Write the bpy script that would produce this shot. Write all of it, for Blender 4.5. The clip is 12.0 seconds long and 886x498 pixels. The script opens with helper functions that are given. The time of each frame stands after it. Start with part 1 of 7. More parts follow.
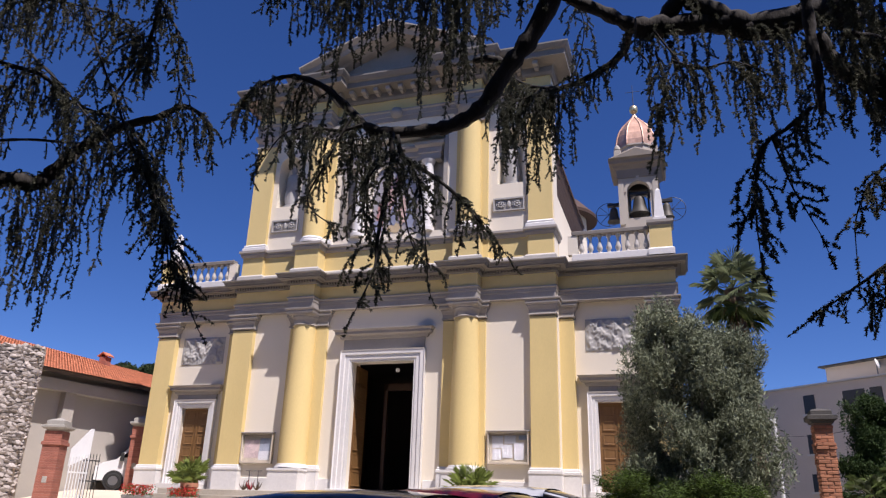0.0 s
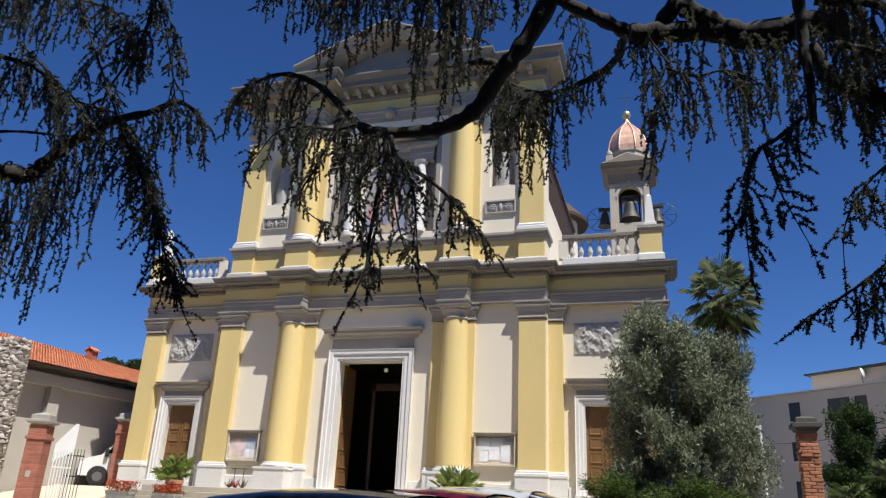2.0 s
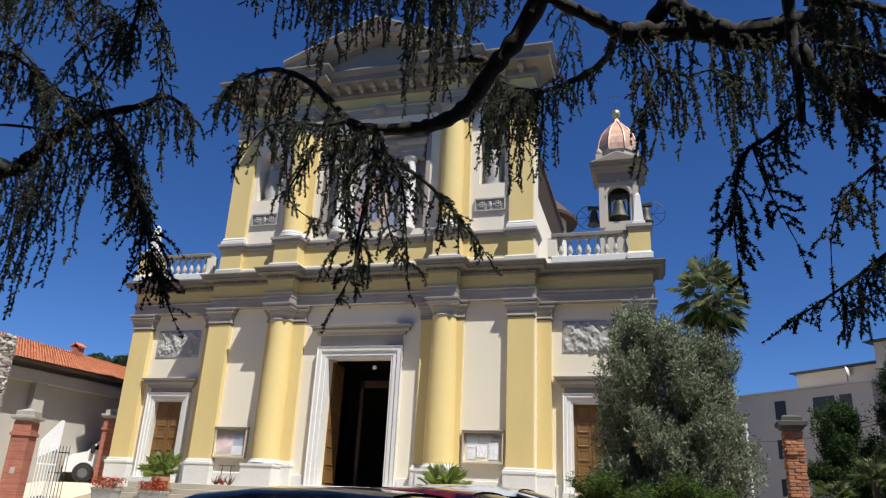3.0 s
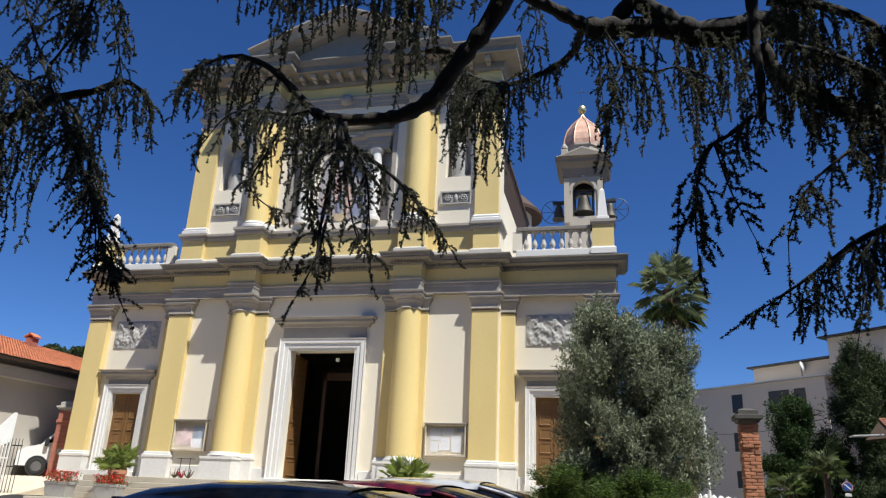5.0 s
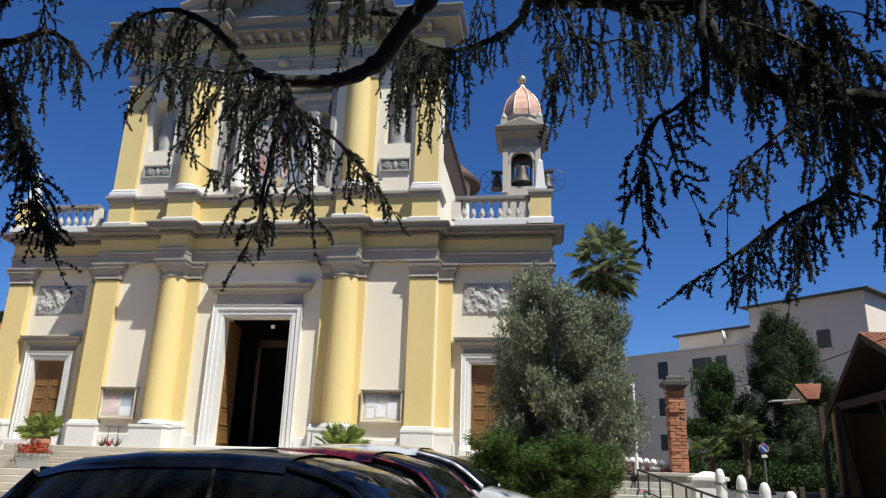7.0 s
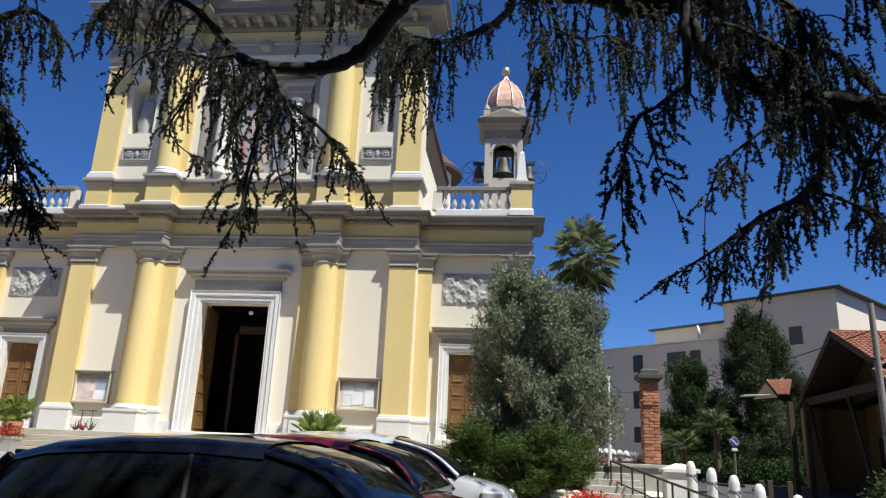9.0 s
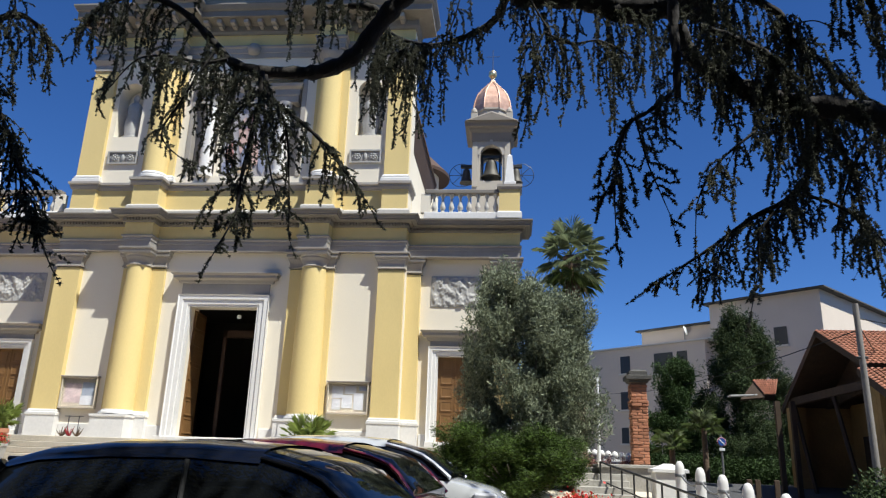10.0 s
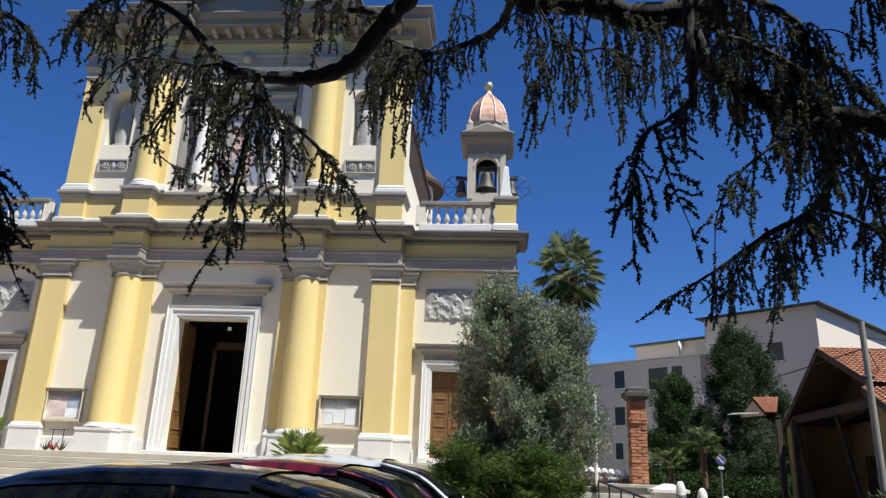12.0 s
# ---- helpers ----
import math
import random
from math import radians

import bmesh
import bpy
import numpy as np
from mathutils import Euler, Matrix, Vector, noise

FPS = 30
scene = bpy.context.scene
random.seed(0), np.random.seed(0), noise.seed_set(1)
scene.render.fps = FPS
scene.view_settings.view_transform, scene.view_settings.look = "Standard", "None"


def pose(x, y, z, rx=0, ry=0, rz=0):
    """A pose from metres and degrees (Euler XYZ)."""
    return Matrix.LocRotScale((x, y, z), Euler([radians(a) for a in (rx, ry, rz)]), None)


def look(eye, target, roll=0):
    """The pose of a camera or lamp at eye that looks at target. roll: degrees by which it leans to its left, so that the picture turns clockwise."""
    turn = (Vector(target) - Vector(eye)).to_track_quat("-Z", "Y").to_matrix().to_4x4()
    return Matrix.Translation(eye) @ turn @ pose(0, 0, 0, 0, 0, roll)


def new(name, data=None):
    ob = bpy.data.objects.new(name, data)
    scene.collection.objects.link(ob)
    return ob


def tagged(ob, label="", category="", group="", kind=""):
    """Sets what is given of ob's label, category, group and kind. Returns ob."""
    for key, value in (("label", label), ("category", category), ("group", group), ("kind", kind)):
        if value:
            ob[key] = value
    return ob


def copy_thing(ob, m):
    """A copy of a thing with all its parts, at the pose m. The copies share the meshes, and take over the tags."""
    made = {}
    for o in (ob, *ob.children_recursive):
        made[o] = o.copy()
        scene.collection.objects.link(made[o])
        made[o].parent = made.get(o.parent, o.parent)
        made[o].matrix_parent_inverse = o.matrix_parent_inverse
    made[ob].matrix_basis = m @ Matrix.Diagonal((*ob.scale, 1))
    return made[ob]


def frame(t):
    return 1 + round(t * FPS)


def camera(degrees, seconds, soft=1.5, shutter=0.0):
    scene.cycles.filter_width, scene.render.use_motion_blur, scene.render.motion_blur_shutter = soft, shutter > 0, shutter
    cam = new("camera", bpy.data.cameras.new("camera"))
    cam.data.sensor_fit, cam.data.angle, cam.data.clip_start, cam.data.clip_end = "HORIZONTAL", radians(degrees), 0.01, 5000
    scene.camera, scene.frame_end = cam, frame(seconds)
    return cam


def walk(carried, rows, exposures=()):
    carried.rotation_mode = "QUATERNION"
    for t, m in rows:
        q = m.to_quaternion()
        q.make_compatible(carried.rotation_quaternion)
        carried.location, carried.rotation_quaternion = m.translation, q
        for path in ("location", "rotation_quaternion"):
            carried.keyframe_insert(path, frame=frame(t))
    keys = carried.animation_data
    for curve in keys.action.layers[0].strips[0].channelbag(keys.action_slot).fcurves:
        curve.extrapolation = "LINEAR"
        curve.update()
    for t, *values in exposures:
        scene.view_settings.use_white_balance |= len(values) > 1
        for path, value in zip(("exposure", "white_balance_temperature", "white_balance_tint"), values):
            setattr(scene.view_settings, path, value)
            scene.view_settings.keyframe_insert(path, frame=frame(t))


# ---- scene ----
cam = camera(62.46, 12.0, soft=1.25)
PATH = [
    (0, pose(9.145, -21.935, -0.690, 110.069, -1.713, 17.583)),
    (0.5, pose(9.151, -21.938, -0.692, 110.248, -2.063, 17.507)),
    (1, pose(9.150, -21.918, -0.679, 110.326, -2.329, 17.258)),
    (1.5, pose(9.140, -21.925, -0.683, 110.299, -2.466, 16.908)),
    (2, pose(9.142, -21.949, -0.692, 110.192, -2.562, 16.492)),
    (2.5, pose(9.136, -21.938, -0.687, 110.093, -2.669, 15.994)),
    (3, pose(9.137, -21.934, -0.686, 110.028, -2.607, 15.577)),
    (5, pose(9.145, -21.886, -0.671, 109.592, -2.368, 12.810)),
    (5.5, pose(9.116, -21.877, -0.670, 109.410, -1.918, 10.042)),
    (6, pose(9.085, -21.855, -0.659, 108.961, -1.461, 7.850)),
    (6.5, pose(9.056, -21.851, -0.654, 108.003, -1.051, 8.082)),
    (7, pose(9.052, -21.857, -0.664, 107.261, -1.654, 7.746)),
    (9, pose(9.042, -21.907, -0.669, 106.526, -2.413, 5.855)),
    (9.5, pose(9.015, -21.898, -0.661, 106.650, -2.620, 5.142)),
    (10, pose(8.985, -21.956, -0.672, 106.747, -1.854, 4.921)),
    (10.5, pose(8.934, -21.972, -0.668, 106.922, -1.973, 4.538)),
    (11, pose(8.926, -21.947, -0.653, 107.200, -1.597, 4.564)),
    (11.5, pose(8.905, -21.956, -0.655, 107.743, -1.816, 4.298)),
    (11.8, pose(8.900, -21.930, -0.650, 107.740, -1.900, 4.290)),
    (12, pose(8.861, -21.664, -0.568, 107.707, -2.152, 4.173)),
]
walk(cam, PATH, exposures=((0.0, 0.38, 6200, 23), (1.0, 0.38, 6230, 16.5), (2.0, 0.385, 6280, 9.5), (3.0, 0.40, 6250, 8), (5.0, 0.46, 6220, 7), (12.0, 0.57, 6130, 6)))

# ---- world, sun ----
SUN_FROM = Vector((1.25, -1.0, 2.8)).normalized()
world = bpy.data.worlds.new("world")
scene.world = world
world.use_nodes = True
wn = world.node_tree
sky = wn.nodes.new("ShaderNodeTexSky")
sky.sky_type, sky.sun_disc = "NISHITA", False
sky.sun_elevation = math.asin(SUN_FROM.z)
sky.sun_rotation = math.atan2(SUN_FROM.x, SUN_FROM.y)
sky.altitude, sky.air_density, sky.dust_density, sky.ozone_density = 2500.0, 1.0, 0.0, 6.0
deeper = wn.nodes.new("ShaderNodeHueSaturation")
deeper.inputs["Hue"].default_value, deeper.inputs["Saturation"].default_value = 0.510, 1.17
wn.links.new(sky.outputs[0], deeper.inputs["Color"])
wn.links.new(deeper.outputs[0], wn.nodes["Background"].inputs[0])
wn.nodes["Background"].inputs[1].default_value = 0.085
sun_data = bpy.data.lights.new("sun", "SUN")
sun_data.energy, sun_data.angle, sun_data.color = 5.0, radians(0.53), (1.0, 0.95, 0.86)
sun = new("sun", sun_data)
sun.matrix_world = look(SUN_FROM * 60, (0, 0, 0))


# ---- materials ----
def surface(name, base, rough=0.8, big=0.6, big_var=0.12, fine=18.0, fine_var=0.10, bump=0.15, metal=0.0,
            tint=None, per_piece=0.0, per_island=0.0, stretch=(1, 1, 1), spec=0.5, coat=0.0):
    """A painted or natural surface: base colour with stains (big) and grain (fine), and a fine relief."""
    m = bpy.data.materials.new(name)
    m.use_nodes = True
    t = m.node_tree
    b = t.nodes["Principled BSDF"]
    co = t.nodes.new("ShaderNodeTexCoord")
    mp = t.nodes.new("ShaderNodeMapping")
    mp.inputs["Scale"].default_value = stretch
    t.links.new(co.outputs["Object"], mp.inputs[0])

    def grain(scale, detail):
        n = t.nodes.new("ShaderNodeTexNoise")
        n.inputs["Scale"].default_value, n.inputs["Detail"].default_value = scale, detail
        t.links.new(mp.outputs[0], n.inputs["Vector"])
        return n.outputs["Fac"]

    def maths(op, a, c):
        n = t.nodes.new("ShaderNodeMath")
        n.operation = op
        for i, v in enumerate((a, c)):
            if isinstance(v, (int, float)):
                n.inputs[i].default_value = v
            else:
                t.links.new(v, n.inputs[i])
        return n.outputs[0]

    g1, g2 = grain(big, 4.0), grain(fine, 3.0)
    value = maths("ADD", maths("MULTIPLY", maths("SUBTRACT", g1, 0.5), 4 * big_var), 1.0)
    value = maths("ADD", value, maths("MULTIPLY", maths("SUBTRACT", g2, 0.5), 4 * fine_var))
    if per_piece:
        n = t.nodes.new("ShaderNodeObjectInfo")
        value = maths("ADD", value, maths("MULTIPLY", maths("SUBTRACT", n.outputs["Random"], 0.5), 2 * per_piece))
    if per_island:
        n = t.nodes.new("ShaderNodeNewGeometry")
        value = maths("ADD", value, maths("MULTIPLY", maths("SUBTRACT", n.outputs["Random Per Island"], 0.5), 2 * per_island))
    mix = t.nodes.new("ShaderNodeMix")
    mix.data_type = "RGBA"
    mix.inputs["A"].default_value = (*base, 1)
    mix.inputs["B"].default_value = (*(tint or base), 1)
    t.links.new(g1, mix.inputs["Factor"])
    sc = t.nodes.new("ShaderNodeVectorMath")
    sc.operation = "SCALE"
    t.links.new(mix.outputs["Result"], sc.inputs[0])
    t.links.new(value, sc.inputs["Scale"])
    t.links.new(sc.outputs[0], b.inputs["Base Color"])
    b.inputs["Roughness"].default_value, b.inputs["Metallic"].default_value = rough, metal
    b.inputs["Specular IOR Level"].default_value = spec
    b.inputs["Coat Weight"].default_value = coat
    if bump:
        bp = t.nodes.new("ShaderNodeBump")
        bp.inputs["Strength"].default_value, bp.inputs["Distance"].default_value = bump, 0.02
        t.links.new(g2, bp.inputs["Height"])
        t.links.new(bp.outputs[0], b.inputs["Normal"])
    return m


def glass(name, colour=(0.02, 0.022, 0.025), rough=0.03):
    m = bpy.data.materials.new(name)
    m.use_nodes = True
    b = m.node_tree.nodes["Principled BSDF"]
    b.inputs["Base Color"].default_value, b.inputs["Roughness"].default_value = (*colour, 1), rough
    b.inputs["IOR"].default_value = 1.5
    return m


def leaf(name, base, var=0.35, through_light=0.25, rough=0.75):
    """Leaf or needle: colour varies leaf by leaf, some light passes through."""
    m = surface(name, base, rough, 1.5, 0.14, 30, 0.05, 0.0, per_island=var, spec=0.25)
    t = m.node_tree
    b = t.nodes["Principled BSDF"]
    tr = t.nodes.new("ShaderNodeBsdfTranslucent")
    t.links.new(b.inputs["Base Color"].links[0].from_socket, tr.inputs[0])
    mx = t.nodes.new("ShaderNodeMixShader")
    mx.inputs[0].default_value = through_light
    t.links.new(b.outputs[0], mx.inputs[1])
    t.links.new(tr.outputs[0], mx.inputs[2])
    t.links.new(mx.outputs[0], t.nodes["Material Output"].inputs[0])
    return m


CREAM = surface("cream plaster", (0.77, 0.70, 0.57), 0.9, 0.6, 0.035, 40, 0.025, 0.10, stretch=(1, 1, 0.4))
YELLOW = surface("yellow plaster", (0.70, 0.545, 0.235), 0.9, 0.9, 0.06, 40, 0.03, 0.10, stretch=(1, 1, 0.3))
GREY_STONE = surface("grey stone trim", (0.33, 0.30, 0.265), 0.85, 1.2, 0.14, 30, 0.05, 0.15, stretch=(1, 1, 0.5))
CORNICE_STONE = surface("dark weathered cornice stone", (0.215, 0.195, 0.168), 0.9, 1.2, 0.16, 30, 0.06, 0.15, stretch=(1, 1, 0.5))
WHITE_STONE = surface("white marble", (0.70, 0.68, 0.65), 0.6, 1.0, 0.06, 14, 0.05, 0.06)
WORN_STONE = surface("worn stone", (0.50, 0.47, 0.42), 0.9, 0.8, 0.10, 20, 0.08, 0.3)
OAK = surface("brown door wood", (0.185, 0.095, 0.032), 0.5, 2.0, 0.12, 30, 0.15, 0.2, stretch=(6, 6, 0.6))
# Near-black base: the shade indoors is put into the colour.
INDOOR_SHADE = surface("near-black indoor shade", (0.03, 0.025, 0.02), 0.9, 1, 0.1, 10, 0.1, 0.0)
COPPER = surface("copper sheet", (0.42, 0.235, 0.165), 0.55, 2.5, 0.16, 9, 0.14, 0.1, metal=0.55, tint=(0.62, 0.42, 0.32))
BRONZE = surface("dark bronze", (0.075, 0.07, 0.06), 0.6, 2, 0.1, 20, 0.1, 0.1, metal=0.6)
GOLD = surface("gilded ball", (0.85, 0.66, 0.35), 0.35, 2, 0.05, 10, 0.05, 0.0, metal=0.9)
IRON = surface("dark iron", (0.05, 0.05, 0.05), 0.5, 3, 0.15, 20, 0.1, 0.1, metal=0.6)
BROWN_WOOD = surface("brown soffit boards", (0.085, 0.05, 0.036), 0.8, 1, 0.12, 20, 0.1, 0.2, stretch=(8, 1, 8))
ASPHALT = surface("asphalt", (0.055, 0.055, 0.058), 0.9, 0.3, 0.12, 60, 0.2, 0.4)
PAVING = surface("pale stone paving", (0.56, 0.49, 0.38), 0.85, 0.8, 0.1, 25, 0.08, 0.2, per_piece=0.08)


# ---- building blocks ----
def part(name, bm, material, parent=None, label="", smooth=None):
    me = bpy.data.meshes.new(name)
    bmesh.ops.recalc_face_normals(bm, faces=bm.faces[:])
    bm.to_mesh(me)
    bm.free()
    me.materials.append(material)
    if smooth is not None:
        me.polygons.foreach_set("use_smooth", [True] * len(me.polygons))
        me.set_sharp_from_angle(angle=radians(smooth))
    ob = new(name, me)
    ob.parent = parent
    if label:
        tagged(ob, label)
    return ob


def arrays(name, verts, faces, material, parent=None, smooth=False):
    me = bpy.data.meshes.new(name)
    me.from_pydata(verts, [], faces)
    me.materials.append(material)
    if smooth:
        me.polygons.foreach_set("use_smooth", [True] * len(me.polygons))
    ob = new(name, me)
    ob.parent = parent
    return ob


def thing(name, label, category, group="", kind="", at=(0, 0, 0), turn=0):
    ob = new(name)
    ob.empty_display_size = 0.2
    ob.matrix_basis = pose(*at, 0, 0, turn)
    return tagged(ob, label, category, group, kind)


def box(bm, x0, x1, y0, y1, z0, z1, bevel=0.0):
    r = bmesh.ops.create_cube(bm, size=1.0, matrix=Matrix.LocRotScale(
        ((x0 + x1) / 2, (y0 + y1) / 2, (z0 + z1) / 2), None, (abs(x1 - x0), abs(y1 - y0), abs(z1 - z0))))
    if bevel:
        vs = set(r["verts"])
        es = [e for e in bm.edges if e.verts[0] in vs and e.verts[1] in vs]
        bmesh.ops.bevel(bm, geom=es, offset=bevel, segments=1, affect="EDGES")
    return bm


def slab(x0, x1, y0, y1, z0, z1, bevel=0.0):
    return box(bmesh.new(), x0, x1, y0, y1, z0, z1, bevel)


def turned(bm, profile, n=24, at=(0, 0, 0), a0=0.0, a1=2 * math.pi):
    """A turned solid from (radius, height) pairs."""
    full = abs(a1 - a0 - 2 * math.pi) < 1e-6
    m = n if full else n + 1
    rings = []
    for r, z in profile:
        rings.append([bm.verts.new((at[0] + r * math.cos(a0 + (a1 - a0) * i / n), at[1] + r * math.sin(a0 + (a1 - a0) * i / n), at[2] + z)) for i in range(m)])
    for a, b in zip(rings, rings[1:]):
        for i in range(m if full else m - 1):
            j = (i + 1) % m
            bm.faces.new((a[i], a[j], b[j], b[i]))
    bm.faces.new(rings[-1])
    bm.faces.new(rings[0][::-1])
    return bm


def sweep(bm, path, profile, closed=False):
    """Runs a profile of (out, z) along a plan path of (x, y), mitred; out is to the right of the way."""
    n = len(path)
    P = [Vector(p) for p in path]
    offs = []
    for i in range(n):
        d0 = (P[i] - P[i - 1]).normalized() if i or closed else None
        d1 = (P[(i + 1) % n] - P[i]).normalized() if i < n - 1 or closed else None
        d0, d1 = d0 or d1, d1 or d0
        n0, n1 = Vector((d0.y, -d0.x)), Vector((d1.y, -d1.x))
        offs.append((n0 + n1) / max(0.2, 1 + n0.dot(n1)))
    cols = [[bm.verts.new((P[i].x + o * offs[i].x, P[i].y + o * offs[i].y, z)) for o, z in profile] for i in range(n)]
    for i in range(n if closed else n - 1):
        a, b = cols[i], cols[(i + 1) % n]
        for k in range(len(profile) - 1):
            bm.faces.new((a[k], b[k], b[k + 1], a[k + 1]))
    return bm


def tube(bm, pts, radii, n=6):
    """A bent, tapered limb through the points."""
    P = [Vector(p) for p in pts]
    rings = []
    for i, p in enumerate(P):
        d = (P[min(i + 1, len(P) - 1)] - P[max(i - 1, 0)]).normalized()
        u = d.orthogonal().normalized() if i == 0 else (u - d * u.dot(d)).normalized()
        w = d.cross(u)
        rings.append([bm.verts.new(p + (u * math.cos(2 * math.pi * k / n) + w * math.sin(2 * math.pi * k / n)) * radii[i]) for k in range(n)])
    for a, b in zip(rings, rings[1:]):
        for k in range(n):
            bm.faces.new((a[k], a[(k + 1) % n], b[(k + 1) % n], b[k]))
    bm.faces.new(rings[0][::-1])
    bm.faces.new(rings[-1])
    return bm


def spline(pts, n):
    """n points on a smooth curve through the given ones."""
    P = [Vector(p) for p in pts]
    out = []
    for i in range(n):
        s = i / (n - 1) * (len(P) - 1)
        k = min(int(s), len(P) - 2)
        u = s - k
        a, b, c, d = P[max(k - 1, 0)], P[k], P[k + 1], P[min(k + 2, len(P) - 1)]
        out.append(0.5 * ((2 * b) + (c - a) * u + (2 * a - 5 * b + 4 * c - d) * u * u + (3 * b - a - 3 * c + d) * u ** 3))
    return out


def mirrored(path):
    """The right half of a front (from the axis outwards) made whole, from left to right."""
    return [(-x, y) for x, y in path[::-1]] + path[(1 if path[0][0] == 0 else 0):]


# ---- ground ----
def ground_height(y, before_steps=False):
    if before_steps:
        return float(np.interp(y, [-200, -19, -16, -11.2, -5.0, -0.5, 200], [-2.3, -2.25, -2.05, -1.72, -1.50, -1.50, -0.8]))
    return float(np.interp(y, [-200, -19, -16, -11.2, -3.2, 200], [-2.3, -2.25, -2.05, -1.72, -0.8, -0.8]))


def build_ground():
    xs = [-3000, -300, -60, -30, -20, -10, -7.6, -7.4, 0, 7.3, 7.5, 10, 20, 30, 60, 300, 3000]
    ys = [-3000, -300, -100, -60, -40, -30, -19, -16, -11.2, -8, -5.5, -5.0, -3.2, -0.5, 0, 5, 20, 60, 300, 3000]
    v = [(x, y, ground_height(y, -7.5 < x < 7.4)) for y in ys for x in xs]
    w = len(xs)
    f = [(j * w + i, j * w + i + 1, (j + 1) * w + i + 1, (j + 1) * w + i) for j in range(len(ys) - 1) for i in range(w - 1)]
    tagged(arrays("ground", v, f, ASPHALT), "grey asphalt forecourt sloping up to the church", "ground", kind="structure")


build_ground()


def forecourt():
    """Pale paved forecourt on the slope before the steps, mostly unseen, added to bounce warm light on the church."""
    for x0, x1, ys, low in ((-7.3, 7.2, (-13.5, -11.2, -8.0, -5.5, -5.0, -4.0), True), (-30.0, -7.7, (-11.2, -8.0, -5.5, -3.2, 0.3), False), (7.6, 12.0, (-11.0, -8.0, -5.5, -3.2, 0.3), False)):
        v = [(x, y, ground_height(y, low) + 0.02) for y in ys for x in (x0, x1)]
        f = [(2 * j, 2 * j + 1, 2 * j + 3, 2 * j + 2) for j in range(len(ys) - 1)]
        tagged(arrays("pavement", v, f, PAVING), "pale beige stone forecourt paving, spread to bounce light", "pavement", kind="structure")


forecourt()


def screen_walls():
    """Plain unseen walls behind the viewer, added to keep the sky out of car reflections."""
    plain = surface("plain grey screen wall", (0.16, 0.15, 0.13), 0.9, 0.4, 0.15, 20, 0.1, 0.2)
    for name, a in (("wall_south", (-40, 45, -37, -36.5)), ("wall_west", (-40.6, -40.1, -36.4, -12)), ("wall_east", (45.1, 45.6, -36.4, -12))):
        tagged(part(name, slab(a[0], a[1], a[2], a[3], -2.4, 14.0), plain), "plain grey unseen wall added to block sky reflections", "wall", kind="structure")


screen_walls()


# ---- church ----
def arch_wall(bm, x0, x1, z0, z1, ox0, ox1, oz0, spring, y0, y1, n=12):
    """A wall with a round-headed opening through it."""
    box(bm, x0, ox0, y0, y1, z0, z1)
    box(bm, ox1, x1, y0, y1, z0, z1)
    if oz0 > z0:
        box(bm, ox0, ox1, y0, y1, z0, oz0)
    r, c = (ox1 - ox0) / 2, (ox0 + ox1) / 2
    arc = [(c - r * math.cos(math.pi * i / n), spring + r * math.sin(math.pi * i / n)) for i in range(n + 1)]
    for (xa, za), (xb, zb) in zip(arc, arc[1:]):
        ring = [bm.verts.new(p) for p in ((xa, y0, za), (xb, y0, zb), (xb, y0, z1), (xa, y0, z1), (xa, y1, za), (xb, y1, zb), (xb, y1, z1), (xa, y1, z1))]
        for f in ((0, 1, 2, 3), (7, 6, 5, 4), (0, 4, 5, 1), (3, 2, 6, 7)):
            bm.faces.new([ring[i] for i in f])
    bmesh.ops.remove_doubles(bm, verts=bm.verts[:], dist=1e-4)
    return bm


church = thing("church", "yellow and cream church front with columns and grey cornices", "church")

CAP = [(0, 5.235), (0.025, 5.235), (0.045, 5.25), (0.045, 5.275), (0.02, 5.29), (0.02, 5.40), (0.045, 5.47), (0.075, 5.53), (0.075, 5.56), (0.105, 5.575), (0.125, 5.61),
       (0.125, 5.655), (0.11, 5.665), (0.11, 5.69), (0.15, 5.715), (0.16, 5.73), (0.16, 5.77), (0, 5.77)]
BASE = [(0, 0.70), (0.03, 0.70), (0.05, 0.66), (0.05, 0.62), (0.09, 0.60), (0.09, 0.53), (0.07, 0.51), (0.07, -0.30), (0, -0.30)]
ARCHITRAVE = [(0, 5.775), (0.02, 5.775), (0.02, 5.795), (0.0, 5.80), (0.0, 5.99), (0.02, 5.995), (0.02, 6.10), (0.05, 6.115), (0.06, 6.14), (0.06, 6.165), (0, 6.17)]
FRIEZE = [(0.01, 6.17), (0.01, 6.59)]
CORNICE = [(0.0, 6.585), (0.03, 6.585), (0.07, 6.62), (0.07, 6.635), (0.08, 6.635), (0.08, 6.725), (0.16, 6.725), (0.19, 6.755), (0.32, 6.76), (0.32, 6.81), (0.345, 6.815), (0.37, 6.89), (0.405, 6.91), (0.405, 6.945), (0.0, 7.03)]
FRONT = [(0, -0.21), (2.40, -0.21), (2.40, -0.68), (3.32, -0.68), (3.32, -0.21), (5.72, -0.21), (5.72, 0.30), (9.29, 0.30), (9.29, 1.20), (8.75, 1.20)]


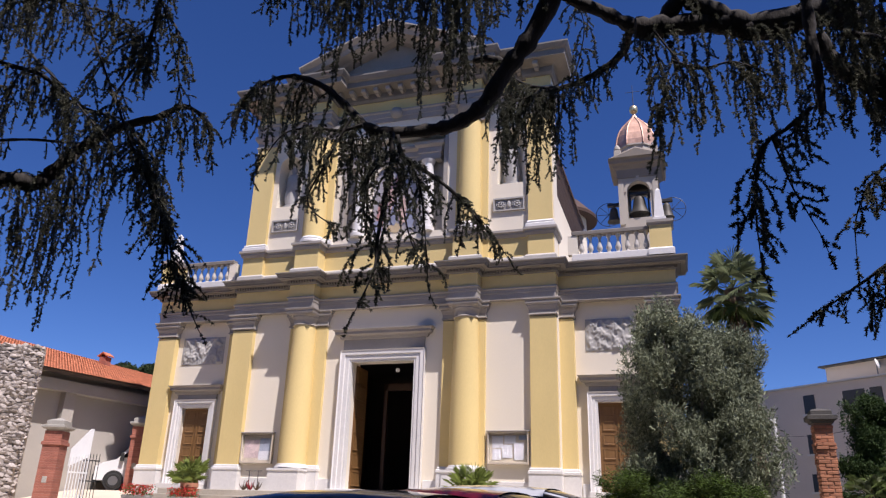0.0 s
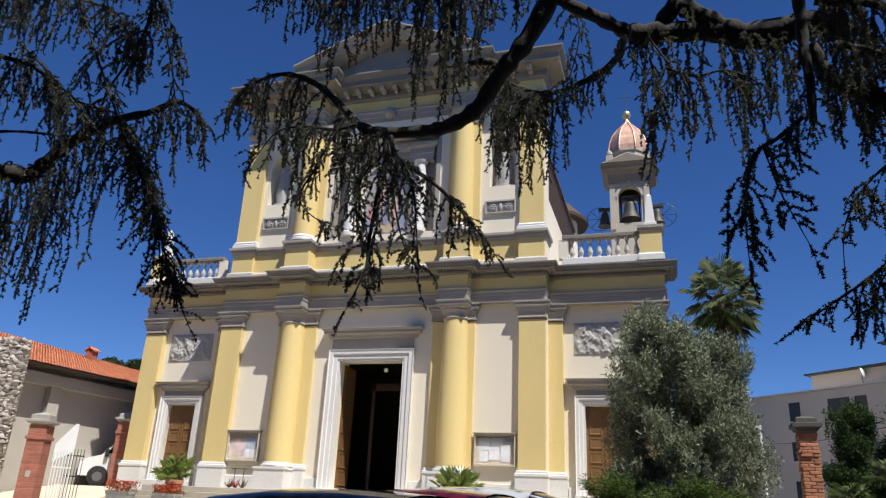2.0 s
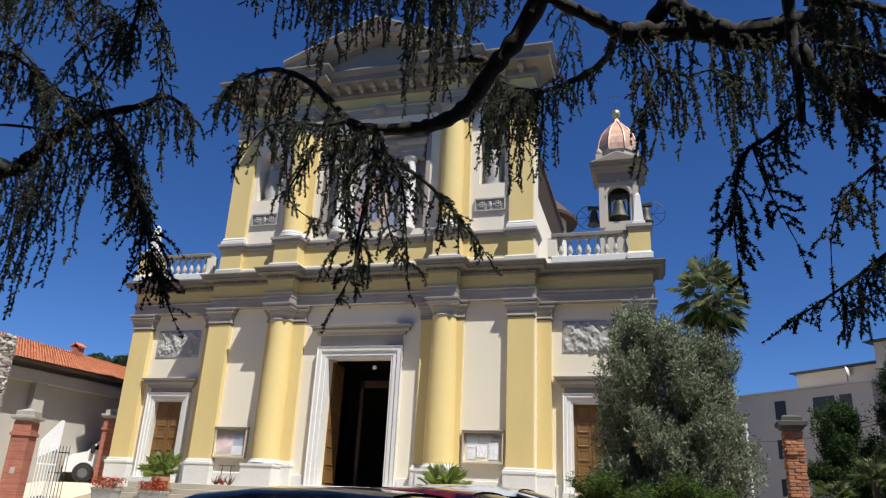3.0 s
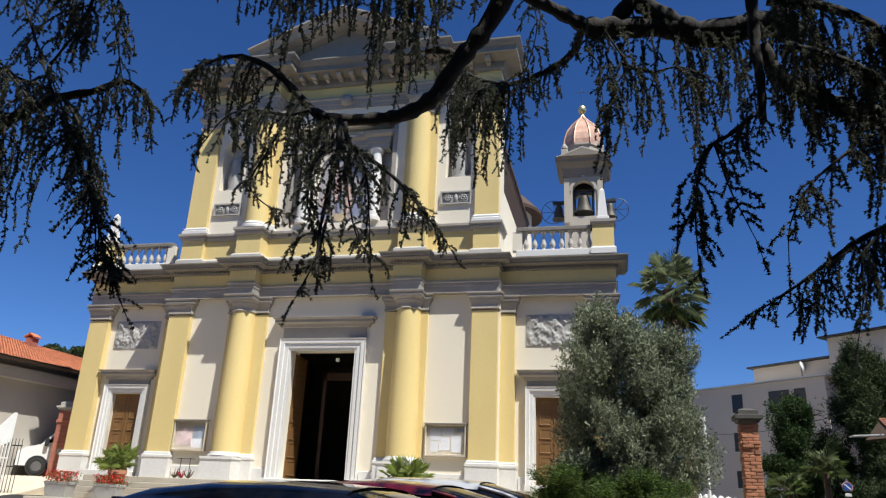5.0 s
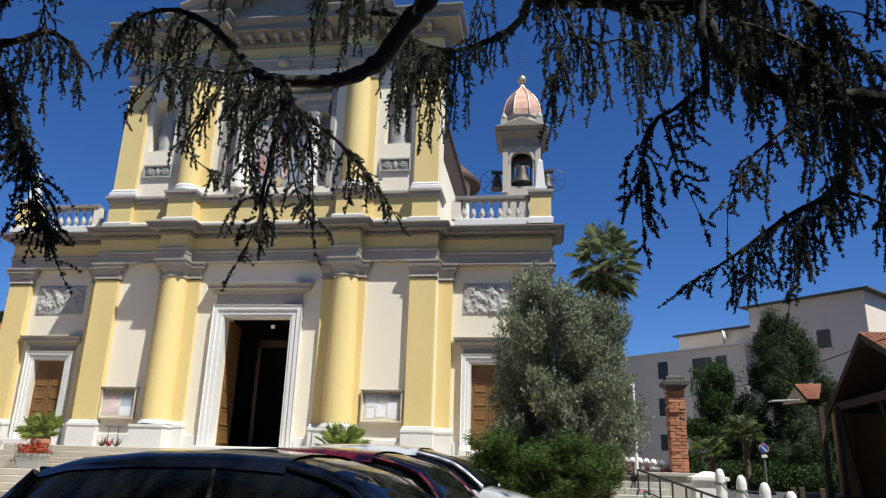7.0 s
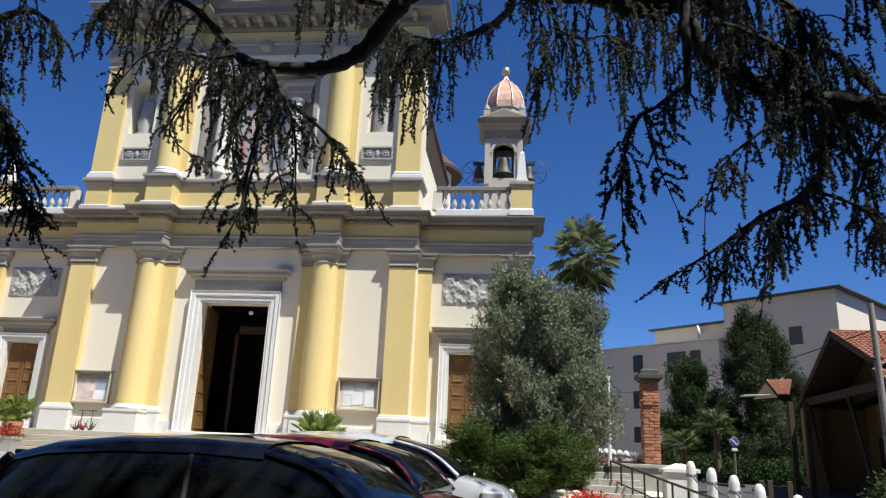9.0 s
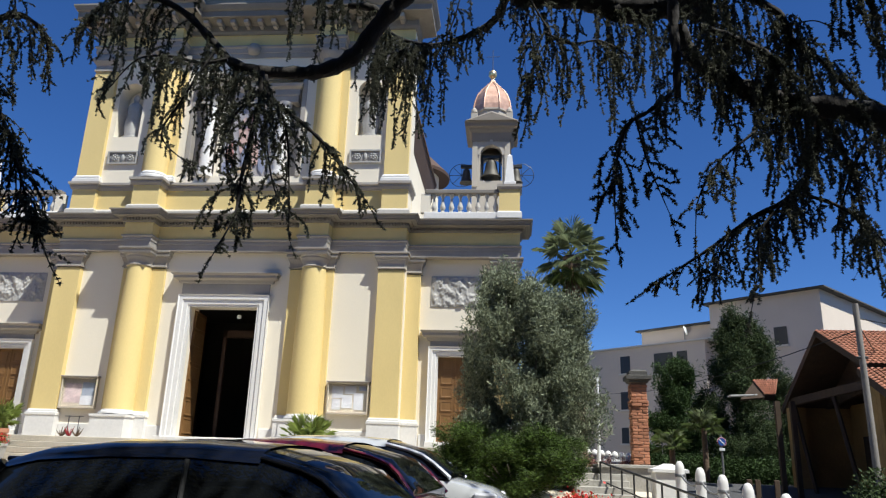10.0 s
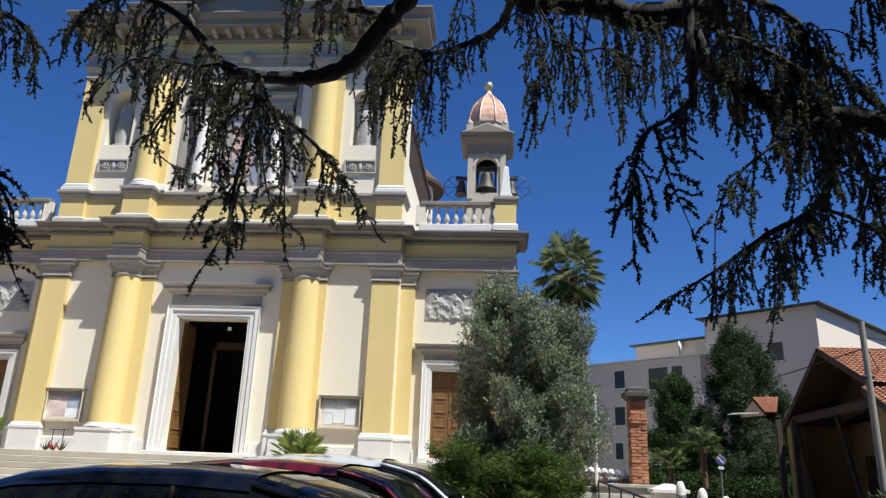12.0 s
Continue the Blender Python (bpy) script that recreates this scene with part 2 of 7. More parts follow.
def church_walls():
    w = part("central_wall", bmesh.new(), CREAM, church)
    bm = bmesh.new()
    box(bm, -5.72, -1.12, 0, 0.7, -0.9, 7.0)
    box(bm, 1.12, 5.72, 0, 0.7, -0.9, 7.0)
    box(bm, -1.12, 1.12, 0, 0.7, 4.05, 7.0)
    bm.to_mesh(w.data)
    for s in (-1, 1):
        for x0, x1, y0, y1, z0, z1, nm in ((5.722, 6.78, 0.60, 1.10, -0.9, 7.0, "wing_wall"), (7.90, 9.24, 0.60, 1.10, -0.9, 7.0, "wing_wall"), (6.78, 7.90, 0.60, 1.10, 2.66, 7.0, "wing_wall"),
                                       (6.78, 7.90, 0.60, 1.10, -0.9, 0.08, "door_footing"), (8.75, 9.24, 1.102, 14, -0.9, 7.0, "side_wall")):
            a = sorted((s * x0, s * x1))
            part(nm, slab(a[0], a[1], y0, y1, z0, z1), CREAM, church)
        # flat roof of the aisle
        a = sorted((s * 5.6, s * 9.3))
        part("terrace_roof", slab(a[0], a[1], 0.65, 14, 6.9, 7.04), WORN_STONE, church)
    # marble plinth between the pilasters
    for s in (-1, 1):
        for x0, x1, y in ((1.52, 2.33, -0.05), (3.60, 4.80, -0.05), (6.26, 6.46, 0.55), (8.21, 8.40, 0.55)):
            a = sorted((s * x0, s * x1))
            part("plinth", slab(a[0], a[1], y, y + 0.2, -0.30, 0.30, 0.01), WHITE_STONE, church, "pale grey marble plinth")


def pilaster(x0, x1, y, back, z0=0.70, z1=5.20, name="pilaster"):
    p = part(name, slab(x0, x1, y, back, z0, z1), YELLOW, church, "flat yellow plaster pilaster")
    return p


def collar(name, x0, x1, y, back, profile, material, label, owner=None):
    bm = bmesh.new()
    sweep(bm, [(x0, back), (x0, y), (x1, y), (x1, back)], profile)
    return part(name, bm, material, owner or church, label)


def lower_order():
    for s in (-1, 1):
        for x0, x1, y, back in ((4.89, 5.70, -0.19, 0.1), (5.705, 6.16, 0.32, 0.65), (8.49, 9.25, 0.36, 0.65)):
            a = sorted((s * x0, s * x1))
            p = pilaster(a[0], a[1], y, back)
            collar("capital", a[0], a[1], y, back, CAP, GREY_STONE, "grey moulded capital", p)
            collar("base", a[0], a[1], y, back, BASE, WHITE_STONE, "white marble base", p)
        # backing pilaster and round column
        c = s * 2.86
        e = sorted((c - s * 0.80, c + s * 0.60))
        p = pilaster(e[0], e[1], -0.13, 0.1)
        collar("capital", e[0], e[1], -0.13, 0.1, CAP, GREY_STONE, "grey moulded capital", p)
        collar("base", e[0], e[1], -0.13, 0.1, BASE, WHITE_STONE, "white marble base", p)
        bm = bmesh.new()
        turned(bm, [(0.455, 0.70), (0.45, 1.9), (0.425, 3.4), (0.39, 4.8), (0.38, 5.22)], 40, (c, -0.22, 0))
        col = part("column", bm, YELLOW, church, "round yellow plaster column", 40)
        bm = bmesh.new()
        turned(bm, [(0.37, 5.20), (0.405, 5.215), (0.42, 5.235), (0.405, 5.255), (0.385, 5.265), (0.385, 5.36), (0.41, 5.42), (0.455, 5.48), (0.455, 5.52), (0.49, 5.56), (0.49, 5.58)], 40, (c, -0.22, 0))
        sweep(bm, [(c - 0.42, 0.1), (c - 0.42, -0.64), (c + 0.42, -0.64), (c + 0.42, 0.1)], [(-0.3, 5.57), (0.06, 5.57), (0.085, 5.61), (0.085, 5.655), (0.07, 5.665), (0.07, 5.69), (0.11, 5.715), (0.12, 5.73), (0.12, 5.77), (0, 5.77)])
        part("capital", bm, GREY_STONE, col, "grey moulded capital", 35)
        bm = bmesh.new()
        turned(bm, [(0.53, 0.56), (0.545, 0.60), (0.53, 0.65), (0.48, 0.67), (0.48, 0.69), (0.46, 0.72)], 40, (c, -0.22, 0))
        sweep(bm, [(c - 0.50, 0.1), (c - 0.50, -0.74), (c + 0.50, -0.74), (c + 0.50, 0.1)], [(0, 0.565), (0.06, 0.565), (0.06, 0.50), (0.03, 0.48), (0.03, -0.30), (0, -0.30)])
        v = [bm.verts.new(q) for q in ((c - 0.56, -0.8, 0.565), (c + 0.56, -0.8, 0.565), (c + 0.56, 0, 0.565), (c - 0.56, 0, 0.565))]
        bm.faces.new(v)
        part("base", bm, WHITE_STONE, col, "white marble base", 35)


def lower_entablature():
    path = mirrored(FRONT)
    bm = sweep(bmesh.new(), path, ARCHITRAVE)
    sweep(bm, path, [(0.0, 5.775), (-0.5, 5.775)])
    part("architrave", bm, GREY_STONE, church, "grey plaster architrave band")
    part("frieze", sweep(bmesh.new(), path, FRIEZE), YELLOW, church, "yellow frieze band")
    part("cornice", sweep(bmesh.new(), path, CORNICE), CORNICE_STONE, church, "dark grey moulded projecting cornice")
    # dentils
    bm = bmesh.new()
    for (xa, ya), (xb, yb) in zip(path[1:-1], path[2:-1]):
        if abs(yb - ya) < 1e-6 and abs(xb - xa) > 0.3:
            n = int(abs(xb - xa) / 0.105)
            for i in range(n + 1):
                x = xa + (xb - xa) * (i + 0.5) / (n + 1)
                box(bm, x - 0.03, x + 0.03, ya - 0.145, ya - 0.078, 6.642, 6.722)
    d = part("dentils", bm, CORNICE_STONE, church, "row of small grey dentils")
    tagged(d, kind="stuff")


def door_surround(name, c, w, top, y, hood_w, hood_z, casing, label):
    """Moulded marble casing, frieze and hood over a doorway."""
    o = part(name, bmesh.new(), WHITE_STONE, church, label)
    bm = bmesh.new()
    z0 = 0.0
    prof = [(0.0, 0.12), (0.0, -0.08), (0.06, -0.08), (0.07, -0.11), (casing * 0.55, -0.11), (casing * 0.6, -0.15), (casing * 0.9, -0.15), (casing, -0.18), (casing, 0.0)]
    cols = []
    for px, pz, sx, sz in ((c - w, z0, -1, 0), (c - w, top, -1, 1), (c + w, top, 1, 1), (c + w, z0, 1, 0)):
        cols.append([bm.verts.new((px + sx * o_, y + d_, pz + sz * o_)) for o_, d_ in prof])
    for a, b in zip(cols, cols[1:]):
        for k in range(len(prof) - 1):
            bm.faces.new((a[k], b[k], b[k + 1], a[k + 1]))
    bm.to_mesh(o.data)
    fz = top + casing
    part("door_frieze", slab(c - w - casing + 0.04, c + w + casing - 0.04, y - 0.06, y + 0.05, fz, hood_z - 0.28), GREY_STONE, o, "grey frieze over the door")
    bm = sweep(bmesh.new(), [(c - hood_w + 0.27, y), (c - hood_w + 0.27, y - 0.06), (c + hood_w - 0.27, y - 0.06), (c + hood_w - 0.27, y)],
               [(0, hood_z - 0.30), (0.05, hood_z - 0.28), (0.08, hood_z - 0.20), (0.16, hood_z - 0.17), (0.20, hood_z - 0.15), (0.20, hood_z - 0.07), (0.25, hood_z - 0.03), (0.27, hood_z), (0.0, hood_z + 0.05)])
    v = [bm.verts.new(q) for q in ((c - hood_w + 0.27, y, hood_z + 0.05), (c - hood_w + 0.27, y - 0.06, hood_z + 0.05), (c + hood_w - 0.27, y - 0.06, hood_z + 0.05), (c + hood_w - 0.27, y, hood_z + 0.05))]
    bm.faces.new(v)
    part("hood", bm, GREY_STONE, o, "grey moulded door hood")
    return o


def door_leaf(name, w, h, rows, parent, at, turn=0):
    """A panelled wooden leaf, hinged at its left edge; faces -y."""
    leaf_ = part(name, slab(0, w, 0, 0.06, 0, h, 0.006), OAK, parent, "brown panelled wooden door leaf")
    leaf_.matrix_basis = pose(*at, 0, 0, turn)
    gap = 0.10
    ph = (h - gap) / rows - gap
    for r in range(rows):
        z = gap + r * (ph + gap)
        bm = slab(gap, w - gap, -0.022, 0.0, z, z + ph)
        top = [f for f in bm.faces if f.normal.y < -0.9]
        g = bmesh.ops.inset_region(bm, faces=top, thickness=0.035, depth=0.0)
        bmesh.ops.inset_region(bm, faces=top, thickness=0.02, depth=-0.012)
        part("panel", bm, OAK, leaf_)
    return leaf_


PORCH_WOOD = surface("dark porch wood", (0.05, 0.024, 0.012), 0.6, 2, 0.15, 20, 0.15, 0.2, stretch=(6, 6, 0.6))


def church_doors():
    main = door_surround("main_doorway", 0, 1.10, 4.00, 0.0, 1.76, 5.04, 0.37, "white marble casing of the main door")
    part("threshold", slab(-1.6, 1.6, -0.30, 0.7, -0.12, 0.0, 0.015), WHITE_STONE, main, "white marble threshold")
    door_leaf("door_leaf", 1.08, 3.94, 7, main, (-1.10, 0.40, 0.03), 93)
    door_leaf("door_leaf", 1.08, 3.98, 7, main, (1.08, 0.36, 0.03), 97)
    lamp = part("sensor_lamp", slab(0.28, 0.40, 0.42, 0.52, 3.72, 3.84, 0.02), WHITE_STONE, main, "small white lamp box")
    for s in (-1, 1):
        c = s * 7.34
        d = door_surround("side_doorway", c, 0.56, 2.66, 0.60, 1.12, 3.43, 0.29, "white marble casing of a closed side door")
        door_leaf("door_leaf", 0.557, 2.56, 6, d, (c - 0.56, 0.75, 0.09))
        door_leaf("door_leaf", 0.557, 2.56, 6, d, (c + 0.003, 0.75, 0.09))
        part("meeting_strip", slab(c - 0.025, c + 0.025, 0.728, 0.748, 0.09, 2.65, 0.005), OAK, d, "brown wooden meeting strip")
        # Added sheet closes the gap between the leaves; its near-black colour stands for shade.
        part("door_backing", slab(c - 0.56, c + 0.56, 0.84, 0.88, 0.08, 2.66), INDOOR_SHADE, d, "near-black sheet standing for the shade behind the door")
        part("threshold", slab(c - 0.85, c + 0.85, 0.10, 0.80, -0.08, 0.08, 0.01), WHITE_STONE, d, "white marble door step")
    # vestibule behind the open door, its shade painted as near-black surfaces
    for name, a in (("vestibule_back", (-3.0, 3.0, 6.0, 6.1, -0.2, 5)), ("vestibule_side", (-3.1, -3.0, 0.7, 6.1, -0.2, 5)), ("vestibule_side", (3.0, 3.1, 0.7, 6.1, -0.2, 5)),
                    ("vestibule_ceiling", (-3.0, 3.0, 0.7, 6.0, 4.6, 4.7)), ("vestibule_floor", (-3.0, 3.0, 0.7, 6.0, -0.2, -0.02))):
        part(name, slab(*a), INDOOR_SHADE, church, "vestibule surface coloured near black as indoor shade")
    bm = bmesh.new()
    for x in (-0.62, 1.9):
        box(bm, x - 0.06, x + 0.06, 1.9, 2.02, -0.02, 3.6)
    box(bm, -0.7, 2.0, 1.9, 2.02, 3.35, 3.6)
    part("inner_porch_frame", bm, PORCH_WOOD, church, "brown wooden inner porch frame")


def carved(name, x0, x1, z0, z1, y, depth, material, parent, seed, label):
    """A carved stone panel: rolling forms in low relief, with a plain rim."""
    nx, nz = 96, max(24, int(96 * (z1 - z0) / (x1 - x0)))
    v, f = [], []
    for j in range(nz + 1):
        for i in range(nx + 1):
            u, w = i / nx, j / nz
            x, z = x0 + (x1 - x0) * u, z0 + (z1 - z0) * w
            e = min(u, 1 - u, w, 1 - w)
            lean = x * 1.2 + z * 0.5
            h = 1.1 * noise.noise(Vector((lean * 4.0, seed, z * 3.0 - x))) - 1.1 * abs(noise.noise(Vector((x * 6.0 - z * 2.0, seed + 5, z * 5.0)))) + 0.35 * noise.noise(Vector((x * 15, seed + 9, z * 11))) + 0.25
            k = min(1.0, e * 14)
            v.append((x, y - depth * k * max(0.0, 0.45 + 0.9 * h) - 0.01, z))
    for j in range(nz):
        for i in range(nx):
            a = j * (nx + 1) + i
            f.append((a, a + 1, a + nx + 2, a + nx + 1))
    ob = arrays(name, v, f, material, parent, True)
    return tagged(ob, label)


RELIEF = surface("carved pale stone", (0.40, 0.385, 0.36), 0.8, 2.0, 0.12, 20, 0.10, 0.1)


def statue(c, y, z, h, label):
    """A draped figure reduced to a plain turned and fluted shape."""
    bm = bmesh.new()
    prof = [(0.30, 0), (0.30, 0.06), (0.22, 0.08), (0.25, 0.3), (0.21, 0.55), (0.24, 0.72), (0.16, 0.80), (0.06, 0.83), (0.10, 0.88), (0.11, 0.94), (0.05, 1.0)]
    n = 28
    rings = []
    for r, q in prof:
        ring = []
        for i in range(n):
            a = 2 * math.pi * i / n
            fold = 1 + (0.10 * math.sin(5 * a + 7 * q) + 0.05 * math.sin(9 * a + 3 * q) if 0.08 < q < 0.8 else 0)
            ring.append(bm.verts.new((c + r * fold * math.cos(a) * h * 0.62, y + r * fold * math.sin(a) * h * 0.45, z + q * h)))
        rings.append(ring)
    for a, b in zip(rings, rings[1:]):
        for i in range(n):
            bm.faces.new((a[i], a[(i + 1) % n], b[(i + 1) % n], b[i]))
    bm.faces.new(rings[-1])
    ob = part("statue", bm, RELIEF, None, "", 50)
    return tagged(ob, label, "statue", "statues in the niches")


def rosette_panel(c, z0, z1):
    """A sunk oblong panel with two rosettes beside a small shield."""
    x0, x1, zc = c - 0.53, c + 0.53, (z0 + z1) / 2
    bm = bmesh.new()
    for a in ((x0, x1, z1 - 0.05, z1), (x0, x1, z0, z0 + 0.04), (x0, x0 + 0.05, z0 + 0.04, z1 - 0.05), (x1 - 0.05, x1, z0 + 0.04, z1 - 0.05)):
        box(bm, a[0], a[1], -0.075, -0.002, a[2], a[3])
    p = part("relief_panel", bm, RELIEF, church, "grey carved panel with two rosettes")
    part("panel_ground", slab(x0 + 0.05, x1 - 0.05, -0.012, -0.002, z0 + 0.04, z1 - 0.05), GREY_STONE, p, "grey sunk ground")
    for dx in (-0.27, 0.27):
        bm = bmesh.new()
        for k in range(8):
            a = math.pi * k / 4
            bmesh.ops.create_icosphere(bm, subdivisions=1, radius=0.045, matrix=Matrix.Translation((c + dx + 0.09 * math.cos(a), -0.03, zc + 0.09 * math.sin(a))))
        bmesh.ops.create_icosphere(bm, subdivisions=2, radius=0.05, matrix=Matrix.Translation((c + dx, -0.035, zc)))
        part("rosette", bm, RELIEF, p, "", 50)
        part("scroll", tube(bmesh.new(), [(c + dx + (0.155 + 0.03 * math.sin(k * 2.2)) * math.cos(k * 0.45), -0.025, zc + (0.155 + 0.03 * math.sin(k * 2.2)) * math.sin(k * 0.45)) for k in range(15)], [0.016] * 15, 5), RELIEF, p)
    bm = bmesh.new()
    bmesh.ops.create_icosphere(bm, subdivisions=2, radius=0.1, matrix=Matrix.Translation((c, -0.02, zc)) @ Matrix.Diagonal((0.7, 0.5, 1.5, 1)))
    part("shield", bm, RELIEF, p, "", 50)


UP_FRONT = [(0, -0.02), (2.44, -0.02), (2.44, -0.56), (3.34, -0.56), (3.34, -0.14), (3.54, -0.14), (3.54, -0.02), (4.85, -0.02), (4.85, -0.17), (5.68, -0.17), (5.68, 0.9)]
PED_BASE = [(0, 7.0), (0.10, 7.0), (0.10, 7.18), (0.05, 7.24), (0, 7.26)]
PED_CAP = [(0, 7.92), (0.03, 7.92), (0.08, 8.00), (0.08, 8.06), (0.13, 8.09), (0.13, 8.17), (0, 8.20)]
UP_BASE = [(0, 8.20), (0.08, 8.20), (0.08, 8.30), (0.04, 8.33), (0.05, 8.38), (0.02, 8.42), (0, 8.44)]
UP_CAP = [(0, 12.40), (0.04, 12.40), (0.04, 12.46), (0.01, 12.48), (0.01, 12.62), (0.07, 12.70), (0.12, 12.78), (0.12, 12.90), (0, 12.90)]
UP_ARCH = [(-0.3, 12.905), (0.03, 12.905), (0.03, 13.08), (0.06, 13.09), (0.06, 13.26), (0.11, 13.30), (0.11, 13.36), (0, 13.36)]
UP_FRIEZE = [(0.01, 13.36), (0.01, 13.82)]
UP_CORNICE = [(0, 13.82), (0.08, 13.82), (0.13, 13.90), (0.13, 14.12), (0.20, 14.16), (0.62, 14.20), (0.62, 14.42), (0.68, 14.46), (0.76, 14.60), (0.76, 14.66), (0, 14.85)]
MOSAIC = surface("faded mosaic ground", (0.42, 0.36, 0.33), 0.6, 3.0, 0.12, 40, 0.1, 0.1, tint=(0.30, 0.32, 0.36))
MOSAIC_RED = surface("mosaic red", (0.46, 0.23, 0.20), 0.6, 3.0, 0.15, 40, 0.12, 0.1)
MOSAIC_BLUE = surface("mosaic blue", (0.25, 0.27, 0.36), 0.6, 3.0, 0.15, 40, 0.12, 0.1)
MOSAIC_ROSE = surface("mosaic rose", (0.58, 0.40, 0.34), 0.6, 3.0, 0.15, 40, 0.12, 0.1)
MOSAIC_OCHRE = surface("mosaic ochre", (0.50, 0.39, 0.24), 0.6, 3.0, 0.15, 40, 0.12, 0.1)


def upper_storey():
    bm = bmesh.new()
    box(bm, -3.5, -2.02, 0, 0.7, 7.0, 14.4)
    box(bm, 2.02, 3.5, 0, 0.7, 7.0, 14.4)
    box(bm, -2.02, 2.02, 0, 0.7, 7.0, 8.45)
    box(bm, -2.02, 2.02, 0, 0.7, 12.2, 14.4)
    box(bm, -2.02, 2.02, 0.35, 0.7, 8.45, 12.2)
    part("upper_wall", bm, CREAM, church, "cream plaster upper wall")
    for s in (-1, 1):
        bm = bmesh.new()
        c = s * 4.24
        e = sorted((s * 3.5, s * 5.70))
        arch_wall(bm, e[0], e[1], 7.0, 14.4, c - 0.44, c + 0.44, 9.92, 11.55, 0, 0.7)
        box(bm, c - 0.44, c + 0.44, 0.62, 0.7, 9.92, 12.0)
        part("niche_wall", bm, CREAM, church, "cream plaster wall with a niche")
    path = mirrored(UP_FRONT)
    part("pedestal_band", sweep(bmesh.new(), path, [(0.0, 7.0), (0.0, 8.0)]), YELLOW, church, "yellow pedestal band")
    part("pedestal_base", sweep(bmesh.new(), path, PED_BASE), WORN_STONE, church, "pale pedestal base moulding")
    part("pedestal_cap", sweep(bmesh.new(), path, PED_CAP), GREY_STONE, church, "grey moulded pedestal cap")
    for s in (-1, 1):
        a = sorted((s * 4.87, s * 5.66))
        p = pilaster(a[0], a[1], -0.15, 0.6, 8.42, 12.42)
        collar("base", a[0], a[1], -0.15, 0.6, UP_BASE, WHITE_STONE, "white moulded base", p)
        collar("capital", a[0], a[1], -0.15, 0.6, UP_CAP, GREY_STONE, "grey moulded capital", p)
        c = s * 2.89
        p = pilaster(c - 0.52, c + 0.60, -0.12, 0.1, 8.42, 12.42)
        collar("base", c - 0.52, c + 0.60, -0.12, 0.1, UP_BASE, WHITE_STONE, "white moulded base", p)
        collar("capital", c - 0.52, c + 0.60, -0.12, 0.1, UP_CAP, GREY_STONE, "grey moulded capital", p)
        bm = turned(bmesh.new(), [(0.39, 8.42), (0.385, 9.6), (0.36, 11.2), (0.335, 12.42)], 40, (c, -0.20, 0))
        col = part("column", bm, YELLOW, church, "round yellow plaster column", 40)
        bm = turned(bmesh.new(), [(0.50, 8.20), (0.50, 8.28), (0.46, 8.31), (0.47, 8.36), (0.42, 8.40), (0.40, 8.44)], 40, (c, -0.20, 0))
        part("base", bm, WHITE_STONE, col, "white moulded base", 35)
        bm = turned(bmesh.new(), [(0.335, 12.35), (0.38, 12.38), (0.34, 12.44), (0.34, 12.58), (0.44, 12.70), (0.47, 12.78), (0.47, 12.9)], 40, (c, -0.20, 0))
        part("capital", bm, GREY_STONE, col, "grey moulded capital", 35)
        rosette_panel(s * 4.20, 8.90, 9.37)
        statue(s * 4.24, 0.32, 9.93, 1.75, "grey stone figure standing in a wall niche")
    part("architrave", sweep(bmesh.new(), path, UP_ARCH), GREY_STONE, church, "grey plaster architrave band")
    part("frieze", sweep(bmesh.new(), path, UP_FRIEZE), YELLOW, church, "yellow frieze band")
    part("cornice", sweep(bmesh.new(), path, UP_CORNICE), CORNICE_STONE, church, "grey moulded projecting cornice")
    bracket = None
    for (xa, ya), (xb, yb) in zip(path[1:-1], path[2:-1]):
        if abs(yb - ya) < 1e-6 and abs(xb - xa) > 0.4:
            n = max(1, int(abs(xb - xa) / 0.42))
            for i in range(n):
                x = xa + (xb - xa) * (i + 0.5) / n
                if bracket is None:
                    bracket = part("modillion", box(slab(-0.09, 0.09, -0.40, 0.0, 0.06, 0.21, 0.015), -0.07, 0.07, -0.22, 0.0, 0.0, 0.06, 0.01), GREY_STONE, church)
                    ob = bracket
                else:
                    ob = new("modillion", bracket.data)
                    ob.parent = church
                ob.matrix_basis = pose(x, ya - 0.12, 13.96)
    # pediment over the middle
    bm = bmesh.new()
    v = [bm.verts.new(q) for q in ((-3.0, -0.35, 14.7), (3.0, -0.35, 14.7), (0, -0.35, 16.0))]
    w = [bm.verts.new((q.co.x, 0.7, q.co.z)) for q in v]
    bm.faces.new(v), bm.faces.new(w[::-1])
    part("tympanum", bm, GREY_STONE, church, "grey plaster gable field")
    for s in (-1, 1):
        bm = bmesh.new()
        prof = [(0, -0.35), (0.04, -0.62), (0.10, -0.72), (0.12, -1.10), (0.30, -1.16), (0.42, -1.34), (0.48, -1.34), (0.50, 0.9)]
        ends = []
        for x, z in ((s * 3.55, 14.50), (0, 15.98)):
            ends.append([bm.verts.new((x, d, z + h)) for h, d in prof])
        for k in range(len(prof) - 1):
            bm.faces.new((ends[0][k], ends[1][k], ends[1][k + 1], ends[0][k + 1]))
        bm.faces.new(ends[0])
        part("raking_cornice", bm, GREY_STONE, church, "grey sloping gable cornice")
    # framed mosaic between the columns
    z0, z1 = 8.45, 12.0
    part("mosaic_wall", slab(-2.0, 2.0, 0.30, 0.349, z0, z1), GREY_STONE, church, "grey recessed wall field")
    for x in (-1.94, 1.94):
        part("side_frame", slab(x - 0.08, x + 0.08, -0.03, 0.3, z0, z1 + 0.2, 0.01), GREY_STONE, church, "grey frame strip")
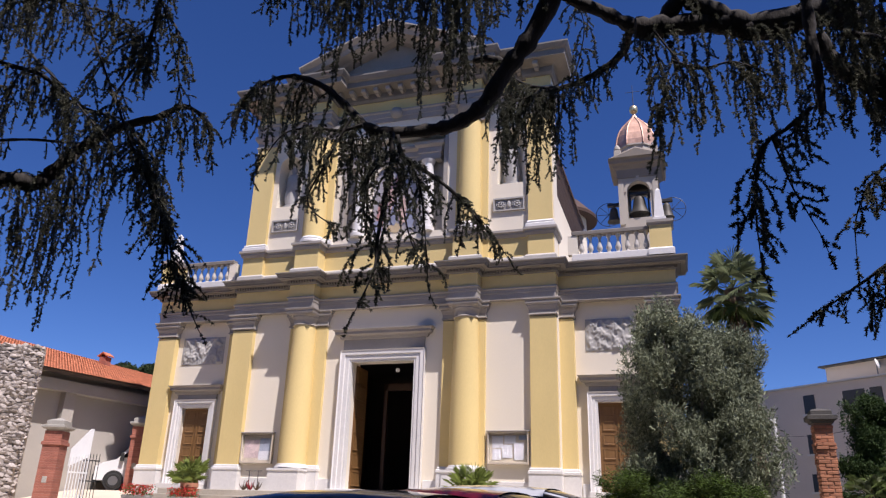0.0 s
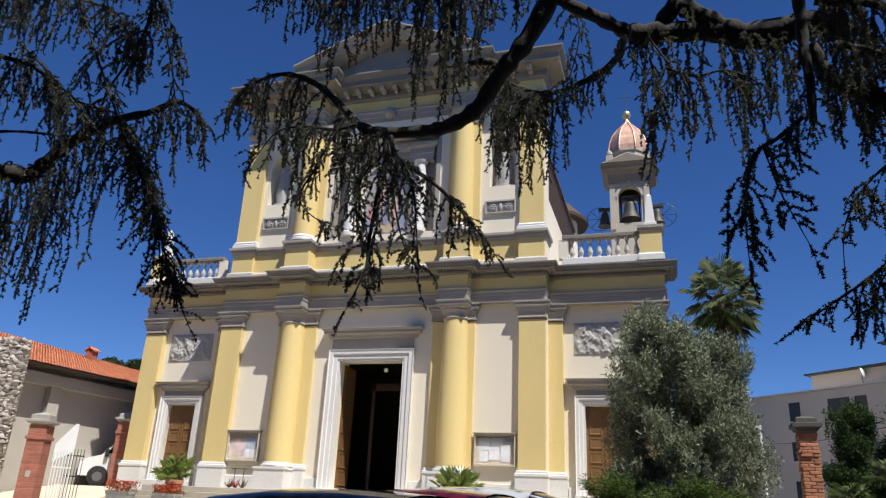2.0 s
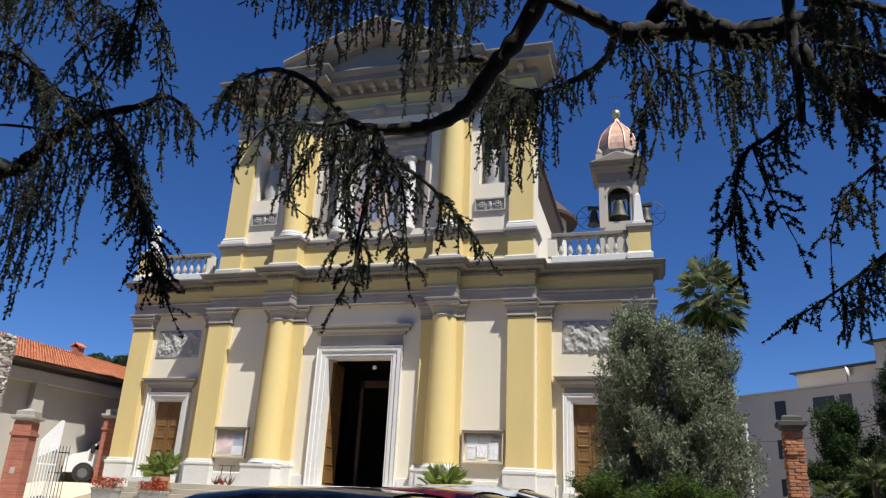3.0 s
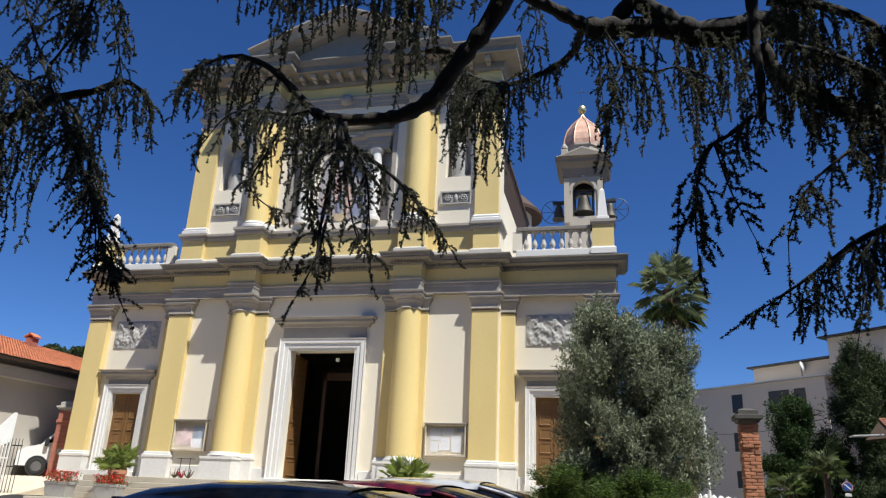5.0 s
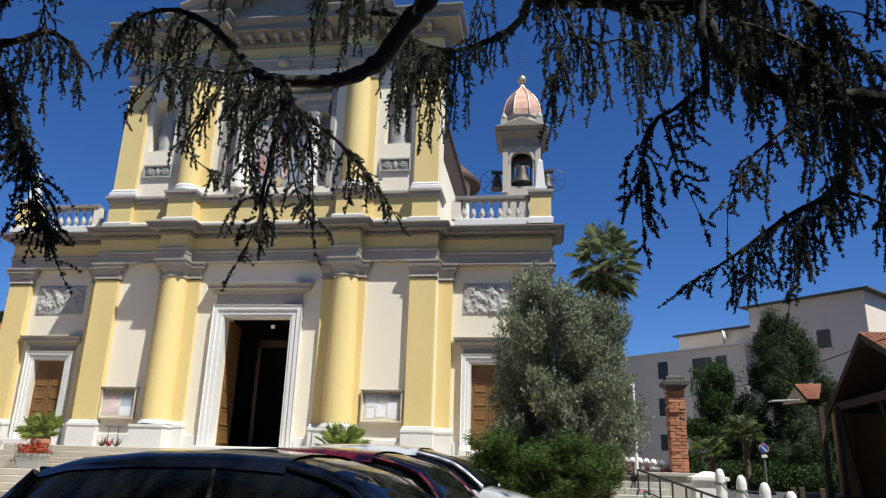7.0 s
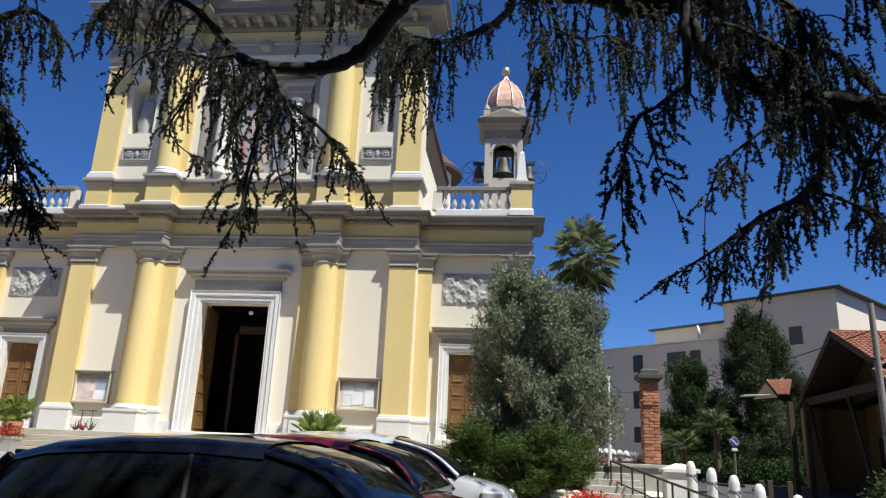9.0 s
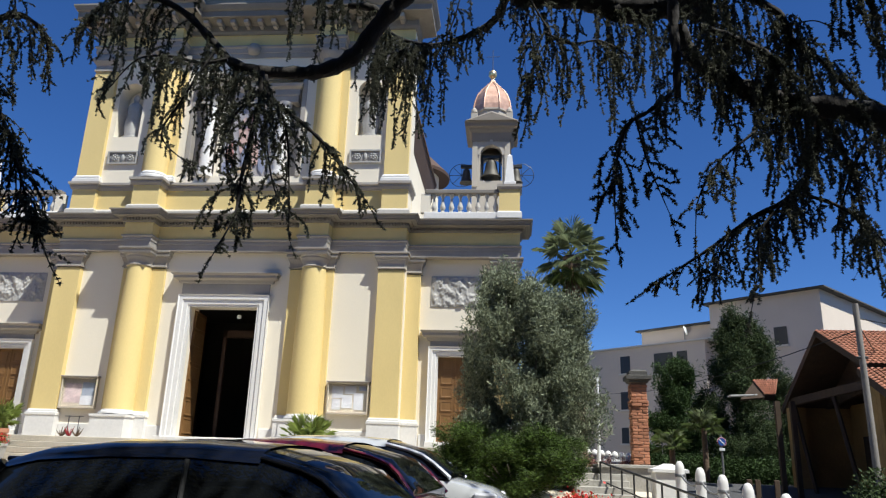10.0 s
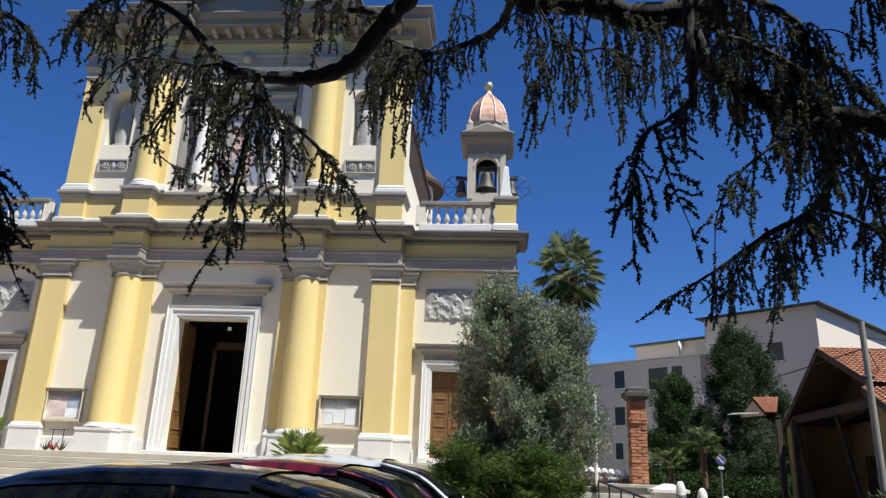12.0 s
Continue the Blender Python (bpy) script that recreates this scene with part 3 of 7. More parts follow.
    for s in (-1, 1):
        bm = turned(bmesh.new(), [(0.27, 8.45), (0.27, 8.58), (0.22, 8.62), (0.21, 10.0), (0.18, 11.0), (0.22, 11.05), (0.25, 11.15)], 24, (s * 1.28, 0.06, 0))
        part("small_column", bm, WHITE_STONE, church, "white marble half column", 40)
    bm = sweep(bmesh.new(), [(-1.75, 0.3), (-1.75, -0.06), (-0.95, -0.06), (-0.95, 0.14), (0.95, 0.14), (0.95, -0.06), (1.75, -0.06), (1.75, 0.3)],
               [(-0.2, 11.16), (0, 11.16), (0, 11.40), (0.04, 11.42), (0.04, 11.62), (0.14, 11.70), (0.16, 11.80), (0, 11.86)])
    part("small_entablature", bm, GREY_STONE, church, "grey moulded entablature")
    m = part("mosaic", arch_wall(bmesh.new(), -1.02, 1.02, 8.50, 11.35, -0.86, 0.86, 8.50, 10.45, 0.16, 0.29), CREAM, church, "framed mosaic picture")
    bm = slab(-0.87, 0.87, 0.24, 0.28, 8.5, 11.34)
    part("picture_field", bm, MOSAIC, m, "faded mosaic ground")
    rng = random.Random(4)
    for i, (x, z, w_, h_, mt) in enumerate(((-0.55, 9.2, 0.30, 1.2, MOSAIC_RED), (-0.62, 8.85, 0.34, 0.5, MOSAIC_BLUE), (-0.15, 10.1, 0.36, 1.3, MOSAIC_ROSE), (0.10, 10.5, 0.30, 0.7, MOSAIC_RED),
                                         (0.30, 9.4, 0.34, 1.1, MOSAIC_ROSE), (0.62, 9.2, 0.28, 1.1, MOSAIC_BLUE), (0.05, 8.75, 0.5, 0.35, MOSAIC_OCHRE), (0.0, 9.3, 0.22, 0.9, MOSAIC_BLUE))):
        bm = bmesh.new()
        n = 14
        ring = [bm.verts.new((x + w_ * 0.5 * math.cos(a) * (1 + 0.25 * rng.uniform(-1, 1)), 0.238 - 0.007 * i, z + h_ * 0.5 * math.sin(a) * (1 + 0.15 * rng.uniform(-1, 1)))) for a in (2 * math.pi * k / n for k in range(n))]
        f = bm.faces.new(ring)
        g = bmesh.ops.extrude_face_region(bm, geom=[f])
        bmesh.ops.translate(bm, verts=[e for e in g["geom"] if isinstance(e, bmesh.types.BMVert)], vec=(0, -0.006, 0))
        part("picture_patch", bm, mt, m)
    # cartouche over it
    bm = turned(bmesh.new(), [(0.05, 0), (0.20, 0.05), (0.26, 0.2), (0.20, 0.38), (0.06, 0.46)], 18, (0.0, -0.04, 13.0))
    part("cartouche", bm, GREY_STONE, church, "grey carved emblem", 50)
    # nave behind, under a roof with steep boarded eaves
    for s in (-1, 1):
        a = sorted((s * 5.06, s * 5.40))
        part("nave_wall", slab(a[0], a[1], 0.9, 8.6, 6.9, 10.6), CREAM, church, "pale plaster nave wall")
        bm = bmesh.new()
        for k in range(5):
            za, zb = 10.50 + 0.20 * k, 10.69 + 0.20 * k
            xa, xb = 5.41 + 0.048 * k, 5.41 + 0.048 * (k + 1)
            v = [bm.verts.new((s * x, y, z)) for y in (0.72, 8.6) for x, z in ((xa, za), (xb, zb), (xb - 0.04, zb), (xa - 0.04, za))]
            for q in ((0, 1, 5, 4), (1, 2, 6, 5), (2, 3, 7, 6), (3, 0, 4, 7), (0, 3, 2, 1), (4, 5, 6, 7)):
                bm.faces.new([v[e] for e in q])
        part("eave_boarding", bm, BROWN_WOOD, church, "dark brown boarded eaves")
        bm = bmesh.new()
        v = [bm.verts.new(q) for q in ((0, 0.71, 14.4), (s * 5.68, 0.71, 11.46), (s * 5.68, 8.6, 11.46), (0, 8.6, 14.4))]
        w = [bm.verts.new(q.co + Vector((0, 0, 0.10))) for q in v]
        for fv in ((v[0], v[1], v[2], v[3]), (w[3], w[2], w[1], w[0]), (v[1], w[1], w[2], v[2]), (v[0], w[0], w[1], v[1]), (v[3], v[2], w[2], w[3])):
            bm.faces.new(fv)
        part("nave_roof", bm, BROWN_WOOD, church, "brown nave roof")


def apse():
    """Round chapel behind the nave, with a wide conical eave."""
    c = (4.12, 10.4)
    part("chapel_wall", turned(bmesh.new(), [(1.45, 6.9), (1.45, 12.9)], 32, (c[0], c[1], 0)), CREAM, church, "pale round chapel wall", 40)
    bm = turned(bmesh.new(), [(1.45, 12.62), (1.95, 12.56), (1.97, 12.70), (1.2, 13.5), (0.1, 14.2)], 40, (c[0], c[1], 0))
    part("chapel_roof", bm, BROWN_WOOD, church, "brown conical chapel roof with wide eaves", 30)


apse()


def balustrade(s):
    """Stone balustrade over a wing, with its end pedestal and obelisk."""
    o = thing("balustrade", "stone balustrade with turned balusters above the cornice", "balustrade", "balustrades over the wings")
    a = sorted((s * 6.22, s * 8.62))
    part("rail", slab(a[0], a[1], 0.05, 0.33, 7.86, 8.0, 0.02), CORNICE_STONE, o, "dark grey stone handrail")
    part("plinth", slab(a[0], a[1], 0.05, 0.33, 7.0, 7.22, 0.015), WHITE_STONE, o, "white stone plinth")
    a2 = sorted((s * 6.10, s * 6.40))
    part("half_pier", slab(a2[0], a2[1], 0.08, 0.30, 7.22, 7.86), CREAM, o)
    prof = [(0.07, 0), (0.07, 0.05), (0.045, 0.07), (0.09, 0.16), (0.088, 0.22), (0.042, 0.38), (0.034, 0.50), (0.06, 0.54), (0.075, 0.58), (0.075, 0.64)]
    for i in range(8):
        b = turned(bmesh.new(), prof, 12)
        x = s * (6.52 + i * 0.285)
        ob = part("baluster", b, WORN_STONE, o, "", 45)
        ob.matrix_basis = pose(x, 0.19, 7.22)
    c = s * 8.96
    p = part("pedestal", slab(c - 0.33, c + 0.33, 0.0, 0.62, 7.2, 8.0), YELLOW, o, "yellow plaster end pedestal")
    sq = [(c - 0.33, 0.62), (c - 0.33, 0.0), (c + 0.33, 0.0), (c + 0.33, 0.62)]
    part("pedestal_cap", sweep(bmesh.new(), sq, [(-0.33, 7.97), (0.02, 7.97), (0.05, 8.03), (0.07, 8.05), (0.07, 8.14), (-0.33, 8.15)], True), GREY_STONE, p, "grey cap slab")
    part("pedestal_base", sweep(bmesh.new(), sq, [(0, 7.0), (0.06, 7.0), (0.06, 7.18), (0.02, 7.22), (0, 7.24)], True), WHITE_STONE, p, "white base slab")
    ob = thing("obelisk", "small white stone obelisk on a balustrade pedestal", "obelisk", "obelisks")
    part("base", slab(c - 0.20, c + 0.20, 0.11, 0.51, 8.15, 8.30, 0.01), WHITE_STONE, ob)
    bm = bmesh.new()
    rings = [[bm.verts.new((c + sx * r, 0.31 + sy * r, z)) for sx, sy in ((-1, -1), (1, -1), (1, 1), (-1, 1))] for r, z in ((0.16, 8.30), (0.075, 9.25), (0.0001, 9.35))]
    for a_, b_ in zip(rings, rings[1:]):
        for k in range(4):
            bm.faces.new((a_[k], a_[(k + 1) % 4], b_[(k + 1) % 4], b_[k]))
    part("shaft", bm, WHITE_STONE, ob)


TOWER_PLASTER = surface("pale tower plaster", (0.45, 0.405, 0.34), 0.9, 1.0, 0.06, 30, 0.04, 0.1)


TOWER_GREY = surface("grey-brown tower trim", (0.25, 0.215, 0.175), 0.9, 1.0, 0.12, 30, 0.06, 0.15)


def bell(name, at, r, h, label):
    b = thing(name, label, "bell", "bells of the tower", at=at)
    prof = [(r, 0), (r * 0.98, 0.04 * h), (r * 0.80, 0.16 * h), (r * 0.64, 0.40 * h), (r * 0.56, 0.70 * h), (r * 0.48, 0.86 * h), (r * 0.25, 0.95 * h), (r * 0.1, h)]
    part("bell_body", turned(bmesh.new(), prof, 24), BRONZE, b, "", 40)
    part("yoke", slab(-r * 0.9, r * 0.9, -0.07, 0.07, h, h + 0.16, 0.03), IRON, b)
    bm = tube(bmesh.new(), [(0, 0, 0.3 * h), (0, 0, -0.02)], [0.03, 0.06], 8)
    part("clapper", bm, IRON, b)
    return b


def wheel(parent, at, r):
    bm = bmesh.new()
    n = 28
    tube(bm, [(r * math.cos(2 * math.pi * i / n), 0, r * math.sin(2 * math.pi * i / n)) for i in range(n + 1)], [0.013] * (n + 1), 5)
    for k in range(4):
        a = math.pi * k / 4
        tube(bm, [(-r * math.cos(a), 0, -r * math.sin(a)), (r * math.cos(a), 0, r * math.sin(a))], [0.012, 0.012], 4)
    ob = part("bell_wheel", bm, IRON, parent, "thin iron bell wheel")
    ob.matrix_basis = pose(*at)


def tower():
    t = thing("bell_tower", "small pale bell turret with a copper dome", "bell tower")
    c, y0, h = 8.18, 6.0, 0.78
    y1, cy = y0 + 2 * h, y0 + h
    part("shaft", slab(c - h, c + h, y0, y1, 7.0, 10.45), TOWER_PLASTER, t)
    bm = bmesh.new()
    arch_wall(bm, c - h, c + h, 10.45, 12.5, c - 0.45, c + 0.45, 10.72, 11.86, y0, y0 + 0.28)
    arch_wall(bm, c - h, c + h, 10.45, 12.5, c - 0.45, c + 0.45, 10.72, 11.86, y1 - 0.28, y1)
    for s in (-1, 1):
        a = sorted((c + s * h, c + s * (h - 0.28)))
        box(bm, a[0], a[1], y0 + 0.28, cy - 0.40, 10.45, 12.5)
        box(bm, a[0], a[1], cy + 0.40, y1 - 0.28, 10.45, 12.5)
        box(bm, a[0], a[1], cy - 0.40, cy + 0.40, 12.0, 12.5)
    part("belfry", bm, TOWER_PLASTER, t, "pale plaster belfry with arched openings")
    for s in (-1, 1):
        part("corner_strip", slab(c + s * 0.67 - 0.11, c + s * 0.67 + 0.11, y0 - 0.06, y0, 10.45, 12.42), TOWER_PLASTER, t)
    bm = bmesh.new()
    n = 14
    for r0, r1, d in ((0.45, 0.57, 0.05),):
        pts = [(math.cos(math.pi * i / n), math.sin(math.pi * i / n)) for i in range(n + 1)]
        for (ca, sa), (cb, sb) in zip(pts, pts[1:]):
            q = [bm.verts.new((c - k * r, y0 - dd, 11.86 + m_ * r)) for k, m_, r, dd in ((ca, sa, r0, d), (cb, sb, r0, d), (cb, sb, r1, d), (ca, sa, r1, d), (ca, sa, r1, 0), (cb, sb, r1, 0))]
            bm.faces.new(q[:4]), bm.faces.new((q[3], q[2], q[5], q[4]))
    box(bm, c - 0.06, c + 0.06, y0 - 0.09, y0, 12.34, 12.52)
    part("arch_moulding", bm, TOWER_PLASTER, t, "pale arch moulding with keystone")
    sq = [(c - h, y1), (c - h, y0), (c + h, y0), (c + h, y1)]
    bm = sweep(bmesh.new(), sq, [(0, 12.48), (0.04, 12.48), (0.05, 12.56), (0.03, 12.58), (0.05, 12.86), (0.13, 12.94), (0.17, 13.02), (0.30, 13.06), (0.31, 13.18), (0.34, 13.24), (-0.76, 13.26)], True)
    part("cornice", bm, TOWER_GREY, t, "grey-brown cornice under the dome")
    for y, d in ((y0 - 0.34, -1), (y1 + 0.34, 1)):
        bm = bmesh.new()
        v = [bm.verts.new(q) for q in ((c - 1.10, y, 13.20), (c + 1.10, y, 13.20), (c + 1.10, y, 13.29), (c, y, 13.72), (c - 1.10, y, 13.29))]
        f = bm.faces.new(v)
        g = bmesh.ops.extrude_face_region(bm, geom=[f])
        bmesh.ops.translate(bm, verts=[e for e in g["geom"] if isinstance(e, bmesh.types.BMVert)], vec=(0, -d * 0.6, 0))
        bmesh.ops.inset_region(bm, faces=[q for q in bm.faces if abs(q.normal.y) > 0.9 and abs(q.calc_center_median().y - y) < 0.01], thickness=0.09, depth=-0.08)
        part("gable", bm, TOWER_GREY, t, "grey pediment of the turret")
    for sx in (-1, 1):
        for sy in (-1, 1):
            bm = slab(c + sx * 0.74 - 0.14, c + sx * 0.74 + 0.14, cy + sy * 0.74 - 0.14, cy + sy * 0.74 + 0.14, 13.24, 13.76, 0.01)
            turned(bm, [(0.10, 13.76), (0.14, 13.83), (0.12, 13.95), (0.05, 14.03), (0.02, 14.07)], 12, (c + sx * 0.74, cy + sy * 0.74, 0))
            part("corner_pinnacle", bm, TOWER_PLASTER, t)
    bm = turned(bmesh.new(), [(0.80, 13.24), (0.80, 13.97), (0.86, 13.99), (0.86, 14.05)], 8, (c, cy, 0), math.pi / 8, 2 * math.pi + math.pi / 8)
    part("drum", bm, TOWER_PLASTER, t)
    prof = [(0.86, 14.05), (0.85, 14.29), (0.79, 14.61), (0.68, 14.93), (0.48, 15.23), (0.26, 15.47), (0.12, 15.63), (0.07, 15.76)]
    bm = turned(bmesh.new(), prof, 8, (c, cy, 0), math.pi / 8, 2 * math.pi + math.pi / 8)
    part("dome", bm, COPPER, t, "eight-sided copper sheet dome")
    bm = bmesh.new()
    for k in range(8):
        a = math.pi / 8 + k * math.pi / 4
        tube(bm, [(c + r * 1.01 * math.cos(a), cy + r * 1.01 * math.sin(a), z) for r, z in prof], [0.035] * len(prof), 5)
    part("dome_ribs", bm, COPPER, t, "copper ribs")
    bm = turned(bmesh.new(), [(0.09, 15.73), (0.06, 15.86), (0.10, 15.89), (0.17, 15.97), (0.19, 16.08), (0.16, 16.19), (0.06, 16.27)], 18, (c, cy, 0))
    part("finial_ball", bm, GOLD, t, "gilded ball finial", 50)
    bm = tube(bmesh.new(), [(c, cy, 16.21), (c, cy, 17.31)], [0.018, 0.012], 5)
    tube(bm, [(c - 0.3, cy, 16.96), (c + 0.3, cy, 16.96)], [0.012, 0.012], 5)
    part("cross", bm, IRON, t, "thin iron cross")
    b = bell("bell", (c, y0 + 0.30, 10.96), 0.42, 0.84, "large bronze bell hanging in the belfry arch")
    bm = bmesh.new()
    for s in (-1, 1):
        box(bm, c + s * 0.36 - 0.035, c + s * 0.36 + 0.035, y0 + 0.30, y0 + 0.37, 10.72, 12.0)
    box(bm, c - 0.40, c + 0.40, y0 + 0.36, y0 + 0.42, 11.94, 12.0)
    part("bell_frame", bm, IRON, t, "dark iron bell frame")
    for s in (-1, 1):
        b = bell("bell", (c + s * 1.04, cy - 0.3, 10.80), 0.28, 0.66, "bronze bell hanging outside the belfry")
        wheel(b, (s * 0.22, 0.25, 0.45), 0.52)


church_walls()
lower_order()
lower_entablature()
church_doors()
for s in (-1, 1):
    carved("relief_panel", s * 7.38 - 0.89, s * 7.38 + 0.89, 4.22, 5.22, 0.592, 0.055, RELIEF, church, 11 + s, "pale carved stone relief panel")
upper_storey()
for s in (-1, 1):
    balustrade(s)
tower()


# ---- cedar over the viewer ----
NEEDLE = leaf("dark cedar needles", (0.118, 0.120, 0.088), 0.40, 0.34, 0.8)
BARK = surface("dark cedar bark", (0.028, 0.024, 0.021), 0.95, 3.0, 0.2, 30, 0.2, 0.8, stretch=(1, 1, 0.4))
cedar = thing("cedar_tree", "dark weeping cedar with long hanging twigs of needles", "tree", at=(0, 0, 0))
rng_c = np.random.RandomState(11)
tuft_pos, tuft_dir, twig_v, twig_f = [], [], [], []


def twig(p, d, length, r, sag=1.6, split=True):
    """A drooping twig: a thin stem set with needle tufts, with short side shoots."""
    step = 0.020
    n = max(2, int(length / step))
    v = np.array(d, float)
    v /= np.linalg.norm(v)
    q = np.array(p, float)
    line = [q.copy()]
    wander = rng_c.normal(0, 0.06, 3)
    next_shoot = rng_c.uniform(0.03, 0.10)
    for i in range(n):
        v = v + np.array((0, 0, -sag * step * 1.6)) + wander * 0.12 + rng_c.normal(0, 0.07, 3)
        v /= np.linalg.norm(v)
        q = q + v * step
        line.append(q.copy())
        if rng_c.rand() < 0.85:
            tuft_pos.append(q.copy())
            tuft_dir.append(v.copy())
        if split and i * step > next_shoot and i < n - 3:
            next_shoot += rng_c.uniform(0.035, 0.085)
            side = np.cross(v, rng_c.normal(0, 1, 3))
            side /= np.linalg.norm(side)
            twig(q, side * 0.8 + v * 0.6, min(length * 0.4, rng_c.uniform(0.02, 0.055) if rng_c.rand() < 0.85 else rng_c.uniform(0.08, 0.16)), r * 0.6, 2.2, False)
    keep = line[::3] + [line[-1]]
    base = len(twig_v)
    for k, c in enumerate(keep):
        w = r * (1 - 0.8 * k / len(keep))
        for a in (0, 2.1, 4.2):
            twig_v.append((c[0] + w * math.cos(a), c[1] + w * math.sin(a), c[2] + w * 0.3 * math.sin(a)))
    for k in range(len(keep) - 1):
        for a in range(3):
            i0, i1 = base + 3 * k + a, base + 3 * k + (a + 1) % 3
            twig_f.append((i0, i1, i1 + 3, i0 + 3))


def bough(points, r0, r1, per_metre, lengths):
    """A limb of the cedar with twigs hanging from it; lengths at its start, middle and end."""
    n = 5 * len(points)
    line = spline(points, n)
    radii = [(r0 + (r1 - r0) * i / (n - 1)) * (1 + 0.12 * math.sin(i * 1.7) + 0.08 * math.sin(i * 3.9)) for i in range(n)]
    part("limb", tube(bmesh.new(), line, radii, 9), BARK, cedar, "", 70)
    run = sum((b - a).length for a, b in zip(line, line[1:]))
    for k in range(int(run * per_metre * 1.35)):
        u = rng_c.rand()
        s = u * (n - 1)
        i = min(int(s), n - 2)
        p = line[i].lerp(line[i + 1], s - i)
        most = lengths[0] + (lengths[1] - lengths[0]) * 2 * u if u < 0.5 else lengths[1] + (lengths[2] - lengths[1]) * (2 * u - 1)
        along = (line[i + 1] - line[i]).normalized()
        out = rng_c.normal(0, 0.55, 3) + np.array(along) * 0.4
        out[2] = rng_c.uniform(-0.6, 0.15)
        twig(np.array(p), out, most * rng_c.uniform(0.4, 1.2), 0.0045, 4.5)
    tip = (line[-1] - line[-2]).normalized()
    twig(np.array(line[-1]), np.array(tip), 0.25, 0.004, 1.0)


bough([(8.33, -15.23, 5.08), (8.17, -15.18, 4.90), (7.85, -15.07, 4.42), (7.57, -15.00, 4.11), (7.25, -14.92, 3.70), (6.94, -14.92, 3.52), (6.64, -14.96, 3.46), (6.20, -15.06, 3.43)], 0.124, 0.067, 1.9, (0.11, 0.16, 0.11))
bough([(6.27, -15.22, 3.34), (5.95, -15.16, 3.49), (5.68, -15.14, 3.79), (5.35, -15.15, 4.12), (4.96, -15.15, 4.34), (4.59, -15.07, 4.42), (4.21, -14.96, 4.38), (3.89, -14.77, 4.20)], 0.063, 0.009, 17.6, (1.03, 1.48, 0.4))
bough([(6.06, -15.51, 3.31), (5.79, -15.52, 3.27), (5.48, -15.59, 3.31), (5.15, -15.62, 3.26), (4.86, -15.55, 2.98)], 0.022, 0.004, 13.4, (0.76, 0.76, 0.32))
bough([(6.02, -15.73, 3.27), (5.74, -15.72, 2.73), (5.60, -15.73, 2.35), (5.85, -15.67, 2.10), (6.13, -15.65, 2.01)], 0.013, 0.003, 13.5, (0.37, 0.37, 0.09))
bough([(6.84, -16.53, 2.55), (6.87, -16.55, 2.28), (6.83, -16.56, 1.93), (6.78, -16.55, 1.51), (6.77, -16.57, 1.22), (6.65, -16.61, 0.88)], 0.030, 0.004, 20.0, (0.5, 0.6, 0.05))
bough([(6.61, -15.85, 2.92), (6.68, -15.79, 2.69), (6.96, -15.68, 2.50), (7.18, -15.59, 2.31), (7.36, -15.50, 2.09), (7.53, -15.42, 1.87), (7.64, -15.38, 1.71)], 0.030, 0.004, 14.0, (0.6, 0.55, 0.15))
bough([(6.68, -15.84, 2.67), (6.85, -15.79, 2.39), (6.90, -15.69, 1.89), (6.92, -15.60, 1.39)], 0.014, 0.003, 16.0, (0.4, 0.4, 0.05))
bough([(6.66, -15.93, 2.59), (6.72, -15.82, 2.08), (6.83, -15.75, 1.69), (7.03, -15.72, 1.51)], 0.012, 0.003, 14.0, (0.4, 0.35, 0.05))
bough([(6.70, -16.22, 2.50), (6.55, -16.31, 2.23), (6.53, -16.31, 1.84), (6.64, -16.32, 1.56)], 0.012, 0.003, 16.0, (0.4, 0.5, 0.05))
bough([(7.55, -14.92, 4.21), (7.35, -14.92, 4.32), (7.13, -14.89, 4.36)], 0.060, 0.033, 9.5, (0.33, 0.44, 0.55))
bough([(4.65, -15.64, 5.36), (5.06, -15.57, 5.51), (5.52, -15.40, 5.46)], 0.031, 0.010, 27.2, (0.42, 0.94, 0.73))
bough([(5.59, -15.38, 5.47), (6.12, -15.24, 5.56), (6.62, -15.06, 5.51)], 0.031, 0.021, 42.8, (1.36, 1.15, 0.94))
bough([(6.65, -15.05, 5.51), (6.85, -14.98, 5.49), (7.18, -14.86, 5.47)], 0.032, 0.021, 63.8, (1.48, 1.8, 1.16))
bough([(7.36, -15.51, 4.98), (7.60, -15.46, 5.05), (7.84, -15.36, 5.00)], 0.030, 0.020, 36.0, (0.7, 0.8, 0.4))
bough([(8.03, -15.32, 5.07), (8.26, -15.21, 4.80), (8.65, -15.07, 4.60), (8.95, -14.97, 4.43), (9.18, -14.93, 4.34), (9.39, -15.01, 4.54), (9.52, -15.06, 4.61), (9.79, -14.97, 4.44), (10.16, -14.86, 4.29), (10.68, -14.79, 4.36), (11.11, -14.74, 4.45)], 0.059, 0.128, 6.7, (0.05, 0.16, 0.96))
bough([(8.94, -14.82, 4.54), (8.83, -14.49, 4.46), (8.60, -14.22, 4.45), (8.22, -14.00, 4.43), (7.90, -13.81, 4.52), (7.53, -13.67, 4.72), (7.17, -13.57, 5.04)], 0.052, 0.012, 24.6, (0.06, 0.53, 1.23))
bough([(8.02, -14.13, 4.30), (7.80, -14.04, 4.35), (7.49, -13.94, 4.33), (7.18, -13.87, 4.37)], 0.014, 0.007, 39.9, (1.06, 1.3, 0.82))
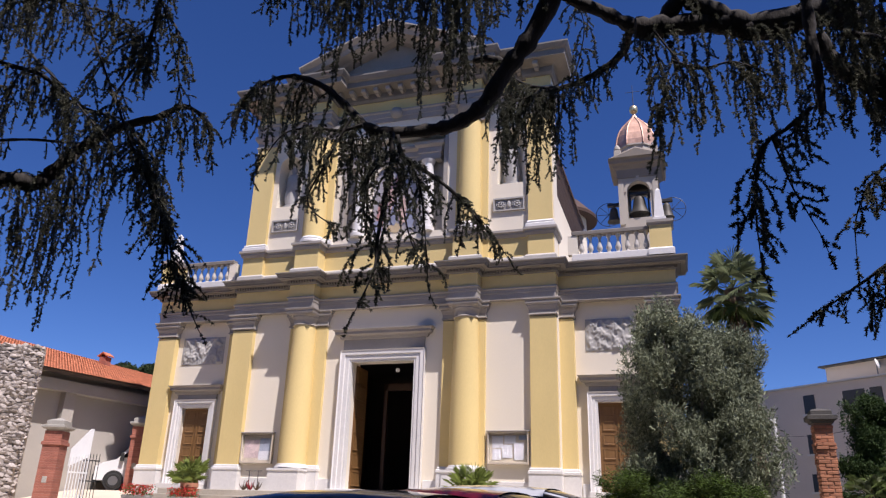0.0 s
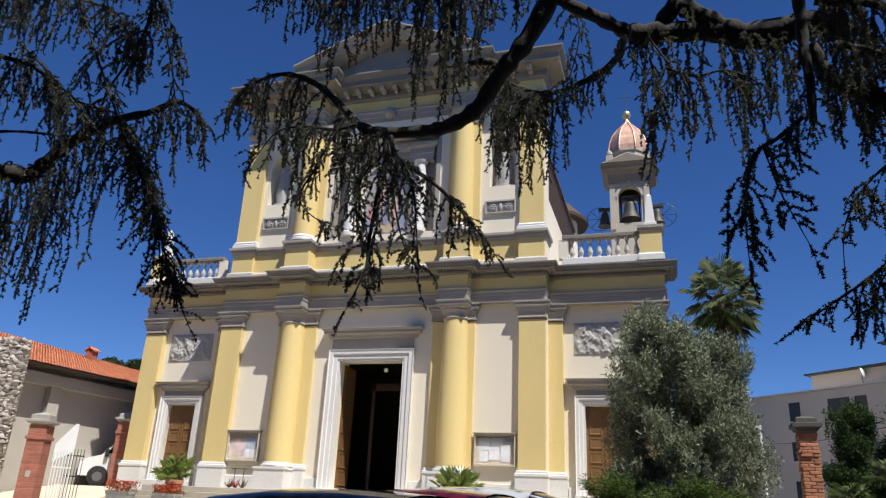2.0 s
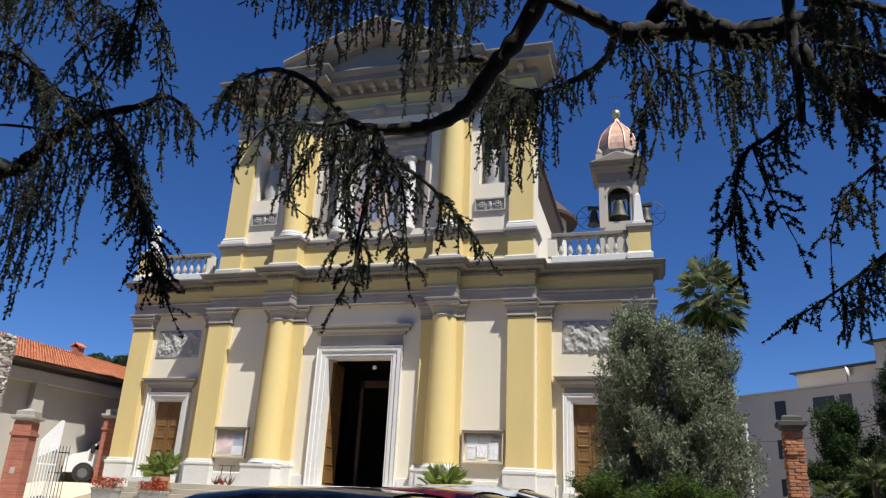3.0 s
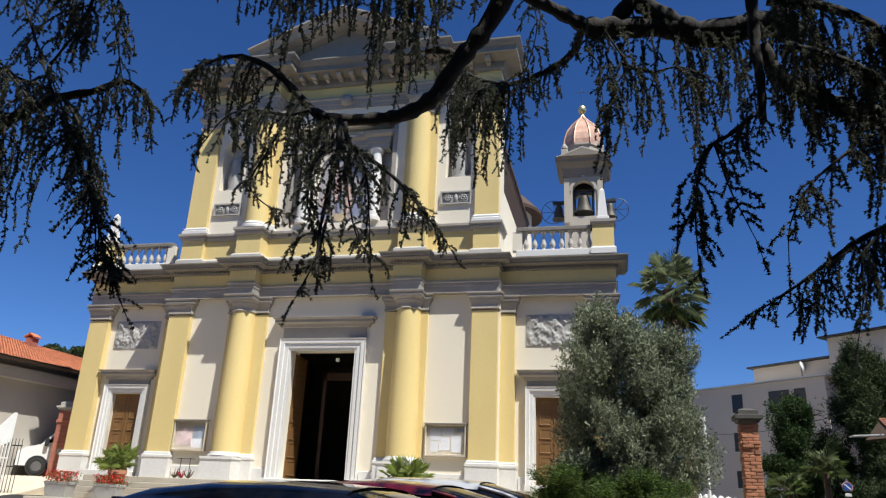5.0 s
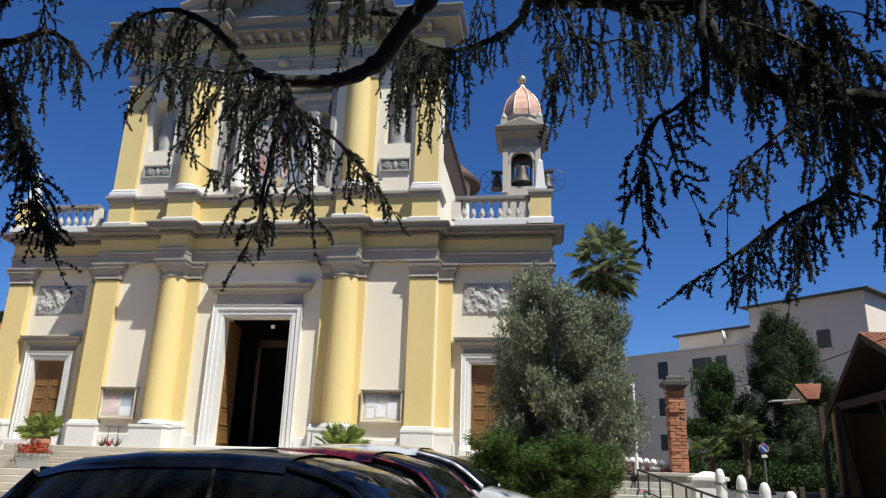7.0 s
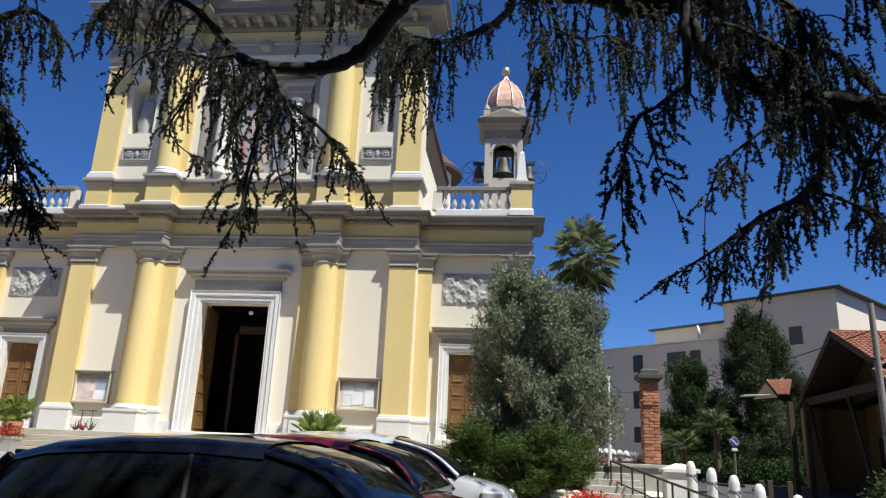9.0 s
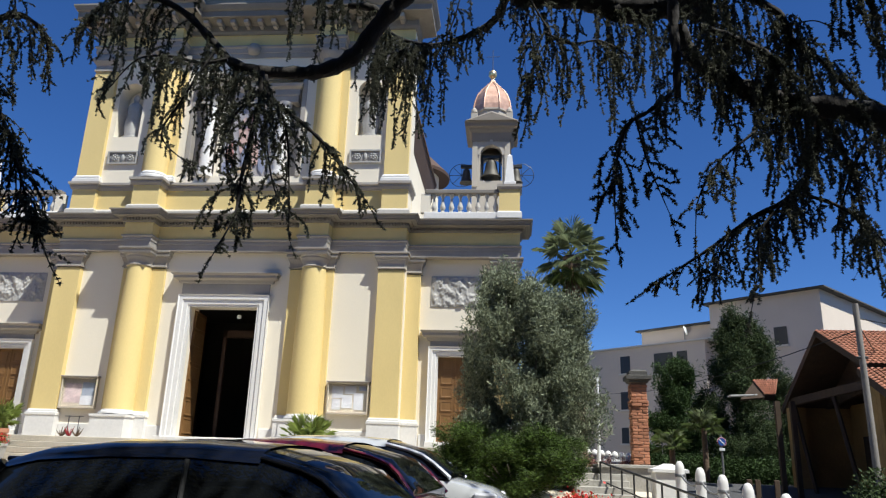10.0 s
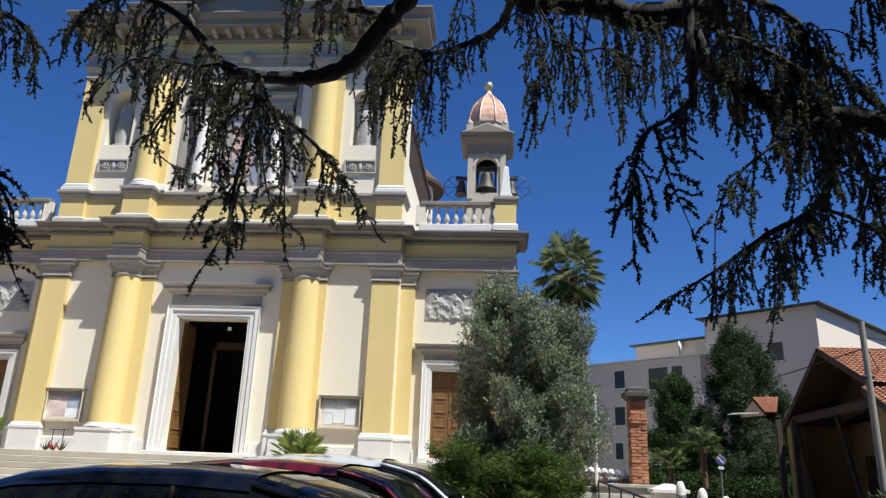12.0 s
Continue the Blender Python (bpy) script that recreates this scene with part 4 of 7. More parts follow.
bough([(8.13, -14.13, 4.40), (8.24, -14.15, 4.54), (8.37, -14.29, 5.00), (8.30, -14.46, 5.39)], 0.012, 0.005, 10.9, (0.94, 0.58, 0.58))
bough([(8.97, -15.34, 3.88), (9.10, -15.28, 3.70), (9.13, -15.18, 3.32)], 0.008, 0.003, 4.0, (0.1, 0.1, 0.3))
bough([(9.18, -15.42, 3.99), (9.29, -15.39, 3.80), (9.38, -15.37, 3.63), (9.44, -15.33, 3.38)], 0.012, 0.004, 10.0, (0.2, 0.3, 0.1))
bough([(8.99, -15.08, 4.31), (9.33, -15.01, 4.32), (9.83, -14.92, 4.32), (10.27, -14.81, 4.21), (10.78, -14.75, 4.31), (11.24, -14.66, 4.28)], 0.114, 0.101, 20.8, (0.32, 1.27, 1.14))
bough([(9.18, -14.98, 4.05), (9.23, -15.00, 3.68), (9.22, -15.06, 3.41), (9.18, -15.12, 3.17)], 0.013, 0.005, 24.4, (0.38, 0.75, 0.69))
bough([(9.33, -15.02, 3.88), (9.63, -14.99, 3.75), (9.93, -15.00, 3.77), (10.22, -14.96, 3.61)], 0.015, 0.008, 19.2, (0.5, 1.13, 0.75))
bough([(10.42, -16.22, 3.65), (10.41, -16.20, 3.13), (10.41, -16.23, 2.78), (10.39, -16.25, 2.41)], 0.052, 0.031, 9.7, (0.31, 0.31, 0.31))
bough([(10.48, -16.08, 3.21), (10.62, -16.03, 2.89), (10.85, -16.03, 2.72), (11.13, -16.02, 2.55), (11.44, -16.03, 2.45), (11.80, -16.05, 2.39), (12.20, -16.05, 2.27)], 0.065, 0.108, 19.1, (0.54, 1.08, 0.65))
bough([(10.68, -15.67, 3.99), (11.15, -15.66, 3.86), (11.57, -15.61, 3.62), (11.65, -15.57, 3.27)], 0.057, 0.023, 31.5, (1.02, 1.48, 0.8))
bough([(10.68, -16.06, 3.22), (10.96, -16.09, 3.07), (11.22, -16.12, 2.88), (11.38, -16.11, 2.55)], 0.033, 0.022, 28.1, (0.89, 1.11, 1))
bough([(10.16, -17.00, 2.03), (9.98, -17.03, 1.87), (9.85, -17.07, 1.77), (9.76, -17.08, 1.58), (9.72, -17.06, 1.29), (9.72, -17.02, 0.95)], 0.018, 0.003, 16.2, (0.59, 0.74, 0.05))
bough([(9.85, -17.24, 1.72), (9.93, -17.18, 1.41), (10.00, -17.15, 1.23), (10.07, -17.12, 1.06)], 0.007, 0.003, 10.5, (0.28, 0.28, 0.05))
bough([(10.92, -16.49, 1.97), (10.68, -16.50, 1.77), (10.54, -16.51, 1.60), (10.43, -16.50, 1.37), (10.40, -16.48, 1.10)], 0.012, 0.003, 12.0, (0.5, 0.4, 0.05))
bough([(11.67, -15.95, 2.47), (11.67, -15.72, 2.09), (11.55, -15.54, 1.81), (11.18, -15.41, 1.61), (10.85, -15.26, 1.38), (10.56, -15.13, 1.20), (10.30, -15.00, 1.04)], 0.040, 0.004, 24.0, (0.5, 0.75, 0.04))
bough([(11.22, -16.11, 1.51), (11.01, -16.12, 1.26), (10.97, -16.10, 0.94), (10.90, -16.07, 0.62)], 0.013, 0.003, 15.0, (0.36, 0.36, 0.04))
bough([(11.15, -15.50, 1.55), (10.96, -15.40, 1.39), (10.88, -15.28, 1.21), (10.82, -15.16, 1.03)], 0.010, 0.003, 14.0, (0.2, 0.3, 0.05))
bough([(11.52, -15.73, 1.73), (11.82, -15.68, 1.65), (12.12, -15.60, 1.47), (12.36, -15.50, 1.21)], 0.020, 0.006, 14.0, (0.3, 0.5, 0.4))
bough([(11.75, -15.75, 2.54), (12.03, -15.56, 2.10), (12.20, -15.36, 1.63), (12.37, -15.16, 1.15)], 0.034, 0.007, 20.5, (0.45, 0.56, 0.23))
bough([(11.65, -15.46, 3.58), (11.95, -15.45, 3.66), (12.23, -15.39, 3.55)], 0.010, 0.004, 10.5, (0.12, 0.25, 0.12))
bough([(11.63, -15.60, 3.37), (11.92, -15.52, 3.18), (12.25, -15.40, 2.90), (12.68, -15.30, 2.71)], 0.024, 0.024, 25.0, (0.48, 0.72, 0.6))
bough([(11.90, -16.09, 3.67), (12.21, -16.06, 3.65), (12.62, -16.00, 3.57)], 0.035, 0.035, 36.2, (0.82, 1.06, 0.82))
bough([(12.42, -15.67, 2.46), (12.16, -15.62, 2.24), (12.01, -15.53, 1.89), (11.91, -15.42, 1.50)], 0.023, 0.005, 16.7, (0.57, 0.46, 0.11))
bough([(1.15, -16.25, 2.81), (1.65, -16.03, 2.92), (1.97, -15.82, 2.93), (2.11, -15.75, 3.12), (2.40, -15.68, 3.44), (2.77, -15.57, 3.71), (3.18, -15.40, 3.89), (3.47, -15.28, 4.07), (3.66, -15.06, 3.92), (3.62, -14.84, 3.58)], 0.119, 0.008, 18.2, (1.43, 1.75, 0.19))
bough([(6.02, -19.38, 2.16), (6.30, -19.38, 1.65), (6.53, -19.38, 1.24), (6.71, -19.38, 0.93)], 0.004, 0.007, 38.0, (0.10, 0.12, 0.16))
bough([(6.71, -19.38, 0.93), (6.88, -19.38, 0.67), (7.00, -19.38, 0.44), (7.08, -19.38, 0.27), (7.13, -19.38, 0.18)], 0.008, 0.003, 120.0, (0.20, 0.24, 0.09))
bough([(3.05, -15.72, 3.63), (3.29, -15.67, 3.32), (3.48, -15.59, 2.89), (3.66, -15.47, 2.36)], 0.021, 0.004, 20.5, (0.74, 0.74, 0.3))
bough([(1.50, -16.32, 3.29), (1.74, -15.88, 3.52), (2.07, -15.38, 3.67)], 0.019, 0.016, 4.5, (0.32, 0.32, 0.32))
bough([(1.45, -16.76, 4.39), (1.68, -16.46, 4.27), (2.02, -16.15, 4.22), (2.13, -15.87, 4.06), (2.34, -15.60, 3.99), (2.48, -15.38, 4.01)], 0.032, 0.013, 16.7, (0.95, 0.79, 0.47))
bough([(3.72, -16.32, 5.17), (3.56, -16.14, 5.02), (3.34, -15.93, 4.75), (3.05, -15.75, 4.52), (2.65, -15.59, 4.22), (2.40, -15.42, 4.04)], 0.027, 0.012, 15.6, (0.45, 0.68, 0.45))
bough([(3.45, -16.16, 4.54), (3.17, -16.00, 4.64), (2.64, -15.85, 4.58), (2.15, -15.61, 4.33)], 0.015, 0.006, 12.4, (0.46, 0.46, 0.31))
bough([(3.67, -16.24, 4.92), (3.56, -15.97, 4.90), (3.44, -15.61, 4.65), (3.32, -15.20, 4.25)], 0.012, 0.005, 9.4, (0.15, 0.18, 0.08))
bough([(1.37, -17.03, 5.01), (2.04, -16.61, 5.25), (2.64, -16.21, 5.50), (3.49, -15.69, 5.66)], 0.046, 0.018, 15.4, (1.38, 1.08, 0.38))
bough([(1.01, -16.58, 3.56), (1.05, -16.33, 4.10), (1.18, -15.93, 4.34)], 0.034, 0.017, 19.0, (2.02, 2.02, 1.35))


bough([(0.70, -15.9, 5.75), (1.30, -15.9, 5.70), (1.90, -15.9, 5.50), (2.50, -15.9, 5.25)], 0.020, 0.012, 15.0, (0.9, 0.8, 0.6))
bough([(2.30, -15.9, 5.35), (2.73, -15.9, 5.12), (3.10, -15.9, 4.75), (3.35, -15.9, 4.20)], 0.016, 0.006, 15.0, (0.5, 0.7, 0.4))
bough([(3.42, -15.9, 5.10), (3.70, -15.9, 4.70), (3.80, -15.9, 4.20), (3.92, -15.9, 3.70)], 0.014, 0.005, 13.0, (0.4, 0.5, 0.2))
bough([(1.30, -15.9, 4.90), (1.97, -15.9, 4.32), (2.50, -15.9, 3.80), (3.00, -15.9, 3.31)], 0.018, 0.008, 16.0, (0.6, 0.8, 0.7))
bough([(1.75, -15.9, 3.10), (1.85, -15.9, 2.60), (1.95, -15.9, 2.15)], 0.012, 0.004, 16.0, (0.5, 0.5, 0.2))
bough([(2.55, -15.9, 3.20), (2.62, -15.9, 2.76), (2.70, -15.9, 2.30)], 0.012, 0.004, 16.0, (0.5, 0.5, 0.2))


trunk_line = spline([(13.4, -20.0, -2.3), (13.35, -19.9, 0.5), (13.2, -19.7, 3.5), (13.0, -19.6, 7.0), (13.0, -19.6, 11.0)], 24)
part("trunk", tube(bmesh.new(), trunk_line, [0.46 * (1 - 0.028 * i) + (0.14 if i < 2 else 0) for i in range(24)], 14), BARK, cedar, "rough dark trunk", 70)
for joint in (((13.05, -19.6, 6.0), (11.5, -18.2, 5.9), (9.9, -16.6, 5.3), (8.45, -16.05, 4.55)), ((13.2, -19.7, 3.6), (12.9, -18.2, 3.7), (12.5, -16.7, 3.0)),
              ((13.1, -19.6, 4.6), (11.9, -18.4, 4.9), (10.7, -17.0, 4.4), (10.3, -16.7, 3.4)), ((13.05, -19.6, 6.8), (9.5, -20.6, 6.4), (6.0, -19.8, 4.8), (3.9, -18.7, 2.2))):
    part("limb", tube(bmesh.new(), spline(joint, 18), [0.16 - 0.004 * i for i in range(18)], 9), BARK, cedar, "", 70)


def needles():
    """Every tuft is a rosette of thin flat needles."""
    P, D = np.array(tuft_pos), np.array(tuft_dir)
    n, m = len(P), 12
    ax = rng_c.normal(0, 1, (n, m, 3))
    ax /= np.linalg.norm(ax, axis=2, keepdims=True)
    ax = ax + D[:, None, :] * 0.25
    ax /= np.linalg.norm(ax, axis=2, keepdims=True)
    ln = rng_c.uniform(0.013, 0.032, (n, m, 1)) * rng_c.uniform(0.7, 1.2, (n, 1, 1))
    ln = ln * np.where(P[:, 1] < -18.5, 0.55, 1.0)[:, None, None]
    side = np.cross(ax, rng_c.normal(0, 1, (n, m, 3)))
    side /= np.linalg.norm(side, axis=2, keepdims=True)
    side = side * np.where(P[:, 1] < -18.5, 0.6, 1.0)[:, None, None]
    a = P[:, None, :] + side * 0.0080
    b = P[:, None, :] - side * 0.0080
    c = P[:, None, :] + ax * ln + side * 0.004
    v = np.stack([a, b, c], 2).reshape(-1, 3)
    me = bpy.data.meshes.new("needles")
    me.vertices.add(len(v))
    me.vertices.foreach_set("co", v.astype(np.float32).ravel())
    k = len(v) // 3
    me.loops.add(3 * k)
    me.loops.foreach_set("vertex_index", np.arange(3 * k, dtype=np.int32))
    me.polygons.add(k)
    me.polygons.foreach_set("loop_start", np.arange(0, 3 * k, 3, dtype=np.int32))
    me.update(calc_edges=True)
    me.materials.append(NEEDLE)
    ob = new("needles", me)
    ob.parent = cedar
    tagged(ob, "dark green needle tufts", kind="stuff")
    tagged(arrays("twigs", twig_v, twig_f, BARK, cedar), "thin dark hanging twigs", kind="stuff")


needles()


def scatter(name, centres, size, ratio, material, parent, label, seed, flat=0.0, up=0.0):
    """Many small pointed leaves at the given places, as one joined crown."""
    r = np.random.RandomState(seed)
    P = np.array(centres)
    n = len(P)
    ax = r.normal(0, 1, (n, 3))
    ax[:, 2] = ax[:, 2] * (1 - flat) + up
    ax /= np.linalg.norm(ax, axis=1, keepdims=True)
    side = np.cross(ax, r.normal(0, 1, (n, 3)))
    side /= np.linalg.norm(side, axis=1, keepdims=True)
    ln = size * r.uniform(0.6, 1.3, (n, 1))
    w = ln * ratio
    v = np.stack([P, P + ax * ln * 0.5 + side * w * 0.5, P + ax * ln, P + ax * ln * 0.5 - side * w * 0.5], 1).reshape(-1, 3)
    me = bpy.data.meshes.new(name)
    me.vertices.add(4 * n)
    me.vertices.foreach_set("co", v.astype(np.float32).ravel())
    me.loops.add(4 * n)
    me.loops.foreach_set("vertex_index", np.arange(4 * n, dtype=np.int32))
    me.polygons.add(n)
    me.polygons.foreach_set("loop_start", np.arange(0, 4 * n, 4, dtype=np.int32))
    me.update(calc_edges=True)
    me.materials.append(material)
    ob = new(name, me)
    ob.parent = parent
    return tagged(ob, label, kind="stuff")


def cedar_shade_crown():
    """The dense flat layers of the crown, unseen overhead, added to shade the hanging boughs and darken car
    reflections.
    """
    r = np.random.RandomState(5)
    pts, far = [], []
    for k in range(1240):
        cx, cy = r.uniform(-12.0, 19.0), r.uniform(-35.0, -15.6)
        floor_z = 6.0 + max(0.0, cy + 17.5) * 1.0
        c = np.array((cx, cy, floor_z + abs(r.normal(0.9, 1.0))))
        # Thicker behind the viewer, only so that the car windows reflect dark.
        m = 240 if cy < -23.0 else 55
        (far if cy < -21.5 else pts).append(c + r.normal(0, 1, (m, 3)) * np.array((0.75, 0.75, 0.22)))
    scatter("crown", np.concatenate(pts), 0.20, 0.55, NEEDLE, cedar, "dense dark layered crown, unseen, added for shade", 6, 0.5)
    scatter("crown", np.concatenate(far), 0.30, 0.6, NEEDLE, cedar, "dense dark layered crown, unseen, added for shade", 7, 0.5)


cedar_shade_crown()


# ---- forecourt: steps, boards, pots ----
def church_steps():
    top = thing("church_steps", "pale worn stone steps before the church doors", "steps")
    for i in range(9):
        y0 = -1.35 - 0.38 * i if i < 4 else -3.45 - 0.36 * (i - 4)
        z = -0.12 - 0.17 * i
        back = 0.60 if i == 0 else y0 + (0.98 if i == 4 else 0.42)
        part("step", slab(-6.95 - 0.04 * i, 9.6 if i < 4 else 7.2, y0, back, z - 0.168, z, 0.015), STEP_STONE, top)
    for k in range(1, 8):
        y = -1.35 - 0.38 * k if k < 4 else -3.45 - 0.36 * (k - 4)
        part("step_core", slab(-6.9, 7.15, y + 0.30, 0.3, -1.55 if k == 7 else -0.29 - 0.17 * k, -0.12 - 0.17 * k - 0.002), STEP_STONE, top)


STEP_STONE = surface("worn grey step stone", (0.44, 0.395, 0.325), 0.9, 1.2, 0.14, 25, 0.1, 0.25, per_piece=0.08)
church_steps()
PAPER = surface("white paper", (0.55, 0.56, 0.60), 0.7, 3, 0.05, 30, 0.03, 0.0)
PAPER_PINK = surface("faded pink poster", (0.50, 0.40, 0.40), 0.7, 5, 0.3, 25, 0.2, 0.0)
PAPER_BLUE = surface("blue grey paper", (0.30, 0.34, 0.42), 0.7, 5, 0.1, 25, 0.1, 0.0)
BOARD_WOOD = surface("pale weathered board", (0.50, 0.44, 0.35), 0.7, 3, 0.1, 30, 0.08, 0.1)
PANE = glass("clear pane", (0.9, 0.9, 0.9), 0.02)
PANE.node_tree.nodes["Principled BSDF"].inputs["Transmission Weight"].default_value = 1.0
PANE.node_tree.nodes["Principled BSDF"].inputs["IOR"].default_value = 1.2


def notice_board(x0, x1, z0, z1, label, sheets):
    o = thing("notice_board", label, "notice board", "notice boards beside the door")
    part("back_panel", slab(x0, x1, -0.045, -0.003, z0, z1), BOARD_WOOD, o)
    bm = bmesh.new()
    for a in ((x0, x1, z1 - 0.04, z1), (x0, x1, z0, z0 + 0.07), (x0, x0 + 0.04, z0 + 0.07, z1 - 0.04), (x1 - 0.04, x1, z0 + 0.07, z1 - 0.04)):
        box(bm, a[0], a[1], -0.15, -0.046, a[2], a[3], 0.008)
    part("frame", bm, BOARD_WOOD, o, "pale wooden frame")
    part("drip_ledge", slab(x0 - 0.03, x1 + 0.03, -0.18, -0.003, z1 + 0.002, z1 + 0.035, 0.006), GREY_STONE, o, "grey metal ledge")
    w, h = x1 - x0 - 0.16, z1 - z0 - 0.18
    for i, (u0, u1, v0, v1, m) in enumerate(sheets):
        part("notice", slab(x0 + 0.08 + u0 * w, x0 + 0.08 + u1 * w, -0.052 - 0.002 * i, -0.046 - 0.002 * i, z0 + 0.1 + v0 * h, z0 + 0.1 + v1 * h), m, o)
    p = part("pane", slab(x0 + 0.04, x1 - 0.04, -0.105, -0.100, z0 + 0.07, z1 - 0.04), PANE, o, "clear glass pane")
    p.visible_shadow = False
    return o


notice_board(-4.86, -3.70, 0.74, 1.70, "wooden notice board with a faded poster and a white sheet", ((0.02, 0.55, 0.1, 0.85, PAPER_PINK), (0.58, 0.97, 0.35, 0.9, PAPER_BLUE), (0.56, 0.98, 0.02, 0.38, PAPER)))
notice_board(3.55, 4.80, 0.78, 1.72, "wooden notice board full of white sheets", ((0.05, 0.36, 0.5, 0.95, PAPER), (0.06, 0.30, 0.05, 0.46, PAPER), (0.33, 0.62, 0.12, 0.62, PAPER), (0.40, 0.72, 0.66, 0.97, PAPER), (0.66, 0.93, 0.05, 0.7, PAPER), (0.80, 1.0, 0.8, 0.97, PAPER_BLUE)))

FAN_GREEN = leaf("palm green", (0.24, 0.30, 0.075), 0.3, 0.4, 0.5)
FAN_DARK = leaf("dark palm green", (0.11, 0.15, 0.045), 0.35, 0.3, 0.5)
OLD_FROND = leaf("dry palm frond", (0.22, 0.17, 0.09), 0.3, 0.1, 0.7)
FIBRE = surface("palm trunk fibre", (0.13, 0.09, 0.06), 0.95, 4, 0.2, 25, 0.2, 0.8)
TERRACOTTA = surface("terracotta", (0.42, 0.19, 0.11), 0.85, 3, 0.1, 25, 0.08, 0.2)
STONE_POT = surface("grey stone planter", (0.36, 0.35, 0.33), 0.9, 3, 0.1, 25, 0.1, 0.3)


def fan_leaf(bm, origin, direction, stalk, blade, rnd, segments=18, droop=0.35):
    """A palm fan: a stalk and a pleated half disc of pointed segments."""
    d = Vector(direction).normalized()
    o = Vector(origin)
    tip = o + d * stalk
    tube(bm, [o, o + d * stalk * 0.5 + Vector((0, 0, 0.02)), tip], [0.014, 0.011, 0.008], 4)
    side = d.cross(Vector((0, 0, 1)))
    side = side.normalized() if side.length > 0.05 else Vector((1, 0, 0))
    nrm = side.cross(d).normalized()
    roll = rnd.uniform(-0.5, 0.5)
    side, nrm = side * math.cos(roll) + nrm * math.sin(roll), nrm * math.cos(roll) - side * math.sin(roll)
    for k in range(segments):
        a = math.radians(-125 + 250 * k / (segments - 1) + rnd.uniform(-3, 3))
        u = d * math.cos(a) + side * math.sin(a)
        ln = blade * (0.82 + 0.18 * math.cos(a)) * rnd.uniform(0.85, 1.08)
        w = (nrm.cross(u)).normalized() * blade * (0.46 / segments)
        mid = tip + u * ln * 0.6 + nrm * 0.02
        end = tip + u * ln + Vector((0, 0, -droop * ln * rnd.uniform(0.3, 1.0)))
        q = [bm.verts.new(p) for p in (tip, mid + w, end, mid - w)]
        bm.faces.new((q[0], q[1], q[2]))
        bm.faces.new((q[0], q[2], q[3]))


def potted_palm(at, r, seed, label, pot_r=0.22, pot_h=0.36):
    rnd = random.Random(seed)
    o = thing("potted_palm", label, "potted plant", "palms before the door", at=at)
    bm = turned(bmesh.new(), [(pot_r * 0.72, 0), (pot_r * 0.9, pot_h * 0.8), (pot_r, pot_h * 0.82), (pot_r, pot_h), (pot_r * 0.85, pot_h), (pot_r * 0.8, pot_h * 0.9)], 20)
    part("pot", bm, TERRACOTTA, o, "terracotta pot", 40)
    for k in range(26):
        a, e = rnd.uniform(0, 6.28), rnd.uniform(0.2, 1.4)
        bm = bmesh.new()
        fan_leaf(bm, (0, 0, pot_h * 0.9), (math.cos(a) * math.cos(e), math.sin(a) * math.cos(e), math.sin(e)), r * rnd.uniform(0.35, 0.6), r * 0.42, rnd, 18, 0.2)
        part("frond", bm, FAN_GREEN, o)
    return o


PETAL = leaf("red petals", (0.55, 0.03, 0.025), 0.35, 0.2, 0.5)
PETAL_DARK = leaf("dark red petals", (0.30, 0.03, 0.04), 0.35, 0.2, 0.5)
HERB = leaf("small green leaves", (0.07, 0.13, 0.03), 0.35, 0.25, 0.5)


def flower_box(at, w, d, h, seed, label, height=0.28, amount=900):
    r = np.random.RandomState(seed)
    o = thing("flower_box", label, "flower box", "flower boxes before the church", at=at)
    bm = bmesh.new()
    rings = [[bm.verts.new((sx * w * k, sy * d * k, z)) for sx, sy in ((-0.5, -0.5), (0.5, -0.5), (0.5, 0.5), (-0.5, 0.5))] for k, z in ((0.82, 0), (0.96, h * 0.8), (1.0, h * 0.82), (1.0, h), (0.9, h), (0.88, h * 0.9))]
    for a, b in zip(rings, rings[1:]):
        for k in range(4):
            bm.faces.new((a[k], a[(k + 1) % 4], b[(k + 1) % 4], b[k]))
    bm.faces.new(rings[0][::-1]), bm.faces.new(rings[-1])
    part("trough", bm, STONE_POT, o, "grey stone trough")
    base = r.uniform(-0.5, 0.5, (amount, 3)) * np.array((w * 1.1, d * 1.2, height)) + np.array((0, 0, h + height * 0.4))
    scatter("leaves", base[: amount // 2], 0.05, 0.7, HERB, o, "small green leaves", seed)
    scatter("blossoms", base[amount // 2:] + np.array((0, -0.03, 0.03)), 0.045, 0.8, PETAL, o, "red blossoms", seed + 1)


potted_palm((3.78, -2.75, -0.80), 1.05, 3, "small green fan palm in a terracotta pot", 0.26, 0.62)
potted_palm((-4.90, -2.55, -0.62), 1.0, 8, "bushy green fan palm standing behind red flowers", 0.26, 0.62)
flower_box((-4.70, -3.05, -0.80), 0.75, 0.42, 0.40, 21, "grey stone trough with red geraniums", 0.24, 1100)
flower_box((-6.30, -3.05, -0.80), 0.75, 0.42, 0.42, 23, "grey stone trough with red geraniums", 0.30, 1100)
flower_box((2.75, -2.28, -0.63), 0.95, 0.30, 0.34, 25, "low trough with dark red flowers", 0.16, 500)


